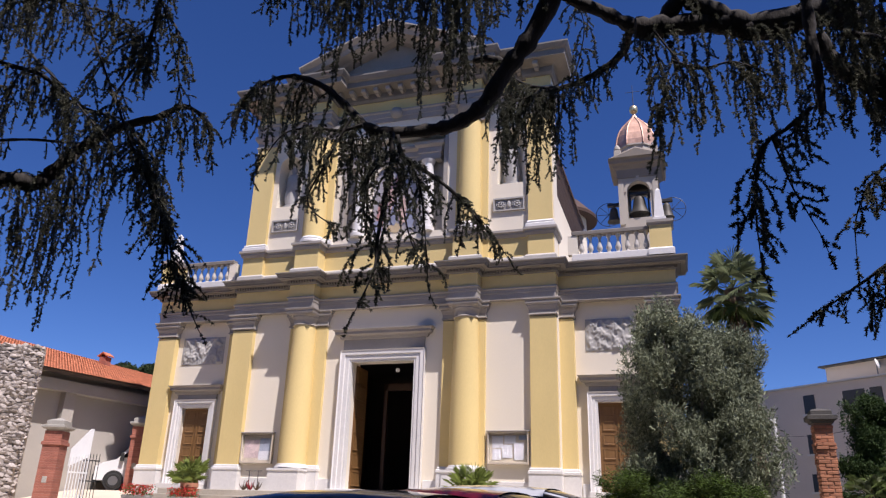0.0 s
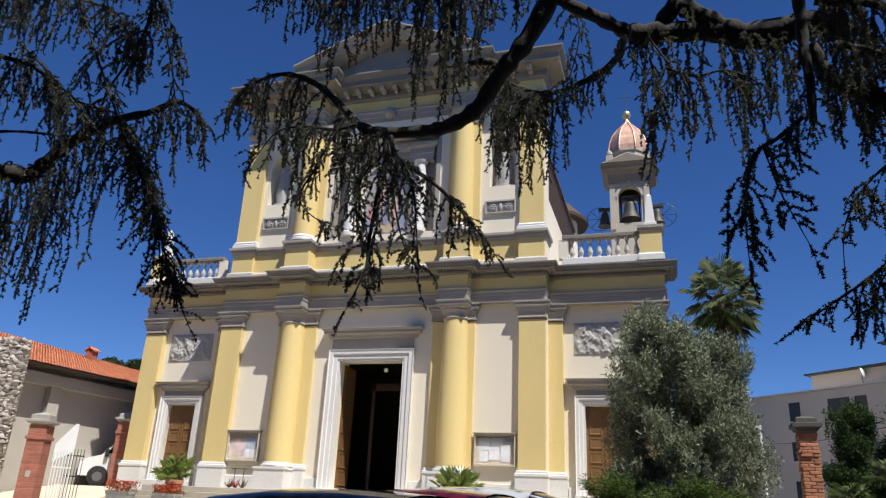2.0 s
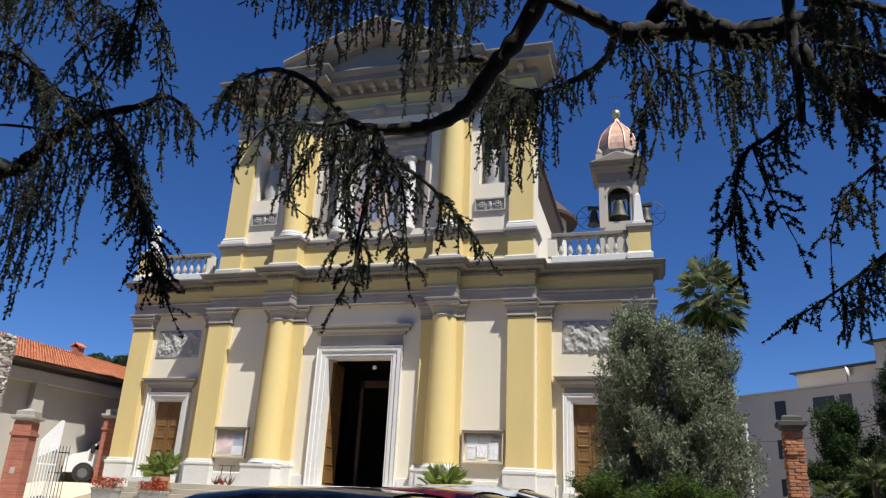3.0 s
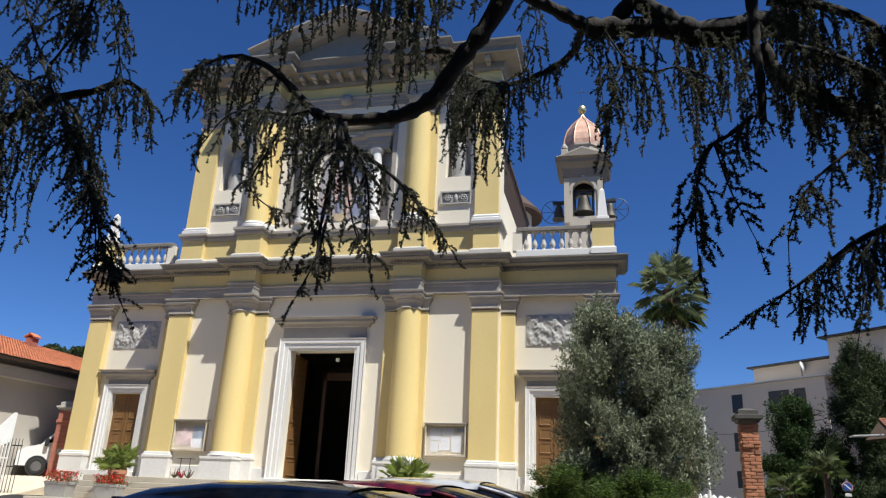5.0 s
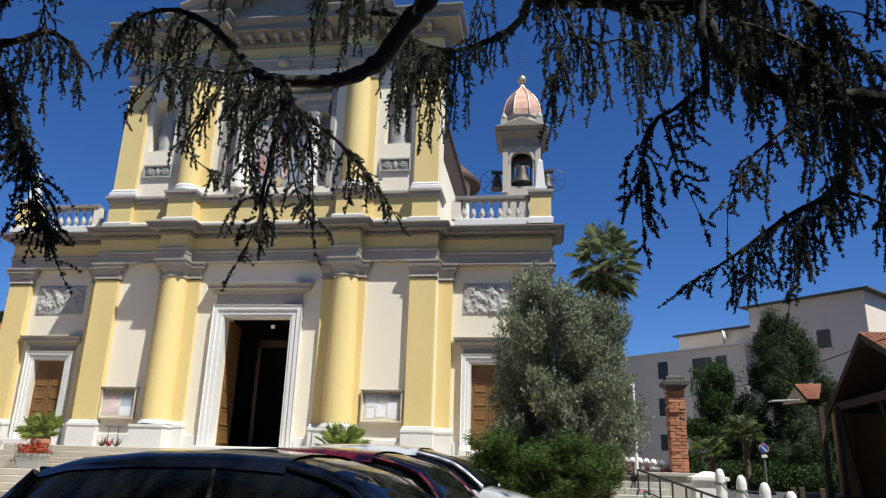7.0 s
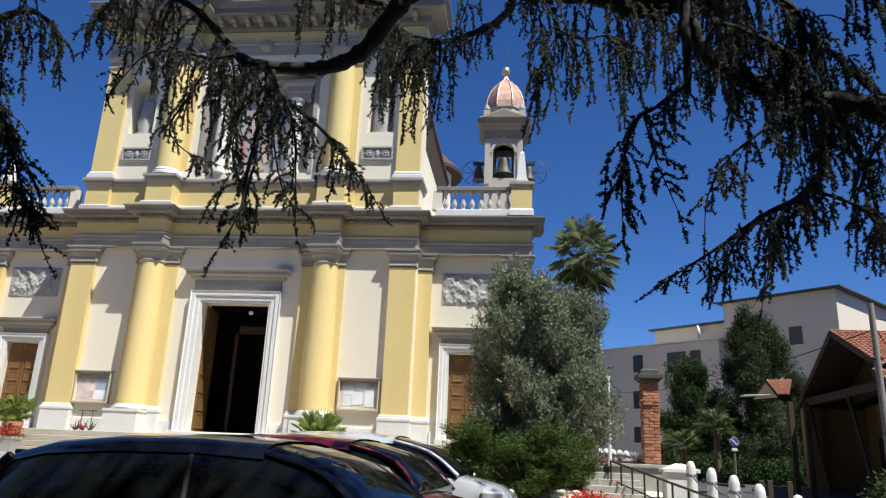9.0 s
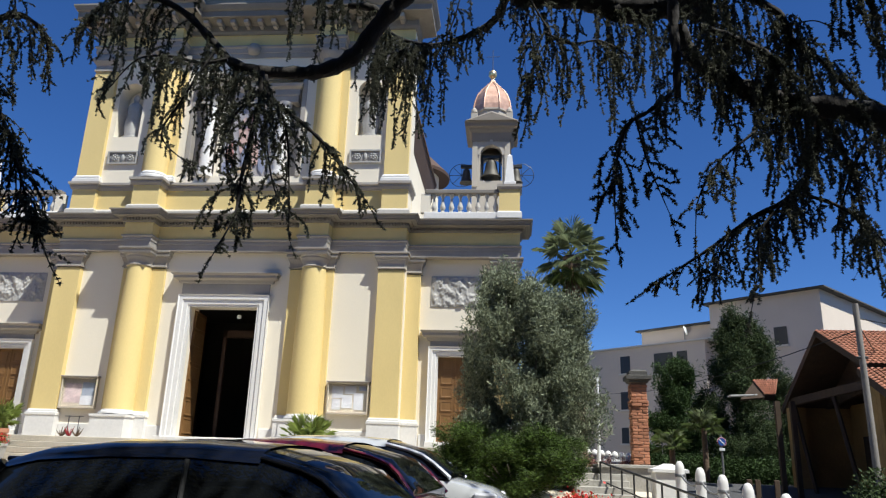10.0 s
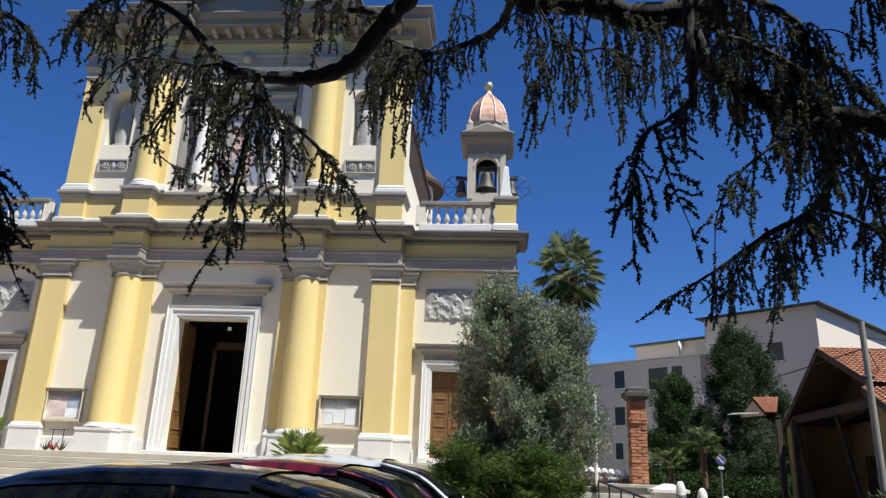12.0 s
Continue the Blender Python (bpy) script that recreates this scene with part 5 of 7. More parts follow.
def plant_stand():
    o = thing("plant_stand", "thin black iron stand with small potted succulents", "plant stand", at=(-4.0, -0.55, -0.12))
    for x in (-0.16, 0.16):
        part("leg", tube(bmesh.new(), [(x, 0, 0), (x, 0, 0.62)], [0.012, 0.012], 6), IRON, o)
    part("cross_bar", tube(bmesh.new(), [(-0.3, 0, 0.60), (0.3, 0, 0.60)], [0.01, 0.01], 6), IRON, o)
    r = random.Random(4)
    for x in (-0.25, 0.0, 0.22):
        bm = bmesh.new()
        for k in range(9):
            a, e = r.uniform(0, 6.28), r.uniform(0.6, 1.4)
            tube(bm, [(x, -0.1, 0.0), (x + 0.10 * math.cos(a), -0.1 + 0.1 * math.sin(a), 0.12 * e), (x + 0.17 * math.cos(a), -0.1 + 0.15 * math.sin(a), 0.24 * e)], [0.02, 0.018, 0.004], 5)
        part("succulent", bm, FIBRE if x else PETAL_DARK, o, "dark pointed succulent leaves")


plant_stand()

# ---- trees and shrubs of the forecourt ----
OLIVE_LEAF = leaf("olive leaves", (0.195, 0.218, 0.140), 0.55, 0.25, 0.8)
OLIVE_BARK = surface("olive bark", (0.16, 0.14, 0.12), 0.95, 4, 0.2, 30, 0.2, 0.7)


def crown_points(lobes, n, seed, shell=0.55, gap=0.30, gap_scale=1.6):
    """Leaf places filling a set of lobes (centre, radii), thinned by a noise so that gaps and tufts show."""
    r = np.random.RandomState(seed)
    out = []
    weights = np.array([a[1][0] * a[1][1] * a[1][2] for a in lobes]) ** 0.7
    weights /= weights.sum()
    while len(out) < n:
        c, rad = lobes[r.choice(len(lobes), p=weights)]
        d = r.normal(0, 1, 3)
        d /= np.linalg.norm(d)
        k = shell + (1 - shell) * r.rand() ** 0.6 if r.rand() < 0.75 else r.rand()
        p = np.array(c) + d * k * np.array(rad) * (1 + 0.18 * noise.noise(Vector(d * 2.5 + np.array(c))))
        if noise.noise(Vector(p * gap_scale)) > -gap:
            m = r.randint(5, 12)
            out.extend(p + r.normal(0, 0.055, (m, 3)))
    return np.array(out[:n])


def sprigs(lobes, n, seed, per, length, root, gap=0.12, gap_scale=1.5, rise=0.8):
    """Leaf places strung along short shoots that point away from the root and upwards."""
    r = np.random.RandomState(seed)
    out = []
    weights = np.array([a[1][0] * a[1][1] * a[1][2] for a in lobes]) ** 0.7
    weights /= weights.sum()
    root = np.array(root)
    k = 0
    while k < n:
        c, rad = lobes[r.choice(len(lobes), p=weights)]
        d = r.normal(0, 1, 3)
        d /= np.linalg.norm(d)
        p = np.array(c) + d * (0.35 + 0.65 * r.rand() ** 0.6) * np.array(rad)
        if noise.noise(Vector(p * gap_scale)) < -gap:
            continue
        k += 1
        a = p - root
        a /= np.linalg.norm(a)
        a = a * 0.7 + np.array((0, 0, rise)) + r.normal(0, 0.30, 3)
        a /= np.linalg.norm(a)
        ln = length * r.uniform(0.5, 1.25)
        u = r.rand(per, 1)
        out.append(p + a * ln * (u - 0.5) + r.normal(0, 0.022, (per, 3)))
    return np.concatenate(out)


def olive():
    o = thing("olive_tree", "silvery grey-green olive tree with a dense crown", "tree")
    r = random.Random(6)
    lobes = []
    for k in range(58):
        a, h = r.uniform(0, 6.28), r.uniform(0, 1)
        z = -0.45 + 4.05 * h
        rad = 1.52 * math.sqrt(max(0.05, 1 - ((h - 0.42) / 0.66) ** 2))
        q = r.uniform(0.45, 1.0)
        s = r.uniform(0.32, 0.62)
        lobes.append(((9.24 + rad * q * math.cos(a), -4.9 + rad * q * math.sin(a), z), (s, s, s * 1.45)))
    for k in range(12):
        a = 0.52 * k
        lobes.append(((9.3 + 0.95 * math.cos(a), -4.9 + 0.95 * math.sin(a), r.uniform(-0.75, -0.1)), (0.42, 0.42, 0.55)))
    for k in range(10):
        a = 0.63 * k
        lobes.append(((9.05 + 0.5 * math.cos(a), -4.9 + 0.5 * math.sin(a), r.uniform(2.6, 3.75)), (0.34, 0.34, 0.6)))
    for k in range(12):
        lobes.append(((r.uniform(9.75, 10.45), -4.9 + r.uniform(-0.4, 0.4), r.uniform(1.3, 2.9)), (0.32, 0.32, 0.55)))
    line = [(9.45, -4.9, -1.05), (9.42, -4.92, -0.4), (9.35, -4.88, 0.2)]
    part("trunk", tube(bmesh.new(), spline(line, 10), [0.15 - 0.006 * i for i in range(10)], 10), OLIVE_BARK, o, "grey olive trunk", 70)
    for c, s in lobes[::5]:
        mid = Vector((9.35, -4.9, 0.2)).lerp(Vector(c), 0.55) + Vector((0, 0, -0.15))
        part("limb", tube(bmesh.new(), spline([(9.36, -4.89, 0.1), tuple(mid), c], 7), [0.06 - 0.008 * i for i in range(7)], 6), OLIVE_BARK, o, "", 70)
    scatter("crown", sprigs(lobes, 10500, 31, 18, 0.42, (9.35, -4.9, -0.6)), 0.095, 0.27, OLIVE_LEAF, o, "narrow silvery olive leaves", 32, 0.0, 0.9)


olive()
JUNIPER = leaf("juniper green", (0.050, 0.082, 0.013), 0.85, 0.2, 0.65)


def juniper():
    o = thing("juniper_shrub", "dense spreading bright green juniper shrub", "shrub")
    r = random.Random(9)
    lobes = []
    for k in range(46):
        x = r.uniform(7.75, 10.35)
        y = r.uniform(-7.6, -6.0)
        e = 1 - ((x - 9.0) / 1.75) ** 2
        z = r.uniform(-1.15, -0.25 + 0.42 * e)
        lobes.append(((x, y, z), (r.uniform(0.28, 0.5), r.uniform(0.28, 0.5), r.uniform(0.14, 0.24))))
    for k in range(7):
        a = r.uniform(0, 6.28)
        part("stem", tube(bmesh.new(), [(9.2, -6.8, -1.3), (9.2 + 0.5 * math.cos(a), -6.8 + 0.4 * math.sin(a), -0.9), (9.2 + 1.0 * math.cos(a), -6.8 + 0.7 * math.sin(a), -0.55)], [0.05, 0.035, 0.012], 6), OLIVE_BARK, o)
    scatter("foliage", sprigs(lobes, 5200, 41, 20, 0.34, (9.1, -6.4, -1.6), 0.06, 2.6, 0.15), 0.085, 0.16, JUNIPER, o, "flat sprays of green needles", 42, 0.6, 0.25)


juniper()


def flower_bed():
    o = thing("flower_bed", "low bed of red flowers beside the shrub", "flowers")
    r = np.random.RandomState(55)
    p = r.normal(0, 1, (700, 3)) * np.array((0.22, 0.18, 0.07)) + np.array((10.25, -8.0, -1.13))
    scatter("blossoms", p[:400], 0.06, 0.8, PETAL, o, "orange-red blossoms", 56)
    scatter("leaves", p[400:] - np.array((0, 0, 0.08)), 0.07, 0.6, HERB, o, "green leaves", 57)


flower_bed()


PALM_GREY = leaf("grey-green palm blades", (0.20, 0.235, 0.12), 0.35, 0.3, 0.55)


def fan_palm():
    o = thing("fan_palm", "tall fan palm with a shaggy trunk and dry skirt", "palm tree")
    rnd = random.Random(2)
    line = spline([(11.05, -0.3, -0.8), (11.0, -0.35, 2.0), (10.90, -0.45, 4.2), (10.82, -0.5, 5.6)], 22)
    part("trunk", tube(bmesh.new(), line, [0.17 + 0.02 * math.sin(i * 2.1) + 0.004 * i for i in range(22)], 12), FIBRE, o, "shaggy brown trunk", 70)
    c = Vector((10.82, -0.5, 5.65))
    for k in range(38):
        a = k * 2.4 + rnd.uniform(-0.2, 0.2)
        e = 1.30 - 2.25 * (k / 37) + rnd.uniform(-0.12, 0.12)
        bm = bmesh.new()
        fan_leaf(bm, c + Vector((0, 0, 0.10 - 0.35 * k / 37)), (math.cos(a) * math.cos(e), math.sin(a) * math.cos(e), math.sin(e)), rnd.uniform(0.50, 0.75), 0.60, rnd, 26, 0.30)
        part("frond", bm, PALM_GREY if k < 33 else FAN_DARK, o)
    for k in range(34):
        a = rnd.uniform(0, 6.28)
        e = rnd.uniform(-1.45, -0.9)
        bm = bmesh.new()
        fan_leaf(bm, c + Vector((0, 0, -0.2 - 1.1 * rnd.random())), (math.cos(a) * math.cos(e), math.sin(a) * math.cos(e), math.sin(e)), 0.28, 0.40, rnd, 12, 0.6)
        part("dry_frond", bm, OLD_FROND if k % 3 else FAN_DARK, o)


fan_palm()

# ---- parked cars ----
BLACK_PAINT = surface("black car paint", (0.004, 0.0042, 0.006), 0.22, 2, 0.02, 60, 0.02, 0.0, spec=0.6, coat=1.0)
RED_PAINT = surface("dark red car paint", (0.10, 0.006, 0.008), 0.22, 2, 0.02, 60, 0.02, 0.0, spec=0.6, coat=1.0)
SILVER_PAINT = surface("silver white car paint", (0.62, 0.63, 0.64), 0.25, 2, 0.02, 60, 0.02, 0.0, metal=0.3, coat=1.0)
WHITE_PAINT = surface("white van paint", (0.75, 0.75, 0.74), 0.35, 2, 0.02, 60, 0.02, 0.0, coat=0.5)
CAR_GLASS = glass("dark car glass", (0.006, 0.007, 0.008), 0.02)
RUBBER = surface("black rubber", (0.02, 0.02, 0.02), 0.85, 4, 0.1, 40, 0.1, 0.2)
CHROME = surface("grey alloy", (0.45, 0.45, 0.46), 0.3, 4, 0.05, 40, 0.05, 0.0, metal=0.9)
LAMP_RED = surface("red tail lamp", (0.35, 0.01, 0.01), 0.15, 4, 0.05, 40, 0.05, 0.0)
LAMP_CLEAR = surface("clear head lamp", (0.6, 0.6, 0.62), 0.1, 4, 0.05, 40, 0.05, 0.0)


def loft(bm, sections):
    rings = [[bm.verts.new(p) for p in s] for s in sections]
    for a, b in zip(rings, rings[1:]):
        for k in range(len(a) - 1):
            bm.faces.new((a[k], a[k + 1], b[k + 1], b[k]))
    return rings


def car(name, label, paint, at, turn, length=4.4, width=1.80, height=1.50, belt=0.95, hood=0.92, boot=1.02, pitch=0.0, group="parked cars"):
    """A hatchback, nose towards +x, wheels on the ground at its origin."""
    o = thing(name, label, "car", group, at=at)
    o.matrix_basis = pose(*at, pitch, 0, turn)
    L, W = length / 2, width / 2
    # side outline of the lower body: place along, top height, half width
    xs = [-L, -L + 0.06, -L + 0.30, -L + 0.9, -0.5, 0.4, L - 1.25, L - 0.7, L - 0.22, L - 0.04, L]
    top = [0.70, boot - 0.14, boot, belt + 0.03, belt, belt - 0.01, belt - 0.02, hood - 0.03, hood - 0.14, 0.66, 0.50]
    half = [0.80, 0.90, 0.96, 1.0, 1.0, 1.0, 1.0, 0.98, 0.90, 0.80, 0.74]
    low = [0.42, 0.30, 0.22, 0.20, 0.20, 0.20, 0.20, 0.20, 0.22, 0.28, 0.36]
    bm = bmesh.new()
    sec = []
    for x, t, h, z in zip(xs, top, half, low):
        w = W * h
        m = (t + z) / 2 + 0.08
        prof = [(-w * 0.90, z), (-w * 0.98, z + 0.08), (-w, m), (-w * 0.965, t - 0.10), (-w * 0.93, t - 0.03), (-w * 0.84, t), (0, t + 0.03), (w * 0.84, t), (w * 0.93, t - 0.03), (w * 0.965, t - 0.10), (w, m), (w * 0.98, z + 0.08), (w * 0.90, z)]
        sec.append([(x, a, b) for a, b in prof])
    r = loft(bm, sec)
    bm.faces.new(r[0]), bm.faces.new(r[-1][::-1])
    body = part("body", bm, paint, o, "", 35)
    # glass house
    gx = [-L + 0.14, -L + 0.34, -L + 0.70, -L + 1.3, -0.1, 0.50, 1.02, L - 0.72]
    gt = [boot + 0.04, height - 0.17, height - 0.07, height - 0.015, height, height - 0.035, height - 0.17, belt + 0.02]
    gw = [0.78, 0.72, 0.72, 0.73, 0.74, 0.735, 0.745, 0.80]
    bm, roof = bmesh.new(), bmesh.new()
    sec, sec2 = [], []
    for x, t, k in zip(gx, gt, gw):
        w0, w1 = W * 0.92, W * k
        s = max(0.03, t - belt)
        prof = [(-w0, belt - 0.05), (-w0 + (w0 - w1) * 0.8, belt + s * 0.72), (-w1 * 0.985, belt + s * 0.80), (-w1 * 0.955, belt + s * 0.862), (-w1 * 0.83, belt + s * 0.925), (-w1 * 0.48, belt + s * 0.982), (0, t), (w1 * 0.48, belt + s * 0.982), (w1 * 0.83, belt + s * 0.925), (w1 * 0.955, belt + s * 0.862), (w1 * 0.985, belt + s * 0.80), (w0 - (w0 - w1) * 0.8, belt + s * 0.72), (w0, belt - 0.05)]
        sec.append([(x, a, b) for a, b in prof])
        sec2.append([(x, a * 1.012, b + 0.012) for a, b in prof])
    r = loft(bm, sec)
    bm.faces.new(r[0]), bm.faces.new(r[-1][::-1])
    part("glasshouse", bm, CAR_GLASS, o, "dark tinted windows", 50)
    loft(roof, [[p for p in s[1:-1]] for s in sec2[1:-2]])
    for f in [f for f in roof.faces if f.calc_center_median().z < belt + 0.78 * (height - belt) and abs(f.normal.y) > 0.6]:
        roof.faces.remove(f)
    part("roof", roof, paint, o, "", 50)
    for s in (-1, 1):
        for i, r0 in ((5, 0.030), (1, 0.06)):
            # front and rear pillars follow the glass house corners
            ends = ((sec2[-1][0 if s < 0 else -1], sec2[-2][1 if s < 0 else -2], sec2[-3][2 if s < 0 else -3]) if i == 5 else (sec2[0][0 if s < 0 else -1], sec2[0][1 if s < 0 else -2], sec2[1][2 if s < 0 else -3]))
            part("pillar", tube(bmesh.new(), spline(ends, 7), [r0] * 7, 6), paint, o, "", 60)
        x = -0.05
        w0, w1 = W * 0.92, W * 0.74
        part("door_pillar", tube(bmesh.new(), [(x, s * (w0 + 0.004), belt - 0.03), (x - 0.05, s * (w0 - (w0 - w1) * 0.8 + 0.004), belt + (height - belt) * 0.72)], [0.022, 0.020], 6), RUBBER, o, "black door pillar")
        m = part("mirror", slab(0.0, 0.13, -0.09, 0.09, 0, 0.14, 0.03), paint, o, "door mirror")
        m.matrix_basis = pose(L - 1.42, s * (W + 0.10), belt + 0.02)
        part("door_handle", slab(-0.42, -0.22, s * W * 0.985, s * W * 0.985 + s * 0.03, belt - 0.16, belt - 0.13, 0.006), paint, o)
        part("head_lamp", slab(L - 0.42, L - 0.10, s * W * 0.80 - 0.14, s * W * 0.80 + 0.10, 0.62, 0.74, 0.03), LAMP_CLEAR, o, "clear head lamp")
        part("tail_lamp", slab(-L - 0.01, -L + 0.20, s * W * 0.82 - 0.10, s * W * 0.82 + 0.09, 0.72, 0.95, 0.03), LAMP_RED, o, "red tail lamp")
        for x in (-L + 0.82, L - 0.88):
            w = part("wheel", turned(bmesh.new(), [(0.20, -0.10), (0.30, -0.10), (0.325, -0.06), (0.325, 0.06), (0.30, 0.10), (0.20, 0.10)], 24), RUBBER, o, "black tyre", 40)
            w.matrix_basis = pose(x, s * (W - 0.10), 0.325, 90)
            rim = part("rim", turned(bmesh.new(), [(0.205, -0.105), (0.18, -0.09), (0.06, -0.085), (0.04, -0.11), (0.04, 0.11), (0.06, 0.085), (0.18, 0.09), (0.205, 0.105)], 20), CHROME, w, "alloy rim", 40)
    part("front_bumper", slab(L - 0.16, L + 0.03, -W * 0.7, W * 0.7, 0.26, 0.46, 0.03), paint, o)
    part("spoiler", slab(-L + 0.24, -L + 0.50, -W * 0.62, W * 0.62, height - 0.225, height - 0.180, 0.012), paint, o)
    part("floor_pan", slab(-L + 0.2, L - 0.2, -W * 0.85, W * 0.85, 0.18, 0.24), RUBBER, o)
    return o


car("parked_car", "black hatchback with dark windows parked before the church", BLACK_PAINT, (6.80, -15.75, ground_height(-15.75)), -10, 4.30, 1.80, 1.53)
car("parked_car", "dark red hatchback parked beside a black one", RED_PAINT, (6.80, -13.2, ground_height(-13.2)), -8, 4.1, 1.72, 1.47)
car("parked_car", "silver white car parked near the steps", SILVER_PAINT, (6.85, -11.0, ground_height(-11.0)), -4, 4.3, 1.76, 1.44)


# ---- gate pillars, walls and street furniture ----
BRICK = surface("red brick", (0.40, 0.175, 0.095), 0.9, 5, 0.12, 40, 0.12, 0.3, per_piece=0.28)
BRICK_RED = surface("worn red brick", (0.33, 0.125, 0.085), 0.9, 3.5, 0.22, 30, 0.16, 0.3, per_island=0.15)
MORTAR = surface("lime mortar", (0.42, 0.36, 0.29), 0.95, 4, 0.1, 40, 0.1, 0.3)
BRICK_MORTAR = surface("brown mortar", (0.27, 0.17, 0.12), 0.95, 4, 0.1, 40, 0.1, 0.3)
CONCRETE = surface("weathered pale concrete", (0.36, 0.34, 0.30), 0.9, 2.5, 0.22, 25, 0.12, 0.4)
DARK_CAP = surface("dark mossy cap stone", (0.085, 0.08, 0.072), 0.95, 3, 0.2, 30, 0.15, 0.4)
BEIGE = surface("beige render", (0.66, 0.565, 0.465), 0.9, 0.5, 0.06, 30, 0.04, 0.1)
PALE_RENDER = surface("pale render", (0.66, 0.63, 0.57), 0.9, 0.5, 0.05, 30, 0.04, 0.1)
GREY_RENDER = surface("grey render", (0.42, 0.385, 0.335), 0.9, 0.6, 0.08, 30, 0.04, 0.1)
TILE = surface("orange roof tile", (0.50, 0.17, 0.08), 0.9, 2, 0.10, 30, 0.10, 0.3, per_piece=0.15, per_island=0.18)
OLD_TILE = surface("weathered roof tile", (0.40, 0.17, 0.10), 0.9, 2, 0.14, 30, 0.12, 0.3, per_island=0.2)
WINDOW_DARK = glass("dark window glass", (0.03, 0.033, 0.036), 0.32)
TIMBER = surface("old brown timber", (0.065, 0.042, 0.026), 0.9, 2, 0.2, 20, 0.2, 0.4, stretch=(4, 4, 1))
OCHRE_WALL = surface("ochre plaster", (0.34, 0.225, 0.09), 0.95, 1, 0.25, 20, 0.1, 0.3)
ROUGH_STONE = surface("rough grey fieldstone", (0.35, 0.31, 0.275), 0.95, 3, 0.12, 25, 0.12, 0.6, per_piece=0.25, per_island=0.25)
WHITE_METAL = surface("white painted iron", (0.74, 0.74, 0.73), 0.5, 3, 0.05, 40, 0.04, 0.05)
GREY_METAL = surface("grey painted steel", (0.22, 0.22, 0.22), 0.5, 3, 0.1, 40, 0.06, 0.05, metal=0.5)


def brick_pillar():
    """Free-standing pillar laid in single bricks over a mortar core."""
    o = thing("brick_pillar", "old red brick gate pillar with a dark stone cap", "pillar", at=(11.92, -4.62, 0))
    w, z0, z1 = 0.182, -0.50, 1.36
    part("mortar_core", slab(-w + 0.012, w - 0.012, -w + 0.012, w - 0.012, z0, z1), BRICK_MORTAR, o, "brown mortar")
    data = {}
    for n_, ln in (("full", 0.224), ("half", 0.106)):
        b = slab(-ln / 2, ln / 2, -0.055, 0.055, 0, 0.061, 0.007)
        me = bpy.data.meshes.new("brick")
        b.to_mesh(me)
        b.free()
        me.materials.append(BRICK)
        data[n_] = me
    r = random.Random(12)
    courses = int((z1 - z0) / 0.070)
    for c in range(courses):
        z = z0 + c * 0.070
        proud = 0.025 if c in (courses - 6, courses - 7) else 0.0
        for side in range(4):
            if c % 2:
                places = ((-0.066, "full"), (0.115, "half"))
            else:
                places = ((-0.115, "half"), (0.066, "full"))
            for x, kind_ in places:
                if r.random() < 0.02:
                    continue
                ob = new("brick", data[kind_])
                ob.parent = o
                ob.matrix_basis = pose(0, 0, 0, 0, 0, 90 * side) @ pose(x + r.uniform(-0.004, 0.004), -w + 0.052 - proud + r.uniform(-0.012, 0.010), z, 0, 0, r.uniform(-2, 2))
    sq = [(-w, w), (-w, -w), (w, -w), (w, w)]
    bm = sweep(bmesh.new(), sq, [(-0.18, z1), (0.03, z1), (0.05, z1 + 0.05), (0.10, z1 + 0.07), (0.10, z1 + 0.15), (0.02, z1 + 0.17), (0.02, z1 + 0.25), (-0.02, z1 + 0.28), (-0.175, z1 + 0.32)], True)
    part("cap", bm, DARK_CAP, o, "dark weathered stone cap")


brick_pillar()


def red_pillar(at, turn, group):
    o = thing("gate_pillar", "red brick gate pillar with a pale stone cap", "pillar", group, at=at, turn=turn)
    w, z0, z1 = 0.26, -0.95, 1.42
    bm = bmesh.new()
    for c in range(int((z1 - z0) / 0.075)):
        z = z0 + 0.075 * c
        box(bm, -w, w, -w, w, z + 0.002, z + 0.0735, 0.004)
    part("shaft", bm, BRICK_RED, o, "red brick courses")
    part("core", slab(-w + 0.02, w - 0.02, -w + 0.02, w - 0.02, z0, z1), MORTAR, o)
    part("collar", slab(-w - 0.04, w + 0.04, -w - 0.04, w + 0.04, z1 - 0.46, z1 - 0.36, 0.01), BRICK_RED, o)
    part("inset_plate", slab(-0.07, 0.07, -w - 0.012, -w + 0.01, -0.12, 0.06, 0.004), CONCRETE, o, "small pale plate")
    sq = [(-w, w), (-w, -w), (w, -w), (w, w)]
    bm = sweep(bmesh.new(), sq, [(-0.25, z1), (0.04, z1), (0.10, z1 + 0.06), (0.10, z1 + 0.12), (0.0, z1 + 0.14), (0.0, z1 + 0.26), (-0.25, z1 + 0.36)], True)
    part("cap", bm, CONCRETE, o, "pale stone cap")
    return o


PIL_A, PIL_B = (-9.02, -3.72, 0), (-10.19, 1.40, 0.72)
red_pillar(PIL_A, 20, "left gate pillars")
red_pillar(PIL_B, 20, "left gate pillars")


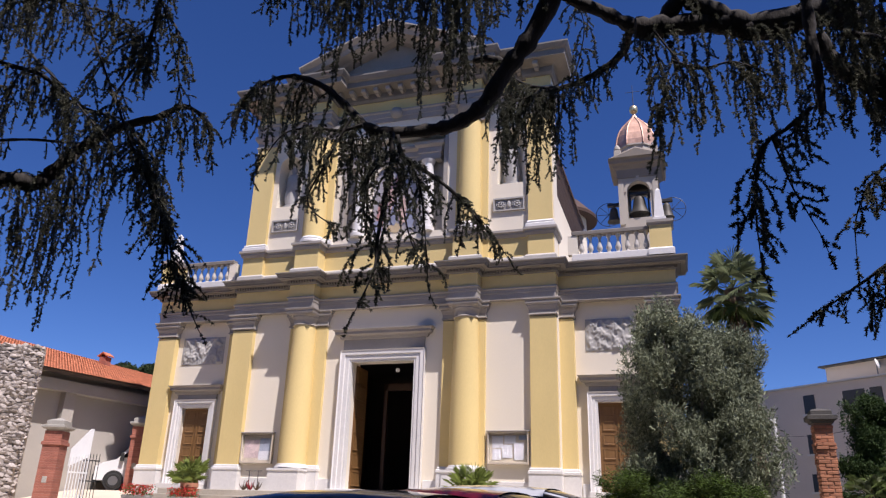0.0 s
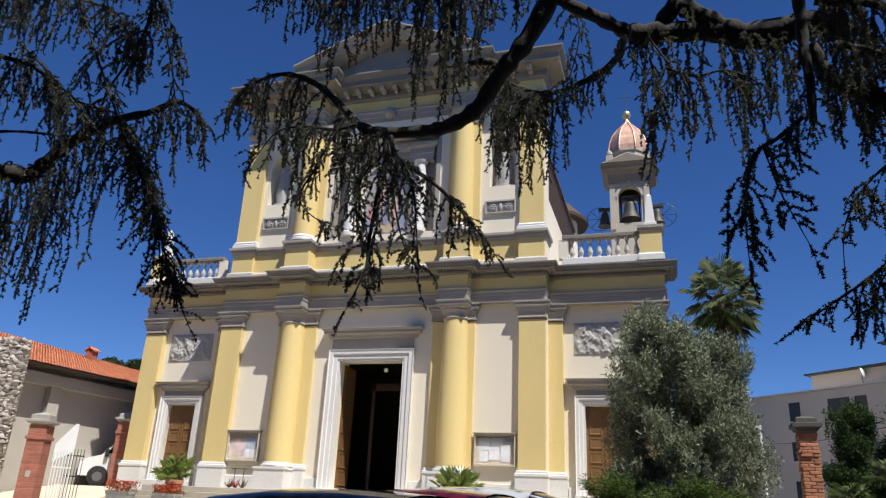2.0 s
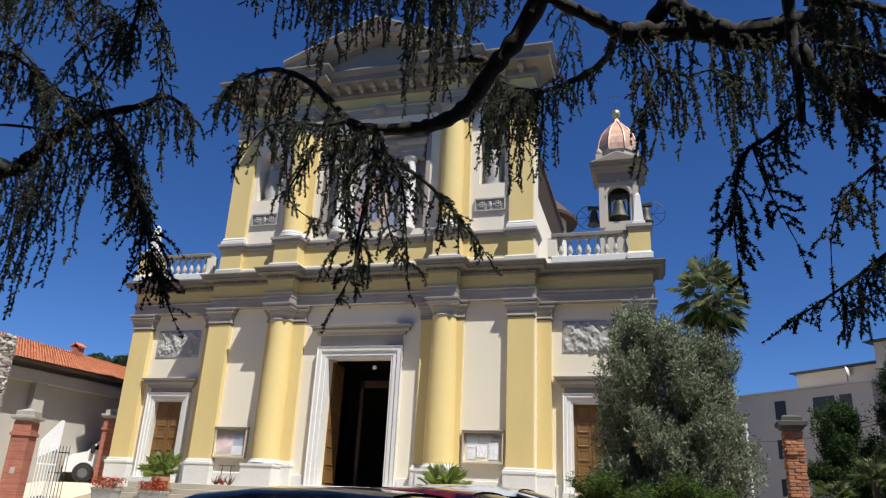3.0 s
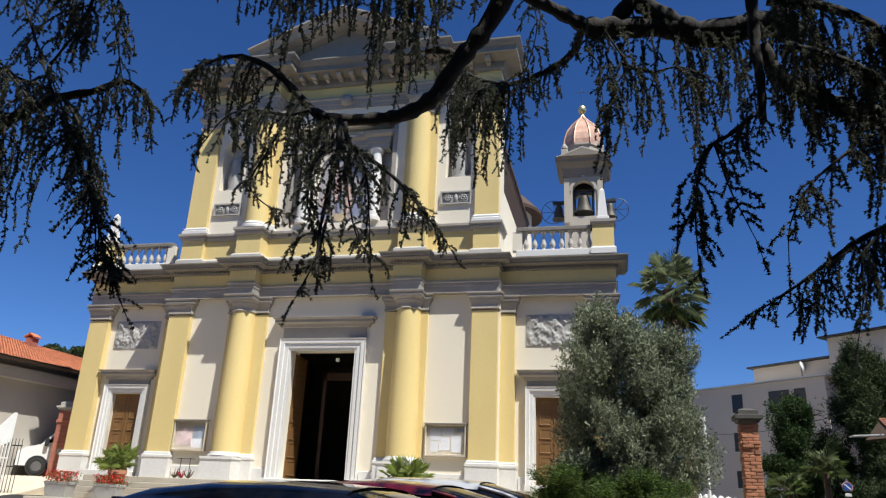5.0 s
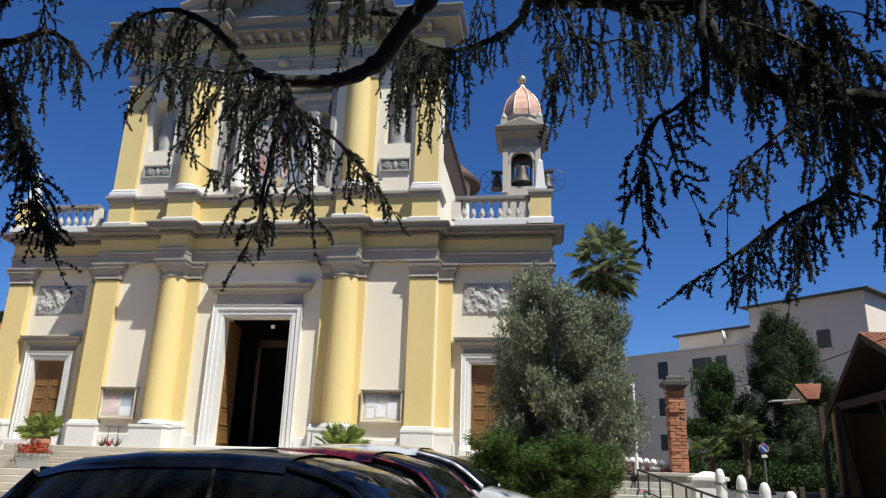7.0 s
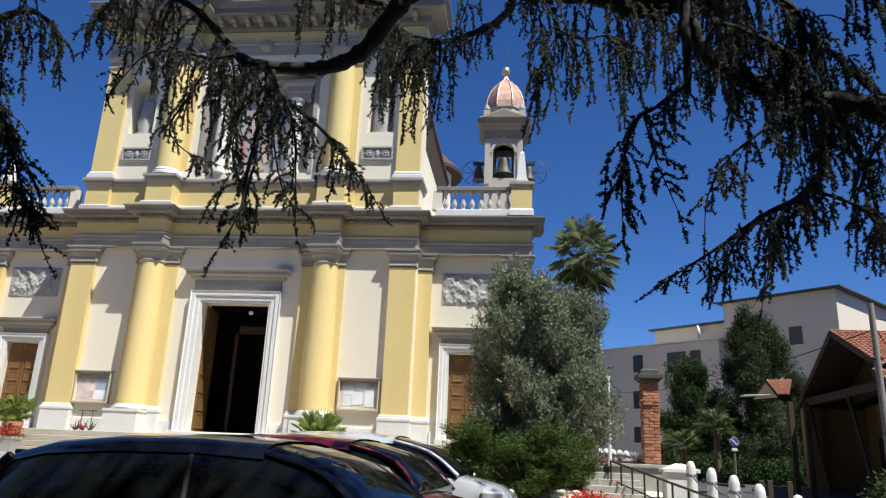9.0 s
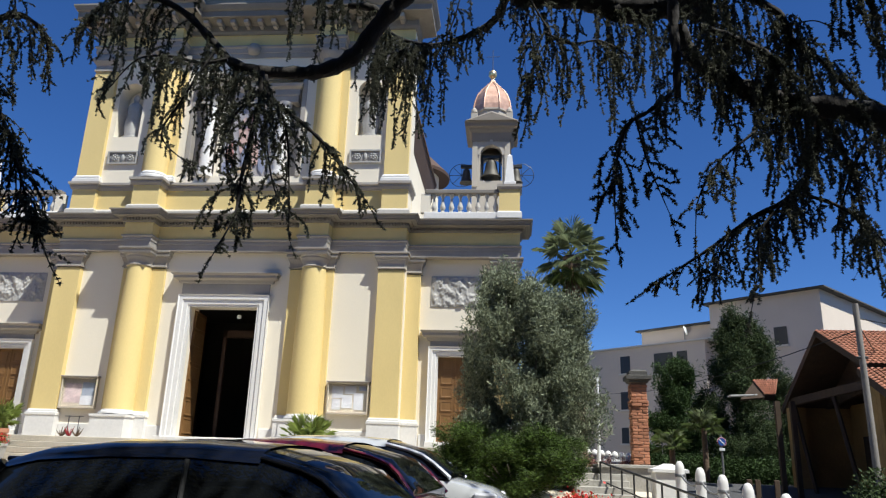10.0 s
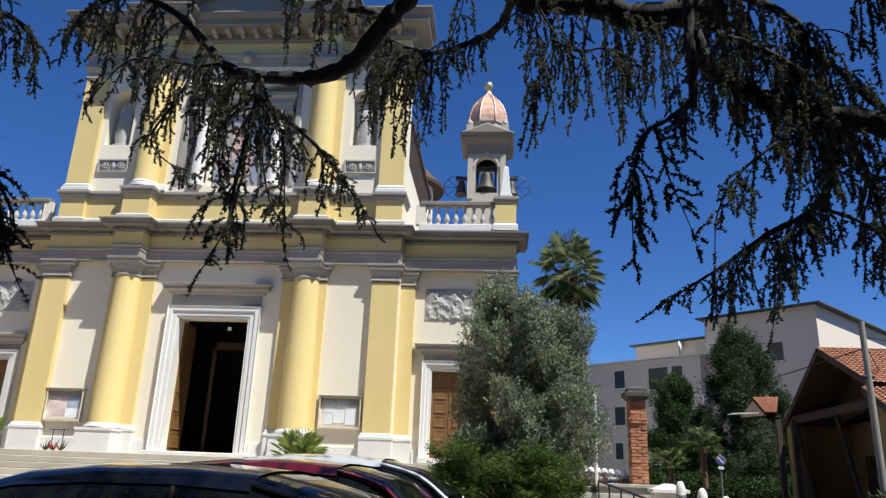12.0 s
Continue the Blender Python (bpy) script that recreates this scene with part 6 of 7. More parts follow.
def white_gate():
    """An open iron gate leaf: sheet above, bars below."""
    o = thing("gate", "open white iron gate leaf with bars", "gate", "gate leaves")
    o.matrix_basis = pose(G0X, G0Y, -0.93, 0, 0, 72)
    w = 0.62
    part("bottom_rail", slab(0, w, -0.02, 0.02, 0.05, 0.11), WHITE_METAL, o)
    part("middle_rail", slab(0, w, -0.05, -0.02, 1.12, 1.16), WHITE_METAL, o)
    for i in range(7):
        x = 0.03 + i * (w - 0.06) / 6
        part("bar", slab(x - 0.014, x + 0.014, -0.045, -0.018, 0.11, 1.55 + 0.25 * x), WHITE_METAL, o)
    bm = bmesh.new()
    v = [bm.verts.new(p) for p in ((0, -0.012, 1.30), (w, -0.012, 1.62), (w, -0.012, 2.45), (w * 0.85, -0.012, 2.45), (0, -0.012, 1.80))]
    f = bm.faces.new(v)
    g = bmesh.ops.extrude_face_region(bm, geom=[f])
    bmesh.ops.translate(bm, verts=[e for e in g["geom"] if isinstance(e, bmesh.types.BMVert)], vec=(0, 0.024, 0))
    part("sheet", bm, WHITE_METAL, o, "white metal sheet")
    o = thing("gate", "open dark iron gate leaf of thin bars", "gate", "gate leaves")
    o.matrix_basis = pose(G1X, G1Y, -0.93, 0, 0, 35)
    for z in (0.08, 0.9, 1.5):
        part("rail", slab(0, 0.5, -0.014, 0.014, z, z + 0.035), IRON, o)
    for i in range(6):
        part("bar", slab(0.09 * i + 0.01, 0.09 * i + 0.028, -0.009, 0.009, 0.0, 1.72), IRON, o)


G0X, G0Y, G1X, G1Y = -8.50, -3.61, -8.56, -3.00
white_gate()


def stone_wall():
    """Rough fieldstone building end at the street side of the gate."""
    o = thing("stone_wall", "rough grey fieldstone house wall", "wall")
    # runs from the gate pillar away to the left
    a, b = Vector((-10.0, -4.12, 0)), Vector((-14.9, -6.6, 0))
    d = (b - a).normalized()
    nrm = Vector((-d.y, d.x, 0))
    nrm = nrm if nrm.y < 0 else -nrm
    bm = bmesh.new()
    for u0, u1, z0, z1 in ((0.0, (b - a).length, -0.95, 3.95),):
        q = [a + d * u0, a + d * u1, a + d * u1 - nrm * 0.55, a + d * u0 - nrm * 0.55]
        lo = [bm.verts.new((p.x, p.y, z0)) for p in q]
        hi = [bm.verts.new((p.x, p.y, z1)) for p in q]
        for k in range(4):
            bm.faces.new((lo[k], lo[(k + 1) % 4], hi[(k + 1) % 4], hi[k]))
        bm.faces.new(hi), bm.faces.new(lo[::-1])
    part("mortar_core", bm, MORTAR, o)
    shapes = []
    r = random.Random(8)
    for k in range(6):
        b2 = bmesh.new()
        bmesh.ops.create_icosphere(b2, subdivisions=1, radius=0.5)
        for v in b2.verts:
            v.co *= 1 + r.uniform(-0.50, 0.38)
        me = bpy.data.meshes.new("stone")
        b2.to_mesh(me)
        b2.free()
        me.materials.append(ROUGH_STONE)
        shapes.append(me)

    def stone(p, turn):
        ob = new("stone", r.choice(shapes))
        ob.parent = o
        s = (r.uniform(0.20, 0.40), r.uniform(0.12, 0.20), r.uniform(0.11, 0.21))
        ob.matrix_basis = Matrix.Translation(p) @ Euler((r.uniform(-0.3, 0.3), r.uniform(-0.25, 0.25), turn + r.uniform(-0.2, 0.2))).to_matrix().to_4x4() @ Matrix.Diagonal((*s, 1))

    turn = math.atan2(d.y, d.x)
    count = 0
    z = -0.9
    while z < 4.0:
        u = r.uniform(0, 0.15)
        while u < 1.0:
            stone(a + d * u + nrm * 0.03 + Vector((0, 0, z + r.uniform(-0.03, 0.03))), turn)
            u += r.uniform(0.13, 0.22)
        stone(a - nrm * 0.25 - d * 0.02 + Vector((0, 0, z)), turn + 1.57)
        z += 0.105
    # the rest, out of easy sight, as one joined course work
    bm = bmesh.new()
    z = -0.9
    while z < 4.0:
        u = 1.05
        while u < (b - a).length:
            m = Matrix.Translation(a + d * u + nrm * 0.03 + Vector((0, 0, z))) @ Euler((0, r.uniform(-0.2, 0.2), turn)).to_matrix().to_4x4() @ Matrix.Diagonal((r.uniform(0.24, 0.42), 0.18, r.uniform(0.12, 0.20), 1))
            bmesh.ops.create_icosphere(bm, subdivisions=1, radius=0.5, matrix=m)
            u += 0.22
        z += 0.115
    tagged(part("stonework", bm, ROUGH_STONE, o), kind="stuff")


def tiled_roof(name, corners, material, parent, label, rows_, cols_):
    """A roof slope of overlapping round tiles between four corners: eave left, eave right, ridge right, ridge left."""
    e0, e1, r1, r0 = (Vector(c) for c in corners)
    up = (r0 - e0)
    nrm = (e1 - e0).cross(up).normalized()
    v, f = [], []
    nseg = 4
    for i in range(cols_):
        for j in range(rows_):
            base = len(v)
            for jj, lift in ((j, 0.03), (j + 1.15, 0.008)):
                w = min(1.0, jj / rows_)
                for k in range(nseg + 1):
                    u = (i + k / nseg) / cols_
                    p = e0.lerp(e1, u).lerp(r0.lerp(r1, u), w) + nrm * (lift + 0.028 * math.sin(math.pi * k / nseg))
                    v.append(p)
            for k in range(nseg):
                f.append((base + k, base + k + 1, base + nseg + 2 + k, base + nseg + 1 + k))
    ob = arrays(name, [tuple(p) for p in v], f, material, parent)
    tagged(ob, label, kind="stuff")
    bm = bmesh.new()
    lo = [bm.verts.new(p - nrm * 0.12) for p in (e0, e1, r1, r0)]
    hi = [bm.verts.new(p + nrm * 0.005) for p in (e0, e1, r1, r0)]
    for k in range(4):
        bm.faces.new((lo[k], lo[(k + 1) % 4], hi[(k + 1) % 4], hi[k]))
    bm.faces.new(hi), bm.faces.new(lo[::-1])
    part("roof_deck", bm, TIMBER, parent, "brown roof boarding")


def left_house():
    o = thing("side_house", "low grey house with an orange tiled roof beside the church", "house")
    a, b = Vector((-12.75, -1.6, 0)), Vector((-11.55, 5.2, 0))
    d = (b - a).normalized()
    left = Vector((-d.y, d.x, 0))
    def along(u, s, z):
        p = a + d * u + left * s
        return (p.x, p.y, z)
    tiled_roof("roof_tiles", (along(-2.5, -0.9, 3.78), along(13, -0.9, 3.78), along(13, 3.2, 4.95), along(-2.5, 3.2, 5.45)), TILE, o, "rows of orange roof tiles", 22, 130)
    bm = bmesh.new()
    q = [along(-2.5, 0, -0.9), along(13, 0, -0.9), along(13, 6, -0.9), along(-2.5, 6, -0.9)]
    lo = [bm.verts.new(p) for p in q]
    hi = [bm.verts.new((p[0], p[1], 4.0)) for p in q]
    for k in range(4):
        bm.faces.new((lo[k], lo[(k + 1) % 4], hi[(k + 1) % 4], hi[k]))
    bm.faces.new(hi)
    part("wall", bm, GREY_RENDER, o)
    for u in (-0.6, 1.2):
        bm = bmesh.new()
        q = [along(u, -0.30, -0.9), along(u + 0.45, -0.30, -0.9), along(u + 0.45, 0.02, -0.9), along(u, 0.02, -0.9)]
        lo = [bm.verts.new(p) for p in q]
        hi = [bm.verts.new((p[0], p[1], 3.15)) for p in q]
        for k in range(4):
            bm.faces.new((lo[k], lo[(k + 1) % 4], hi[(k + 1) % 4], hi[k]))
        bm.faces.new(hi)
        part("pier", bm, GREY_RENDER, o)
    bm = bmesh.new()
    q = [along(-2.5, -0.45, 3.15), along(13, -0.45, 3.15), along(13, 0.02, 3.15), along(-2.5, 0.02, 3.15)]
    lo = [bm.verts.new(p) for p in q]
    hi = [bm.verts.new((p[0], p[1], 3.55)) for p in q]
    for k in range(4):
        bm.faces.new((lo[k], lo[(k + 1) % 4], hi[(k + 1) % 4], hi[k]))
    bm.faces.new(hi), bm.faces.new(lo[::-1])
    part("eave_beam", bm, GREY_RENDER, o, "grey beam under the eaves")
    c = Vector(along(4.6, 2.4, 5.2))
    ch = part("chimney", slab(c.x - 0.17, c.x + 0.17, c.y - 0.17, c.y + 0.17, 4.4, 5.30, 0.01), BRICK_RED, o, "small red brick chimney")
    for s in (-1, 1):
        part("cap_tile", slab(-0.16, 0.16, -0.22, 0.22, 0, 0.04), TILE, ch).matrix_basis = pose(c.x + s * 0.11, c.y, 5.38, 0, s * 32, 0)


stone_wall()
left_house()


def van():
    """A delivery van with a short sloping nose, seen from its side."""
    o = thing("parked_van", "small white delivery van parked in the side yard", "van", at=VAN_AT, turn=VAN_TURN)
    side = [(0.0, 0.35), (0.02, 0.95), (0.30, 1.12), (0.85, 1.28), (1.55, 2.12), (1.85, 2.28), (2.4, 2.34), (3.1, 2.34), (3.2, 2.2), (3.2, 0.35)]
    bm = bmesh.new()
    rings = []
    for y, k in ((-0.98, 0.985), (-0.94, 1.0), (0.94, 1.0), (0.98, 0.985)):
        rings.append([bm.verts.new((x, y, 0.35 + (z - 0.35) * k)) for x, z in side])
    for p, q in zip(rings, rings[1:]):
        for k in range(len(side)):
            m = (k + 1) % len(side)
            bm.faces.new((p[k], p[m], q[m], q[k]))
    bm.faces.new(rings[0]), bm.faces.new(rings[-1][::-1])
    part("body", bm, WHITE_PAINT, o, "", 30)
    for s_ in (-1, 1):
        y = s_ * 0.985
        bm = bmesh.new()
        v = [bm.verts.new(p) for p in ((1.02, y, 1.36), (2.25, y, 1.36), (2.25, y, 1.98), (1.62, y, 1.98))]
        f = bm.faces.new(v)
        g = bmesh.ops.extrude_face_region(bm, geom=[f])
        bmesh.ops.translate(bm, verts=[e for e in g["geom"] if isinstance(e, bmesh.types.BMVert)], vec=(0, s_ * 0.012, 0))
        part("side_window", bm, CAR_GLASS, o, "dark cab window")
        part("mirror", slab(0.98, 1.14, min(y, y + s_ * 0.2), max(y, y + s_ * 0.2), 1.20, 1.55, 0.03), RUBBER, o, "black door mirror")
        part("side_strip", slab(1.6, 3.1, min(y, y + s_ * 0.02), max(y, y + s_ * 0.02), 0.62, 0.80, 0.006), RUBBER, o, "dark rubbing strip")
        part("door_handle", slab(2.05, 2.2, min(y, y + s_ * 0.03), max(y, y + s_ * 0.03), 1.16, 1.22, 0.006), RUBBER, o)
        for x in (0.82, 2.55):
            part("wheel_arch", turned(bmesh.new(), [(0.05, -0.012), (0.43, -0.012), (0.43, 0.012), (0.05, 0.012)], 24), RUBBER, o, "dark wheel arch").matrix_basis = pose(x, s_ * 0.985, 0.36, 90)
            w = part("wheel", turned(bmesh.new(), [(0.20, -0.10), (0.30, -0.10), (0.34, -0.06), (0.34, 0.06), (0.30, 0.10), (0.20, 0.10)], 24), RUBBER, o, "black tyre", 40)
            w.matrix_basis = pose(x, s_ * 0.93, 0.34, 90)
            part("rim", turned(bmesh.new(), [(0.205, -0.105), (0.18, -0.09), (0.04, -0.11), (0.04, 0.11), (0.18, 0.09), (0.205, 0.105)], 20), CHROME, w, "grey wheel rim", 40)
    bm = bmesh.new()
    v = [bm.verts.new(p) for p in ((0.88, -0.86, 1.325), (0.88, 0.86, 1.325), (1.53, 0.80, 2.10), (1.53, -0.80, 2.10))]
    f = bm.faces.new(v)
    g = bmesh.ops.extrude_face_region(bm, geom=[f])
    bmesh.ops.translate(bm, verts=[e for e in g["geom"] if isinstance(e, bmesh.types.BMVert)], vec=(-0.02, 0, 0.015))
    part("windscreen", bm, CAR_GLASS, o, "dark windscreen")
    o.matrix_basis = o.matrix_basis @ Matrix.Diagonal((0.82, 0.82, 0.82, 1))
    part("bumper", slab(-0.06, 0.12, -0.92, 0.92, 0.30, 0.62, 0.04), RUBBER, o, "dark front bumper")


VAN_AT, VAN_TURN = (-11.95, 1.35, -0.12), 40
van()

driveway = bmesh.new()
rows = [[driveway.verts.new((x, y, z)) for x in (xa, xb)] for xa, xb, y, z in ((-10.6, -7.6, -3.9, -0.93), (-12.3, -8.2, -1.5, -0.55), (-12.3, -9.35, 0.8, -0.18), (-11.9, -9.35, 12.0, -0.12))]
for lo, hi in zip(rows, rows[1:]):
    driveway.faces.new((lo[0], lo[1], hi[1], hi[0]))
g = bmesh.ops.extrude_face_region(driveway, geom=driveway.faces[:])
bmesh.ops.translate(driveway, verts=[e for e in g["geom"] if isinstance(e, bmesh.types.BMVert)], vec=(0, 0, -0.6))
tagged(part("driveway", driveway, PAVING), "pale paved drive rising behind the gate", "driveway", kind="structure")

# ---- right side: low wall, railing, bollards, sign ----
low_wall = thing("low_wall", "pale concrete retaining wall with a coping", "wall")
part("wall_body", slab(10.95, 12.25, -5.15, -4.28, -1.5, -0.53), CONCRETE, low_wall)
part("coping", slab(10.90, 12.30, -5.20, -4.25, -0.53, -0.455, 0.012), CONCRETE, low_wall, "grey coping slab")
post = thing("gate_post", "short white stone gate post with a pointed cap", "post", at=(12.15, -6.4, 0))
part("shaft", slab(-0.30, 0.30, -0.22, 0.22, -1.3, -0.60, 0.015), WHITE_STONE, post)
bm = sweep(bmesh.new(), [(-0.3, 0.22), (-0.3, -0.22), (0.3, -0.22), (0.3, 0.22)], [(-0.2, -0.60), (0.05, -0.60), (0.05, -0.54), (-0.02, -0.52), (-0.22, -0.43)], True)
part("cap", bm, WHITE_STONE, post)

bollard = thing("bollard", "round-topped white stone bollard", "bollard", "bollards along the drive")
part("shaft", turned(bmesh.new(), [(0.095, 0), (0.088, 0.68), (0.084, 0.74), (0.066, 0.80), (0.04, 0.84), (0.01, 0.85)], 20), WHITE_STONE, bollard, "", 50)
part("collar", turned(bmesh.new(), [(0.089, 0.55), (0.095, 0.56), (0.095, 0.60), (0.088, 0.61)], 20), GREY_METAL, bollard, "grey iron band", 50)
places = [(12.26, -6.94), (12.39, -7.96), (12.50, -8.96), (12.59, -9.97), (12.79, -10.97), (12.98, -12.0)]
for i, (x, y) in enumerate(places):
    m = pose(x, y, ground_height(y) + (-0.0))
    if i == 0:
        bollard.matrix_basis = m
    else:
        copy_thing(bollard, m)


def chain(a, b):
    o = thing("barrier_bar", "thin grey bar between two bollards", "railing", "bars between the bollards")
    pts = [Vector(a).lerp(Vector(b), k / 6) + Vector((0, 0, -0.10 * (1 - (2 * k / 6 - 1) ** 2))) for k in range(7)]
    part("bar", tube(bmesh.new(), pts, [0.018] * 7, 6), GREY_METAL, o)


for (xa, ya), (xb, yb) in zip(places, places[1:]):
    chain((xa, ya - 0.11, ground_height(ya) + 0.58), (xb, yb + 0.11, ground_height(yb) + 0.58))


def handrail():
    o = thing("handrail", "dark iron handrail along the ramp", "railing")
    a, b = Vector((10.95, -5.3, -0.42)), Vector((12.0, -10.4, -1.02))
    part("top_rail", tube(bmesh.new(), [a, a.lerp(b, 0.5), b], [0.022] * 3, 7), IRON, o)
    part("lower_rail", tube(bmesh.new(), [a - Vector((0, 0, 0.38)), b - Vector((0, 0, 0.38))], [0.016] * 2, 6), IRON, o)
    for k in range(9):
        p = a.lerp(b, k / 8)
        g = ground_height(p.y)
        part("post", tube(bmesh.new(), [(p.x, p.y, g - 0.05), (p.x, p.y, p.z)], [0.018] * 2, 6), IRON, o)


handrail()


def ramp_steps():
    o = thing("garden_steps", "pale stone garden steps beside the shrub", "steps")
    for k in range(5):
        part("step", slab(10.35, 11.5, -6.6 + 0.45 * k, -6.13 + 0.45 * k, -1.3, -1.05 + 0.13 * k, 0.012), CONCRETE, o)


ramp_steps()


def sign():
    o = thing("no_parking_sign", "round blue no parking sign with red border", "road sign", at=(14.9, -0.6, -0.8))
    blue = surface("sign blue", (0.03, 0.10, 0.38), 0.4, 5, 0.03, 40, 0.03, 0.0)
    red = surface("sign red", (0.50, 0.03, 0.03), 0.4, 5, 0.03, 40, 0.03, 0.0)
    white = surface("sign white", (0.75, 0.75, 0.75), 0.4, 5, 0.03, 40, 0.03, 0.0)
    part("pole", tube(bmesh.new(), [(0, 0, 0), (0, 0, 1.20)], [0.03, 0.03], 8), GREY_METAL, o)
    for nm, rad, y, mt in (("rim", 0.118, -0.04, white), ("border", 0.110, -0.045, red), ("disc", 0.095, -0.055, blue)):
        p = part(nm, turned(bmesh.new(), [(rad, 0), (rad, 0.008)], 28), mt, o)
        p.matrix_basis = pose(0, y, 1.02, 90)
    p = part("slash", slab(-0.088, 0.088, -0.068, -0.062, -0.014, 0.014), white, o, "pale slash")
    p.matrix_basis = pose(0, 0, 1.02, 0, 45, 0)
    part("small_plate", slab(-0.07, 0.07, -0.05, -0.04, 0.80, 0.87, 0.004), white, o, "small white plate")
    o.matrix_basis = pose(14.42, -2.0, -0.80)


sign()


def utility_pole():
    o = thing("utility_pole", "grey wooden utility pole with wires", "pole", at=(14.85, -9.2, -1.6))
    part("shaft", tube(bmesh.new(), [(0, 0, 0), (0, 0, 2.0), (0, 0, 3.85)], [0.062, 0.055, 0.048], 12), surface("grey pole wood", (0.26, 0.24, 0.22), 0.9, 2, 0.15, 25, 0.15, 0.4, stretch=(4, 4, 0.5)), o, "", 50)
    part("insulator", slab(-0.09, 0.09, -0.04, 0.04, 2.9, 2.95, 0.01), IRON, o)
    for k, e in enumerate(((9.0, 2.0, 3.7), (8.0, 14.0, 4.2), (-2.0, 20, 4.3))):
        s = Vector((0, 0, 3.6 - 0.1 * k))
        pts = [s.lerp(Vector(e), u / 8) + Vector((0, 0, -0.35 * (1 - (2 * u / 8 - 1) ** 2))) for u in range(9)]
        part("wire", tube(bmesh.new(), pts, [0.010] * 9, 4), RUBBER, o, "thin dark wire")


utility_pole()

WHITE_POSTS = thing("white_fence", "row of small white round-topped posts above a clipped hedge", "fence")
for k in range(9):
    part("post", turned(bmesh.new(), [(0.07, -0.8), (0.07, -0.02), (0.09, 0.0), (0.10, 0.06), (0.07, 0.14), (0.01, 0.17)], 12), WHITE_STONE, WHITE_POSTS, "", 50).matrix_basis = pose(10.95 + 0.2 * k, 0.9 + 0.04 * k, -0.10 - 0.012 * k)
part("rail", slab(10.8, 12.7, 1.05, 1.09, -0.30, -0.24), WHITE_METAL, WHITE_POSTS)


def clump(name, label, category, lobes, n, seed, size, ratio, material, stems=(), group="", up=0.2, shoot=0.0):
    o = thing(name, label, category, group)
    for line, r0 in stems:
        part("trunk", tube(bmesh.new(), spline(line, 8), [r0 * (1 - 0.09 * i) for i in range(8)], 8), OLIVE_BARK, o, "", 70)
    places_ = sprigs(lobes, n // 14, seed, 14, shoot, (lobes[0][0][0], lobes[0][0][1], -1.0), 0.10, 1.3) if shoot else crown_points(lobes, n, seed, 0.55, 0.3, 1.7)
    scatter("foliage", places_, size, ratio, material, o, "dense small leaves", seed + 1, 0.1, up)
    return o


DARK_LEAF = leaf("dark evergreen leaves", (0.046, 0.068, 0.024), 0.5, 0.15, 0.8)
MID_LEAF = leaf("mid green leaves", (0.036, 0.064, 0.017), 0.4, 0.2, 0.8)
ROSY_LEAF = leaf("reddish hedge leaves", (0.20, 0.10, 0.09), 0.4, 0.2, 0.8)


def lobes_in(seed, n, cx, cy, z0, z1, rad, size, taper=0.8):
    r = random.Random(seed)
    out = []
    for k in range(n):
        h = r.random()
        w = rad * (1 - taper * h ** 1.4) * math.sqrt(r.random())
        a = r.uniform(0, 6.28)
        s = size * r.uniform(0.7, 1.25)
        out.append(((cx + w * math.cos(a), cy + w * math.sin(a), z0 + (z1 - z0) * h), (s, s, s * 1.1)))
    return out


clump("evergreen_tree", "broad dark evergreen tree with a pointed crown", "tree", lobes_in(3, 165, 16.0, 0.9, -0.7, 3.85, 2.25, 0.30, 0.92) + lobes_in(13, 16, 15.75, 0.85, 2.6, 4.05, 0.5, 0.22, 0.9), 190000, 61, 0.10, 0.20, DARK_LEAF, shoot=0.6, up=0.5, stems=(([(15.85, 0.9, -0.8), (15.85, 0.9, 0.5), (15.85, 0.95, 2.0)], 0.18),))
clump("evergreen_tree", "smaller green bushy tree behind the brick pillar", "tree", lobes_in(4, 44, 13.7, -0.1, -0.3, 2.3, 0.95, 0.28, 0.6), 56000, 63, 0.09, 0.28, MID_LEAF, shoot=0.4, up=0.6, stems=(([(13.7, -0.1, -0.8), (13.7, -0.1, 0.4), (13.65, -0.1, 1.5)], 0.12),))
clump("clipped_hedge", "long clipped green hedge", "hedge", [((13.2 + 0.33 * k, -1.3 + 0.02 * k, -0.55), (0.30, 0.34, 0.42)) for k in range(13)], 30000, 65, 0.08, 0.4, MID_LEAF)
clump("clipped_hedge", "low reddish hedge below a white fence", "hedge", [((10.7 + 0.25 * k, 0.5, -0.50), (0.24, 0.26, 0.28)) for k in range(9)], 12000, 67, 0.08, 0.4, ROSY_LEAF)
clump("background_tree", "dark distant cedar top beyond the tiled roof", "tree", [((-28.97 + 0.58 * k, 20.39 + 0.18 * k, 8.23 + 0.3 * math.sin(k * 2) - 0.15), (0.75, 0.7, 0.42)) for k in range(6)], 16000, 69, 0.22, 0.35, DARK_LEAF, (([(-27.40, 20.89, -0.8), (-27.40, 20.89, 3), (-27.40, 20.89, 8.26)], 0.3),))
clump("garden_shrub", "low green garden shrub", "shrub", lobes_in(7, 12, 12.75, -1.6, -0.8, 0.1, 0.35, 0.22, 0.5), 8000, 71, 0.09, 0.4, MID_LEAF)
clump("garden_shrub", "low green shrub by the pole", "shrub", lobes_in(8, 12, 14.3, -10.4, -1.6, -0.75, 0.40, 0.22, 0.5), 8000, 73, 0.07, 0.4, DARK_LEAF)


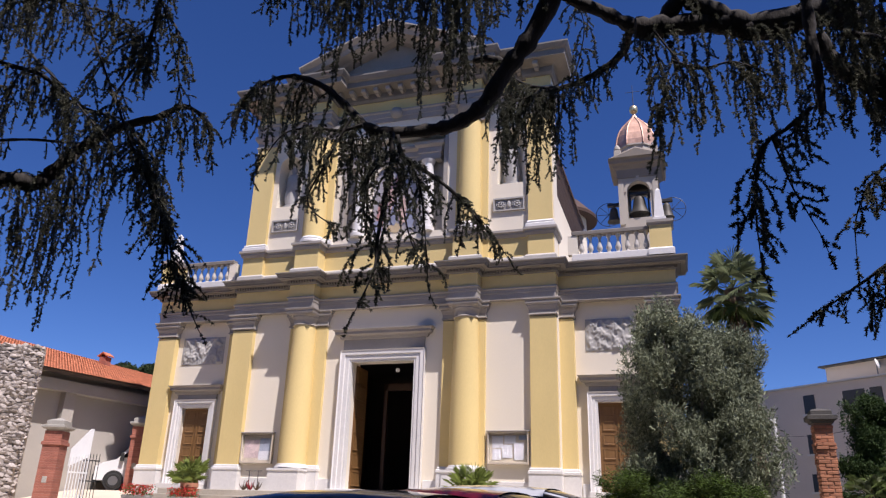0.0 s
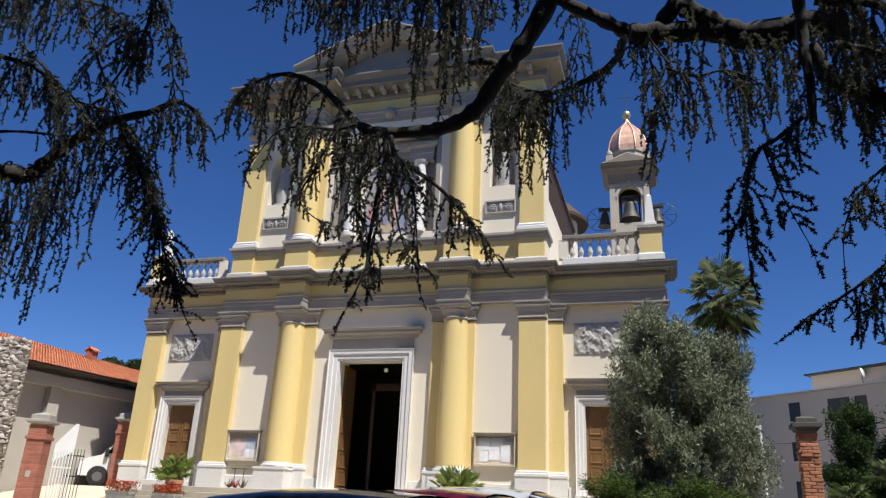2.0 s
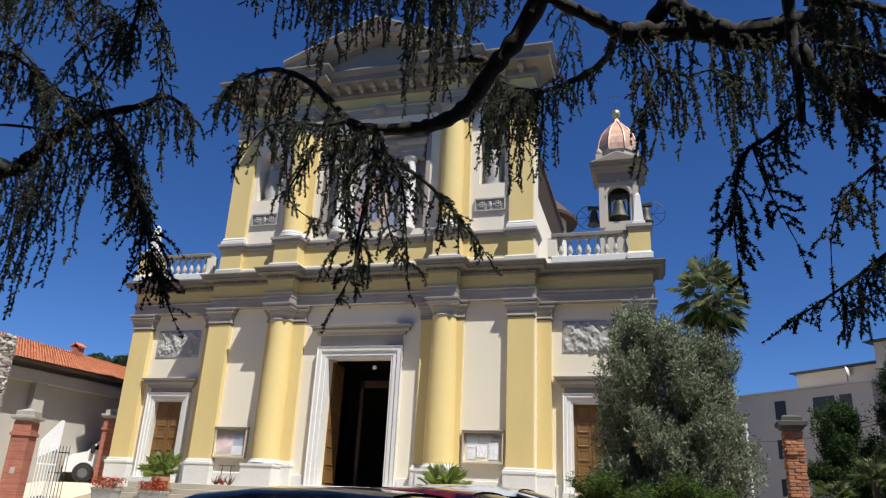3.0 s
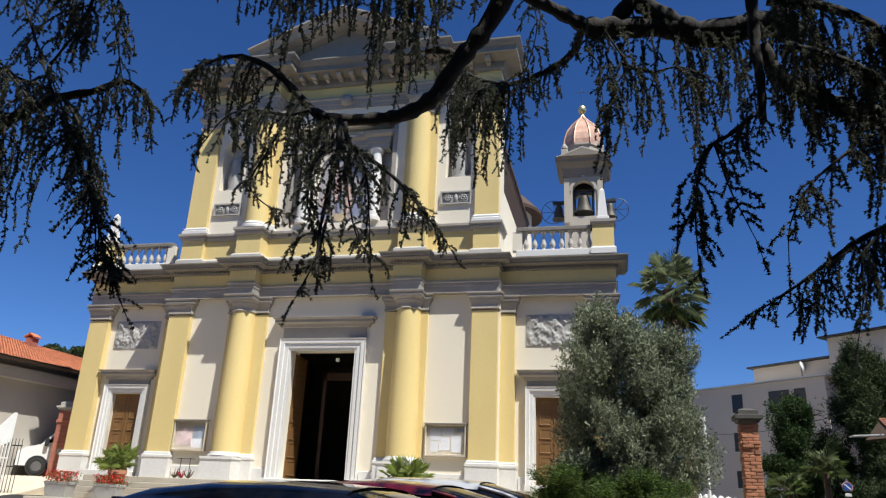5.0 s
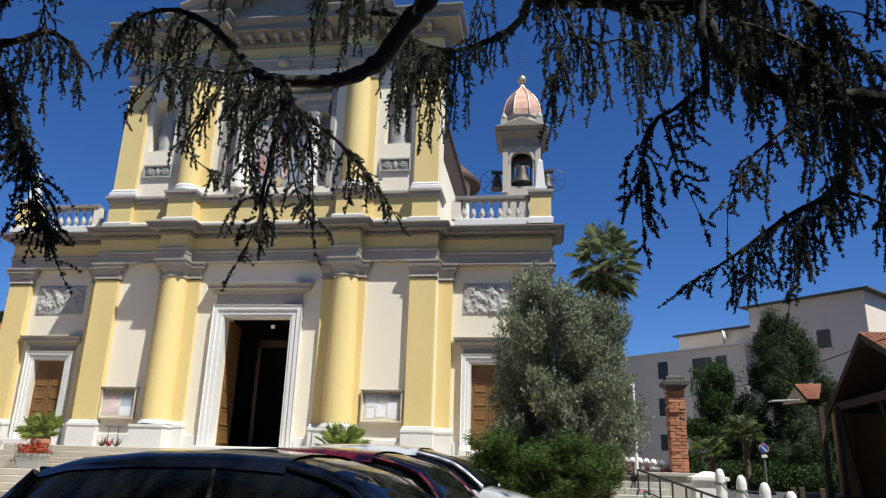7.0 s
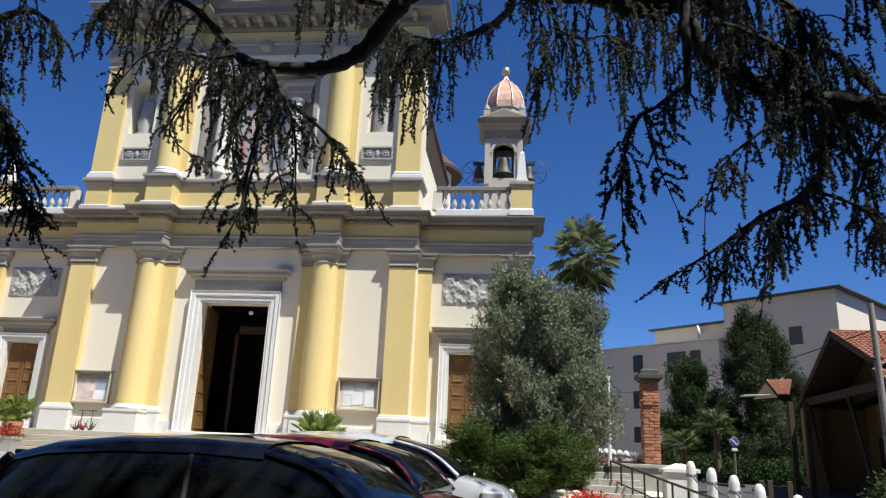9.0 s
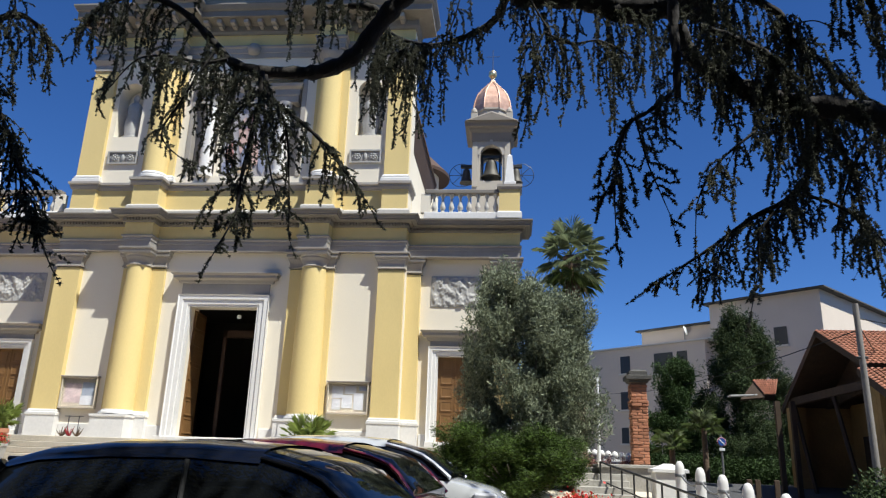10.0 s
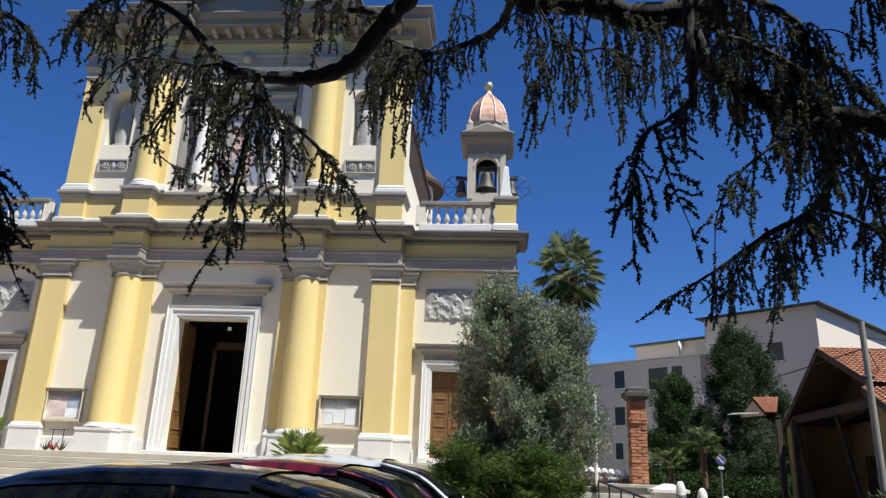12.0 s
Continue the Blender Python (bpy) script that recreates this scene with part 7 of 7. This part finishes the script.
# ---- buildings on the other side ----
def block(bm, a, b, depth, z0, z1):
    """A wall block on the ground line a-b, depth away from the viewer."""
    a, b = Vector((*a, 0)), Vector((*b, 0))
    d = (b - a).normalized()
    n = Vector((-d.y, d.x, 0)) * depth
    lo = [bm.verts.new((p.x, p.y, z0)) for p in (a, b, b + n, a + n)]
    hi = [bm.verts.new((p.x, p.y, z1)) for p in (a, b, b + n, a + n)]
    for k in range(4):
        bm.faces.new((lo[k], lo[(k + 1) % 4], hi[(k + 1) % 4], hi[k]))
    bm.faces.new(hi), bm.faces.new(lo[::-1])
    return bm


def right_building():
    o = thing("apartment_building", "beige flat-roofed building stepping up in two tiers", "building")
    A = Vector((22.6, 10.8, 0))
    d = Vector((-0.726, 0.688, 0)).normalized()
    n = Vector((-d.y, d.x, 0))
    n = n if n.y > 0 else -n

    def at(u, s=0.0):
        p = A + d * u + n * s
        return (p.x, p.y)

    part("wall", block(bmesh.new(), at(5.25), at(0), 9, -0.8, 7.50), BEIGE, o, "beige rendered tall block")
    part("roof", block(bmesh.new(), at(5.55, -0.35), at(-0.35, -0.35), 9.7, 7.502, 7.56), DARK_CAP, o, "dark flat roof edge")
    part("wall", block(bmesh.new(), at(9.7, 0.8), at(5.26, 0.8), 7, 5.72, 6.74), BEIGE, o, "beige upper storey")
    part("roof", block(bmesh.new(), at(9.9, 0.5), at(5.56, 0.5), 7.4, 6.742, 6.82), DARK_CAP, o, "dark flat roof edge")
    part("wall", block(bmesh.new(), at(13.5, -0.6), at(5.28, -0.6), 8, -0.8, 5.70), BEIGE, o, "beige lower storeys")
    part("roof", block(bmesh.new(), at(13.7, -0.72), at(4.2, -0.72), 8.3, 5.702, 5.78), PALE_RENDER, o, "pale roof edge")
    def window(u, s, z0, z1, w):
        wn_ = part("window", block(bmesh.new(), at(u + w, s - 0.03), at(u, s - 0.03), 0.12, z0, z1), WINDOW_DARK, o, "dark window")
        part("window_sill", block(bmesh.new(), at(u + w + 0.08, s - 0.12), at(u - 0.08, s - 0.12), 0.15, z0 - 0.08, z0), PALE_RENDER, wn_)
    window(1.58, 0.0, 5.18, 6.01, 0.58)
    window(9.55, -0.6, 4.40, 5.29, 0.58)
    window(9.78, -0.6, 0.86, 1.65, 0.42)
    window(9.6, -0.6, 2.55, 3.45, 0.58)
    window(6.25, -0.6, 4.24, 5.27, 0.55)
    window(7.05, -0.6, 4.24, 5.27, 1.05)
    p = at(7.0, 0.6)
    bm = bmesh.new()
    turned(bm, [(0.02, 0.08), (0.14, 0.05), (0.24, 0.0), (0.25, 0.01), (0.15, 0.065), (0.02, 0.09)], 20)
    dish = part("satellite_dish", bm, WHITE_METAL, None, "", 50)
    tagged(dish, "white satellite dish on the roof edge", "satellite dish")
    dish.matrix_basis = pose(p[0], p[1] - 0.1, 6.50, 75, 0, 62)
    m = thing("roof_mast", "thin metal bracket holding a satellite dish", "mast", at=(p[0], p[1], 5.4))
    part("pipe", tube(bmesh.new(), [(0, 0.1, 0.38), (0, 0.05, 1.08)], [0.03, 0.03], 6), GREY_METAL, m)


right_building()


def barn():
    o = thing("wooden_barn", "dark timber barn with a weathered orange tile roof", "barn")
    x0, x1 = 15.67, 22.0
    ridge, front, back = (-5.4, 2.5), (-7.6, 1.45), (-2.9, 1.0)
    tiled_roof("roof_tiles", ((x0, front[0], front[1]), (x1, front[0], front[1]), (x1, ridge[0], ridge[1]), (x0, ridge[0], ridge[1])), OLD_TILE, o, "weathered orange roof tiles", 18, 64)
    tiled_roof("roof_tiles", ((x1, back[0], back[1]), (x0, back[0], back[1]), (x0, ridge[0], ridge[1]), (x1, ridge[0], ridge[1])), OLD_TILE, o, "weathered orange roof tiles", 18, 64)
    bm = bmesh.new()
    box(bm, x0 + 2.0, x1 - 0.2, -6.95, -3.2, -1.3, 1.3)
    part("wall", bm, OCHRE_WALL, o, "blotchy ochre wall")
    bm = bmesh.new()
    v = [bm.verts.new(p) for p in ((x0 + 0.95, -7.3, 1.44), (x0 + 0.95, -3.1, 1.0), (x0 + 0.95, -5.4, 2.34))]
    bm.faces.new(v)
    w = [bm.verts.new(p.co + Vector((0.1, 0, 0))) for p in v]
    bm.faces.new(w[::-1])
    for k in range(3):
        bm.faces.new((v[k], w[k], w[(k + 1) % 3], v[(k + 1) % 3]))
    part("gable", bm, TIMBER, o, "dark boarded gable")
    for y in (-7.3, -3.3):
        part("post", slab(x0 + 0.05, x0 + 0.21, y - 0.08, y + 0.08, -1.5, 1.35 + (0.9 if y == -5.4 else 0.0)), TIMBER, o)
    for x in (17.4, 19.0, 20.6):
        part("post", slab(x - 0.08, x + 0.08, -7.42, -7.26, -1.6, 1.42), TIMBER, o)
    part("tie_beam", slab(x0 + 0.06, x0 + 0.20, -7.3, -3.2, 1.05, 1.22), TIMBER, o)
    for y in (-6.6, -4.4):
        part("brace", tube(bmesh.new(), [(x0 + 0.1, y, -1.2), (x0 + 0.1, y + 0.9, 1.1)], [0.05, 0.05], 5), TIMBER, o)
    # lean-to in front and small porch roof
    tiled_roof("lean_to_tiles", ((x0 - 0.55, -9.3, 0.78), (x1, -9.3, 0.78), (x1, -7.7, 1.36), (x0 - 0.25, -7.7, 1.36)), OLD_TILE, o, "weathered orange lean-to tiles", 11, 60)
    tiled_roof("porch_tiles", ((14.77, -4.54, 1.16), (15.05, -4.41, 1.18), (15.39, -3.67, 1.62), (14.76, -3.82, 1.58)), OLD_TILE, o, "small patch of porch tiles", 8, 9)
    bm = bmesh.new()
    v = [bm.verts.new(p) for p in ((14.76, -3.84, 1.54), (14.77, -4.56, 1.12), (14.35, -4.14, 1.10))]
    w = [bm.verts.new(p.co + Vector((0.05, 0.25, -0.02))) for p in v]
    bm.faces.new(v), bm.faces.new(w[::-1])
    for k in range(3):
        bm.faces.new((v[k], w[k], w[(k + 1) % 3], v[(k + 1) % 3]))
    part("porch_gable", bm, TIMBER, o, "dark boarded porch gable")
    for x in (14.8, 15.12):
        part("post", slab(x - 0.05, x + 0.05, -5.2, -5.1, -1.2, 0.98), TIMBER, o)
    part("board", slab(13.75, 14.3, -5.6, -5.3, 0.34, 0.36), WHITE_METAL, o, "pale sheet awning").rotation_euler = (0.0, -0.05, 0.0)
    part("side_wall", slab(x0 + 1.50, x0 + 1.75, -7.0, -3.2, -1.5, 1.1), OCHRE_WALL, o, "blotchy ochre side wall")
    part("back_wall", slab(x0 + 0.35, x0 + 2.6, -3.18, -3.0, -1.5, 1.2), OCHRE_WALL, o, "blotchy ochre back wall")
    part("pier", slab(x0 + 0.02, x0 + 0.32, -3.55, -3.2, -1.5, 1.0), OCHRE_WALL, o, "ochre plastered pier")
    part("pole_bar", tube(bmesh.new(), [(x0 + 0.2, -7.75, 0.98), (x0 + 1.4, -8.2, 1.06)], [0.03, 0.03], 6), WHITE_METAL, o, "pale pole under the eaves")
    part("pale_board", slab(x0 + 0.5, x0 + 1.1, -8.6, -8.3, 0.60, 0.64), WHITE_METAL, o, "pale sheet under the eaves")
    for y in (-6.4, -5.2, -4.1):
        part("shutter", slab(x0 + 1.46, x0 + 1.499, y - 0.32, y + 0.32, -1.2, 0.35, 0.005), TIMBER, o, "dark wooden shutter")
    for x in (16.6, 18.2):
        part("shutter", slab(x - 0.4, x + 0.4, -8.03, -8.001, -0.9, 0.45, 0.005), TIMBER, o, "dark wooden shutter")
    for x in (x0 - 0.3, 17.0, 18.6):
        part("post", slab(x - 0.07, x + 0.07, -9.15, -9.01, -1.75, 0.82), TIMBER, o)
    part("eave_beam", slab(x0 - 0.45, x1, -9.16, -9.02, 0.66, 0.80), TIMBER, o)
    part("lean_to_wall", slab(x0 - 0.05, x1, -8.0, -7.85, -1.7, 1.10), OCHRE_WALL, o, "blotchy ochre front wall")
    part("lean_to_side", slab(x0 - 0.05, x0 + 0.1, -7.84, -7.6, -1.7, 1.05), OCHRE_WALL, o, "blotchy ochre wall")
    part("gutter", tube(bmesh.new(), [(x0 - 0.45, -9.36, 0.74), (x1, -9.36, 0.74)], [0.045, 0.045], 8), PALE_RENDER, o, "pale gutter")


barn()


def picket(at):
    o = thing("fence_picket", "old grey wooden fence picket", "picket", "old pickets", at=at)
    part("board", slab(-0.05, 0.05, -0.015, 0.015, 0, 0.62, 0.012), TIMBER, o)


for x in (13.35, 13.5, 13.85):
    picket((x, -7.6 + 0.1 * x - 1.3, ground_height(-7.5) + 0.0))

street = thing("street_lamp", "thin pale lamp post with a small box beside the olive tree", "lamp post", at=(11.2, -3.0, -0.8))
part("post", tube(bmesh.new(), [(0, 0, 0), (0, 0, 2.48)], [0.045, 0.038], 8), WHITE_METAL, street, "pale painted post")
part("box", slab(-0.20, -0.06, -0.06, 0.06, 1.75, 2.02, 0.01), GREY_METAL, street, "small grey box")
part("arm", slab(-0.24, 0.02, -0.03, 0.03, 2.40, 2.46, 0.01), WHITE_METAL, street)


def garden_palm(at, r, trunk, seed, label):
    rnd = random.Random(seed)
    o = thing("garden_palm", label, "palm tree", "small palms in the garden", at=at)
    part("trunk", tube(bmesh.new(), [(0, 0, -0.8), (0, 0, trunk * 0.5), (0, 0, trunk)], [0.07, 0.065, 0.06], 10), FIBRE, o, "short shaggy trunk", 60)
    for k in range(20):
        a, e = rnd.uniform(0, 6.28), rnd.uniform(-0.2, 1.2)
        bm = bmesh.new()
        fan_leaf(bm, (0, 0, trunk), (math.cos(a) * math.cos(e), math.sin(a) * math.cos(e), math.sin(e)), r * rnd.uniform(0.35, 0.6), r * 0.5, rnd, 16, 0.3)
        part("frond", bm, FAN_DARK if k % 3 else PALM_GREY, o)


garden_palm((13.69, -3.27, 0.05), 0.62, 0.42, 5, "low fan palm above a clipped hedge")
garden_palm((12.75, -4.02, -0.20), 0.55, 0.20, 6, "young fan palm beside the brick pillar")
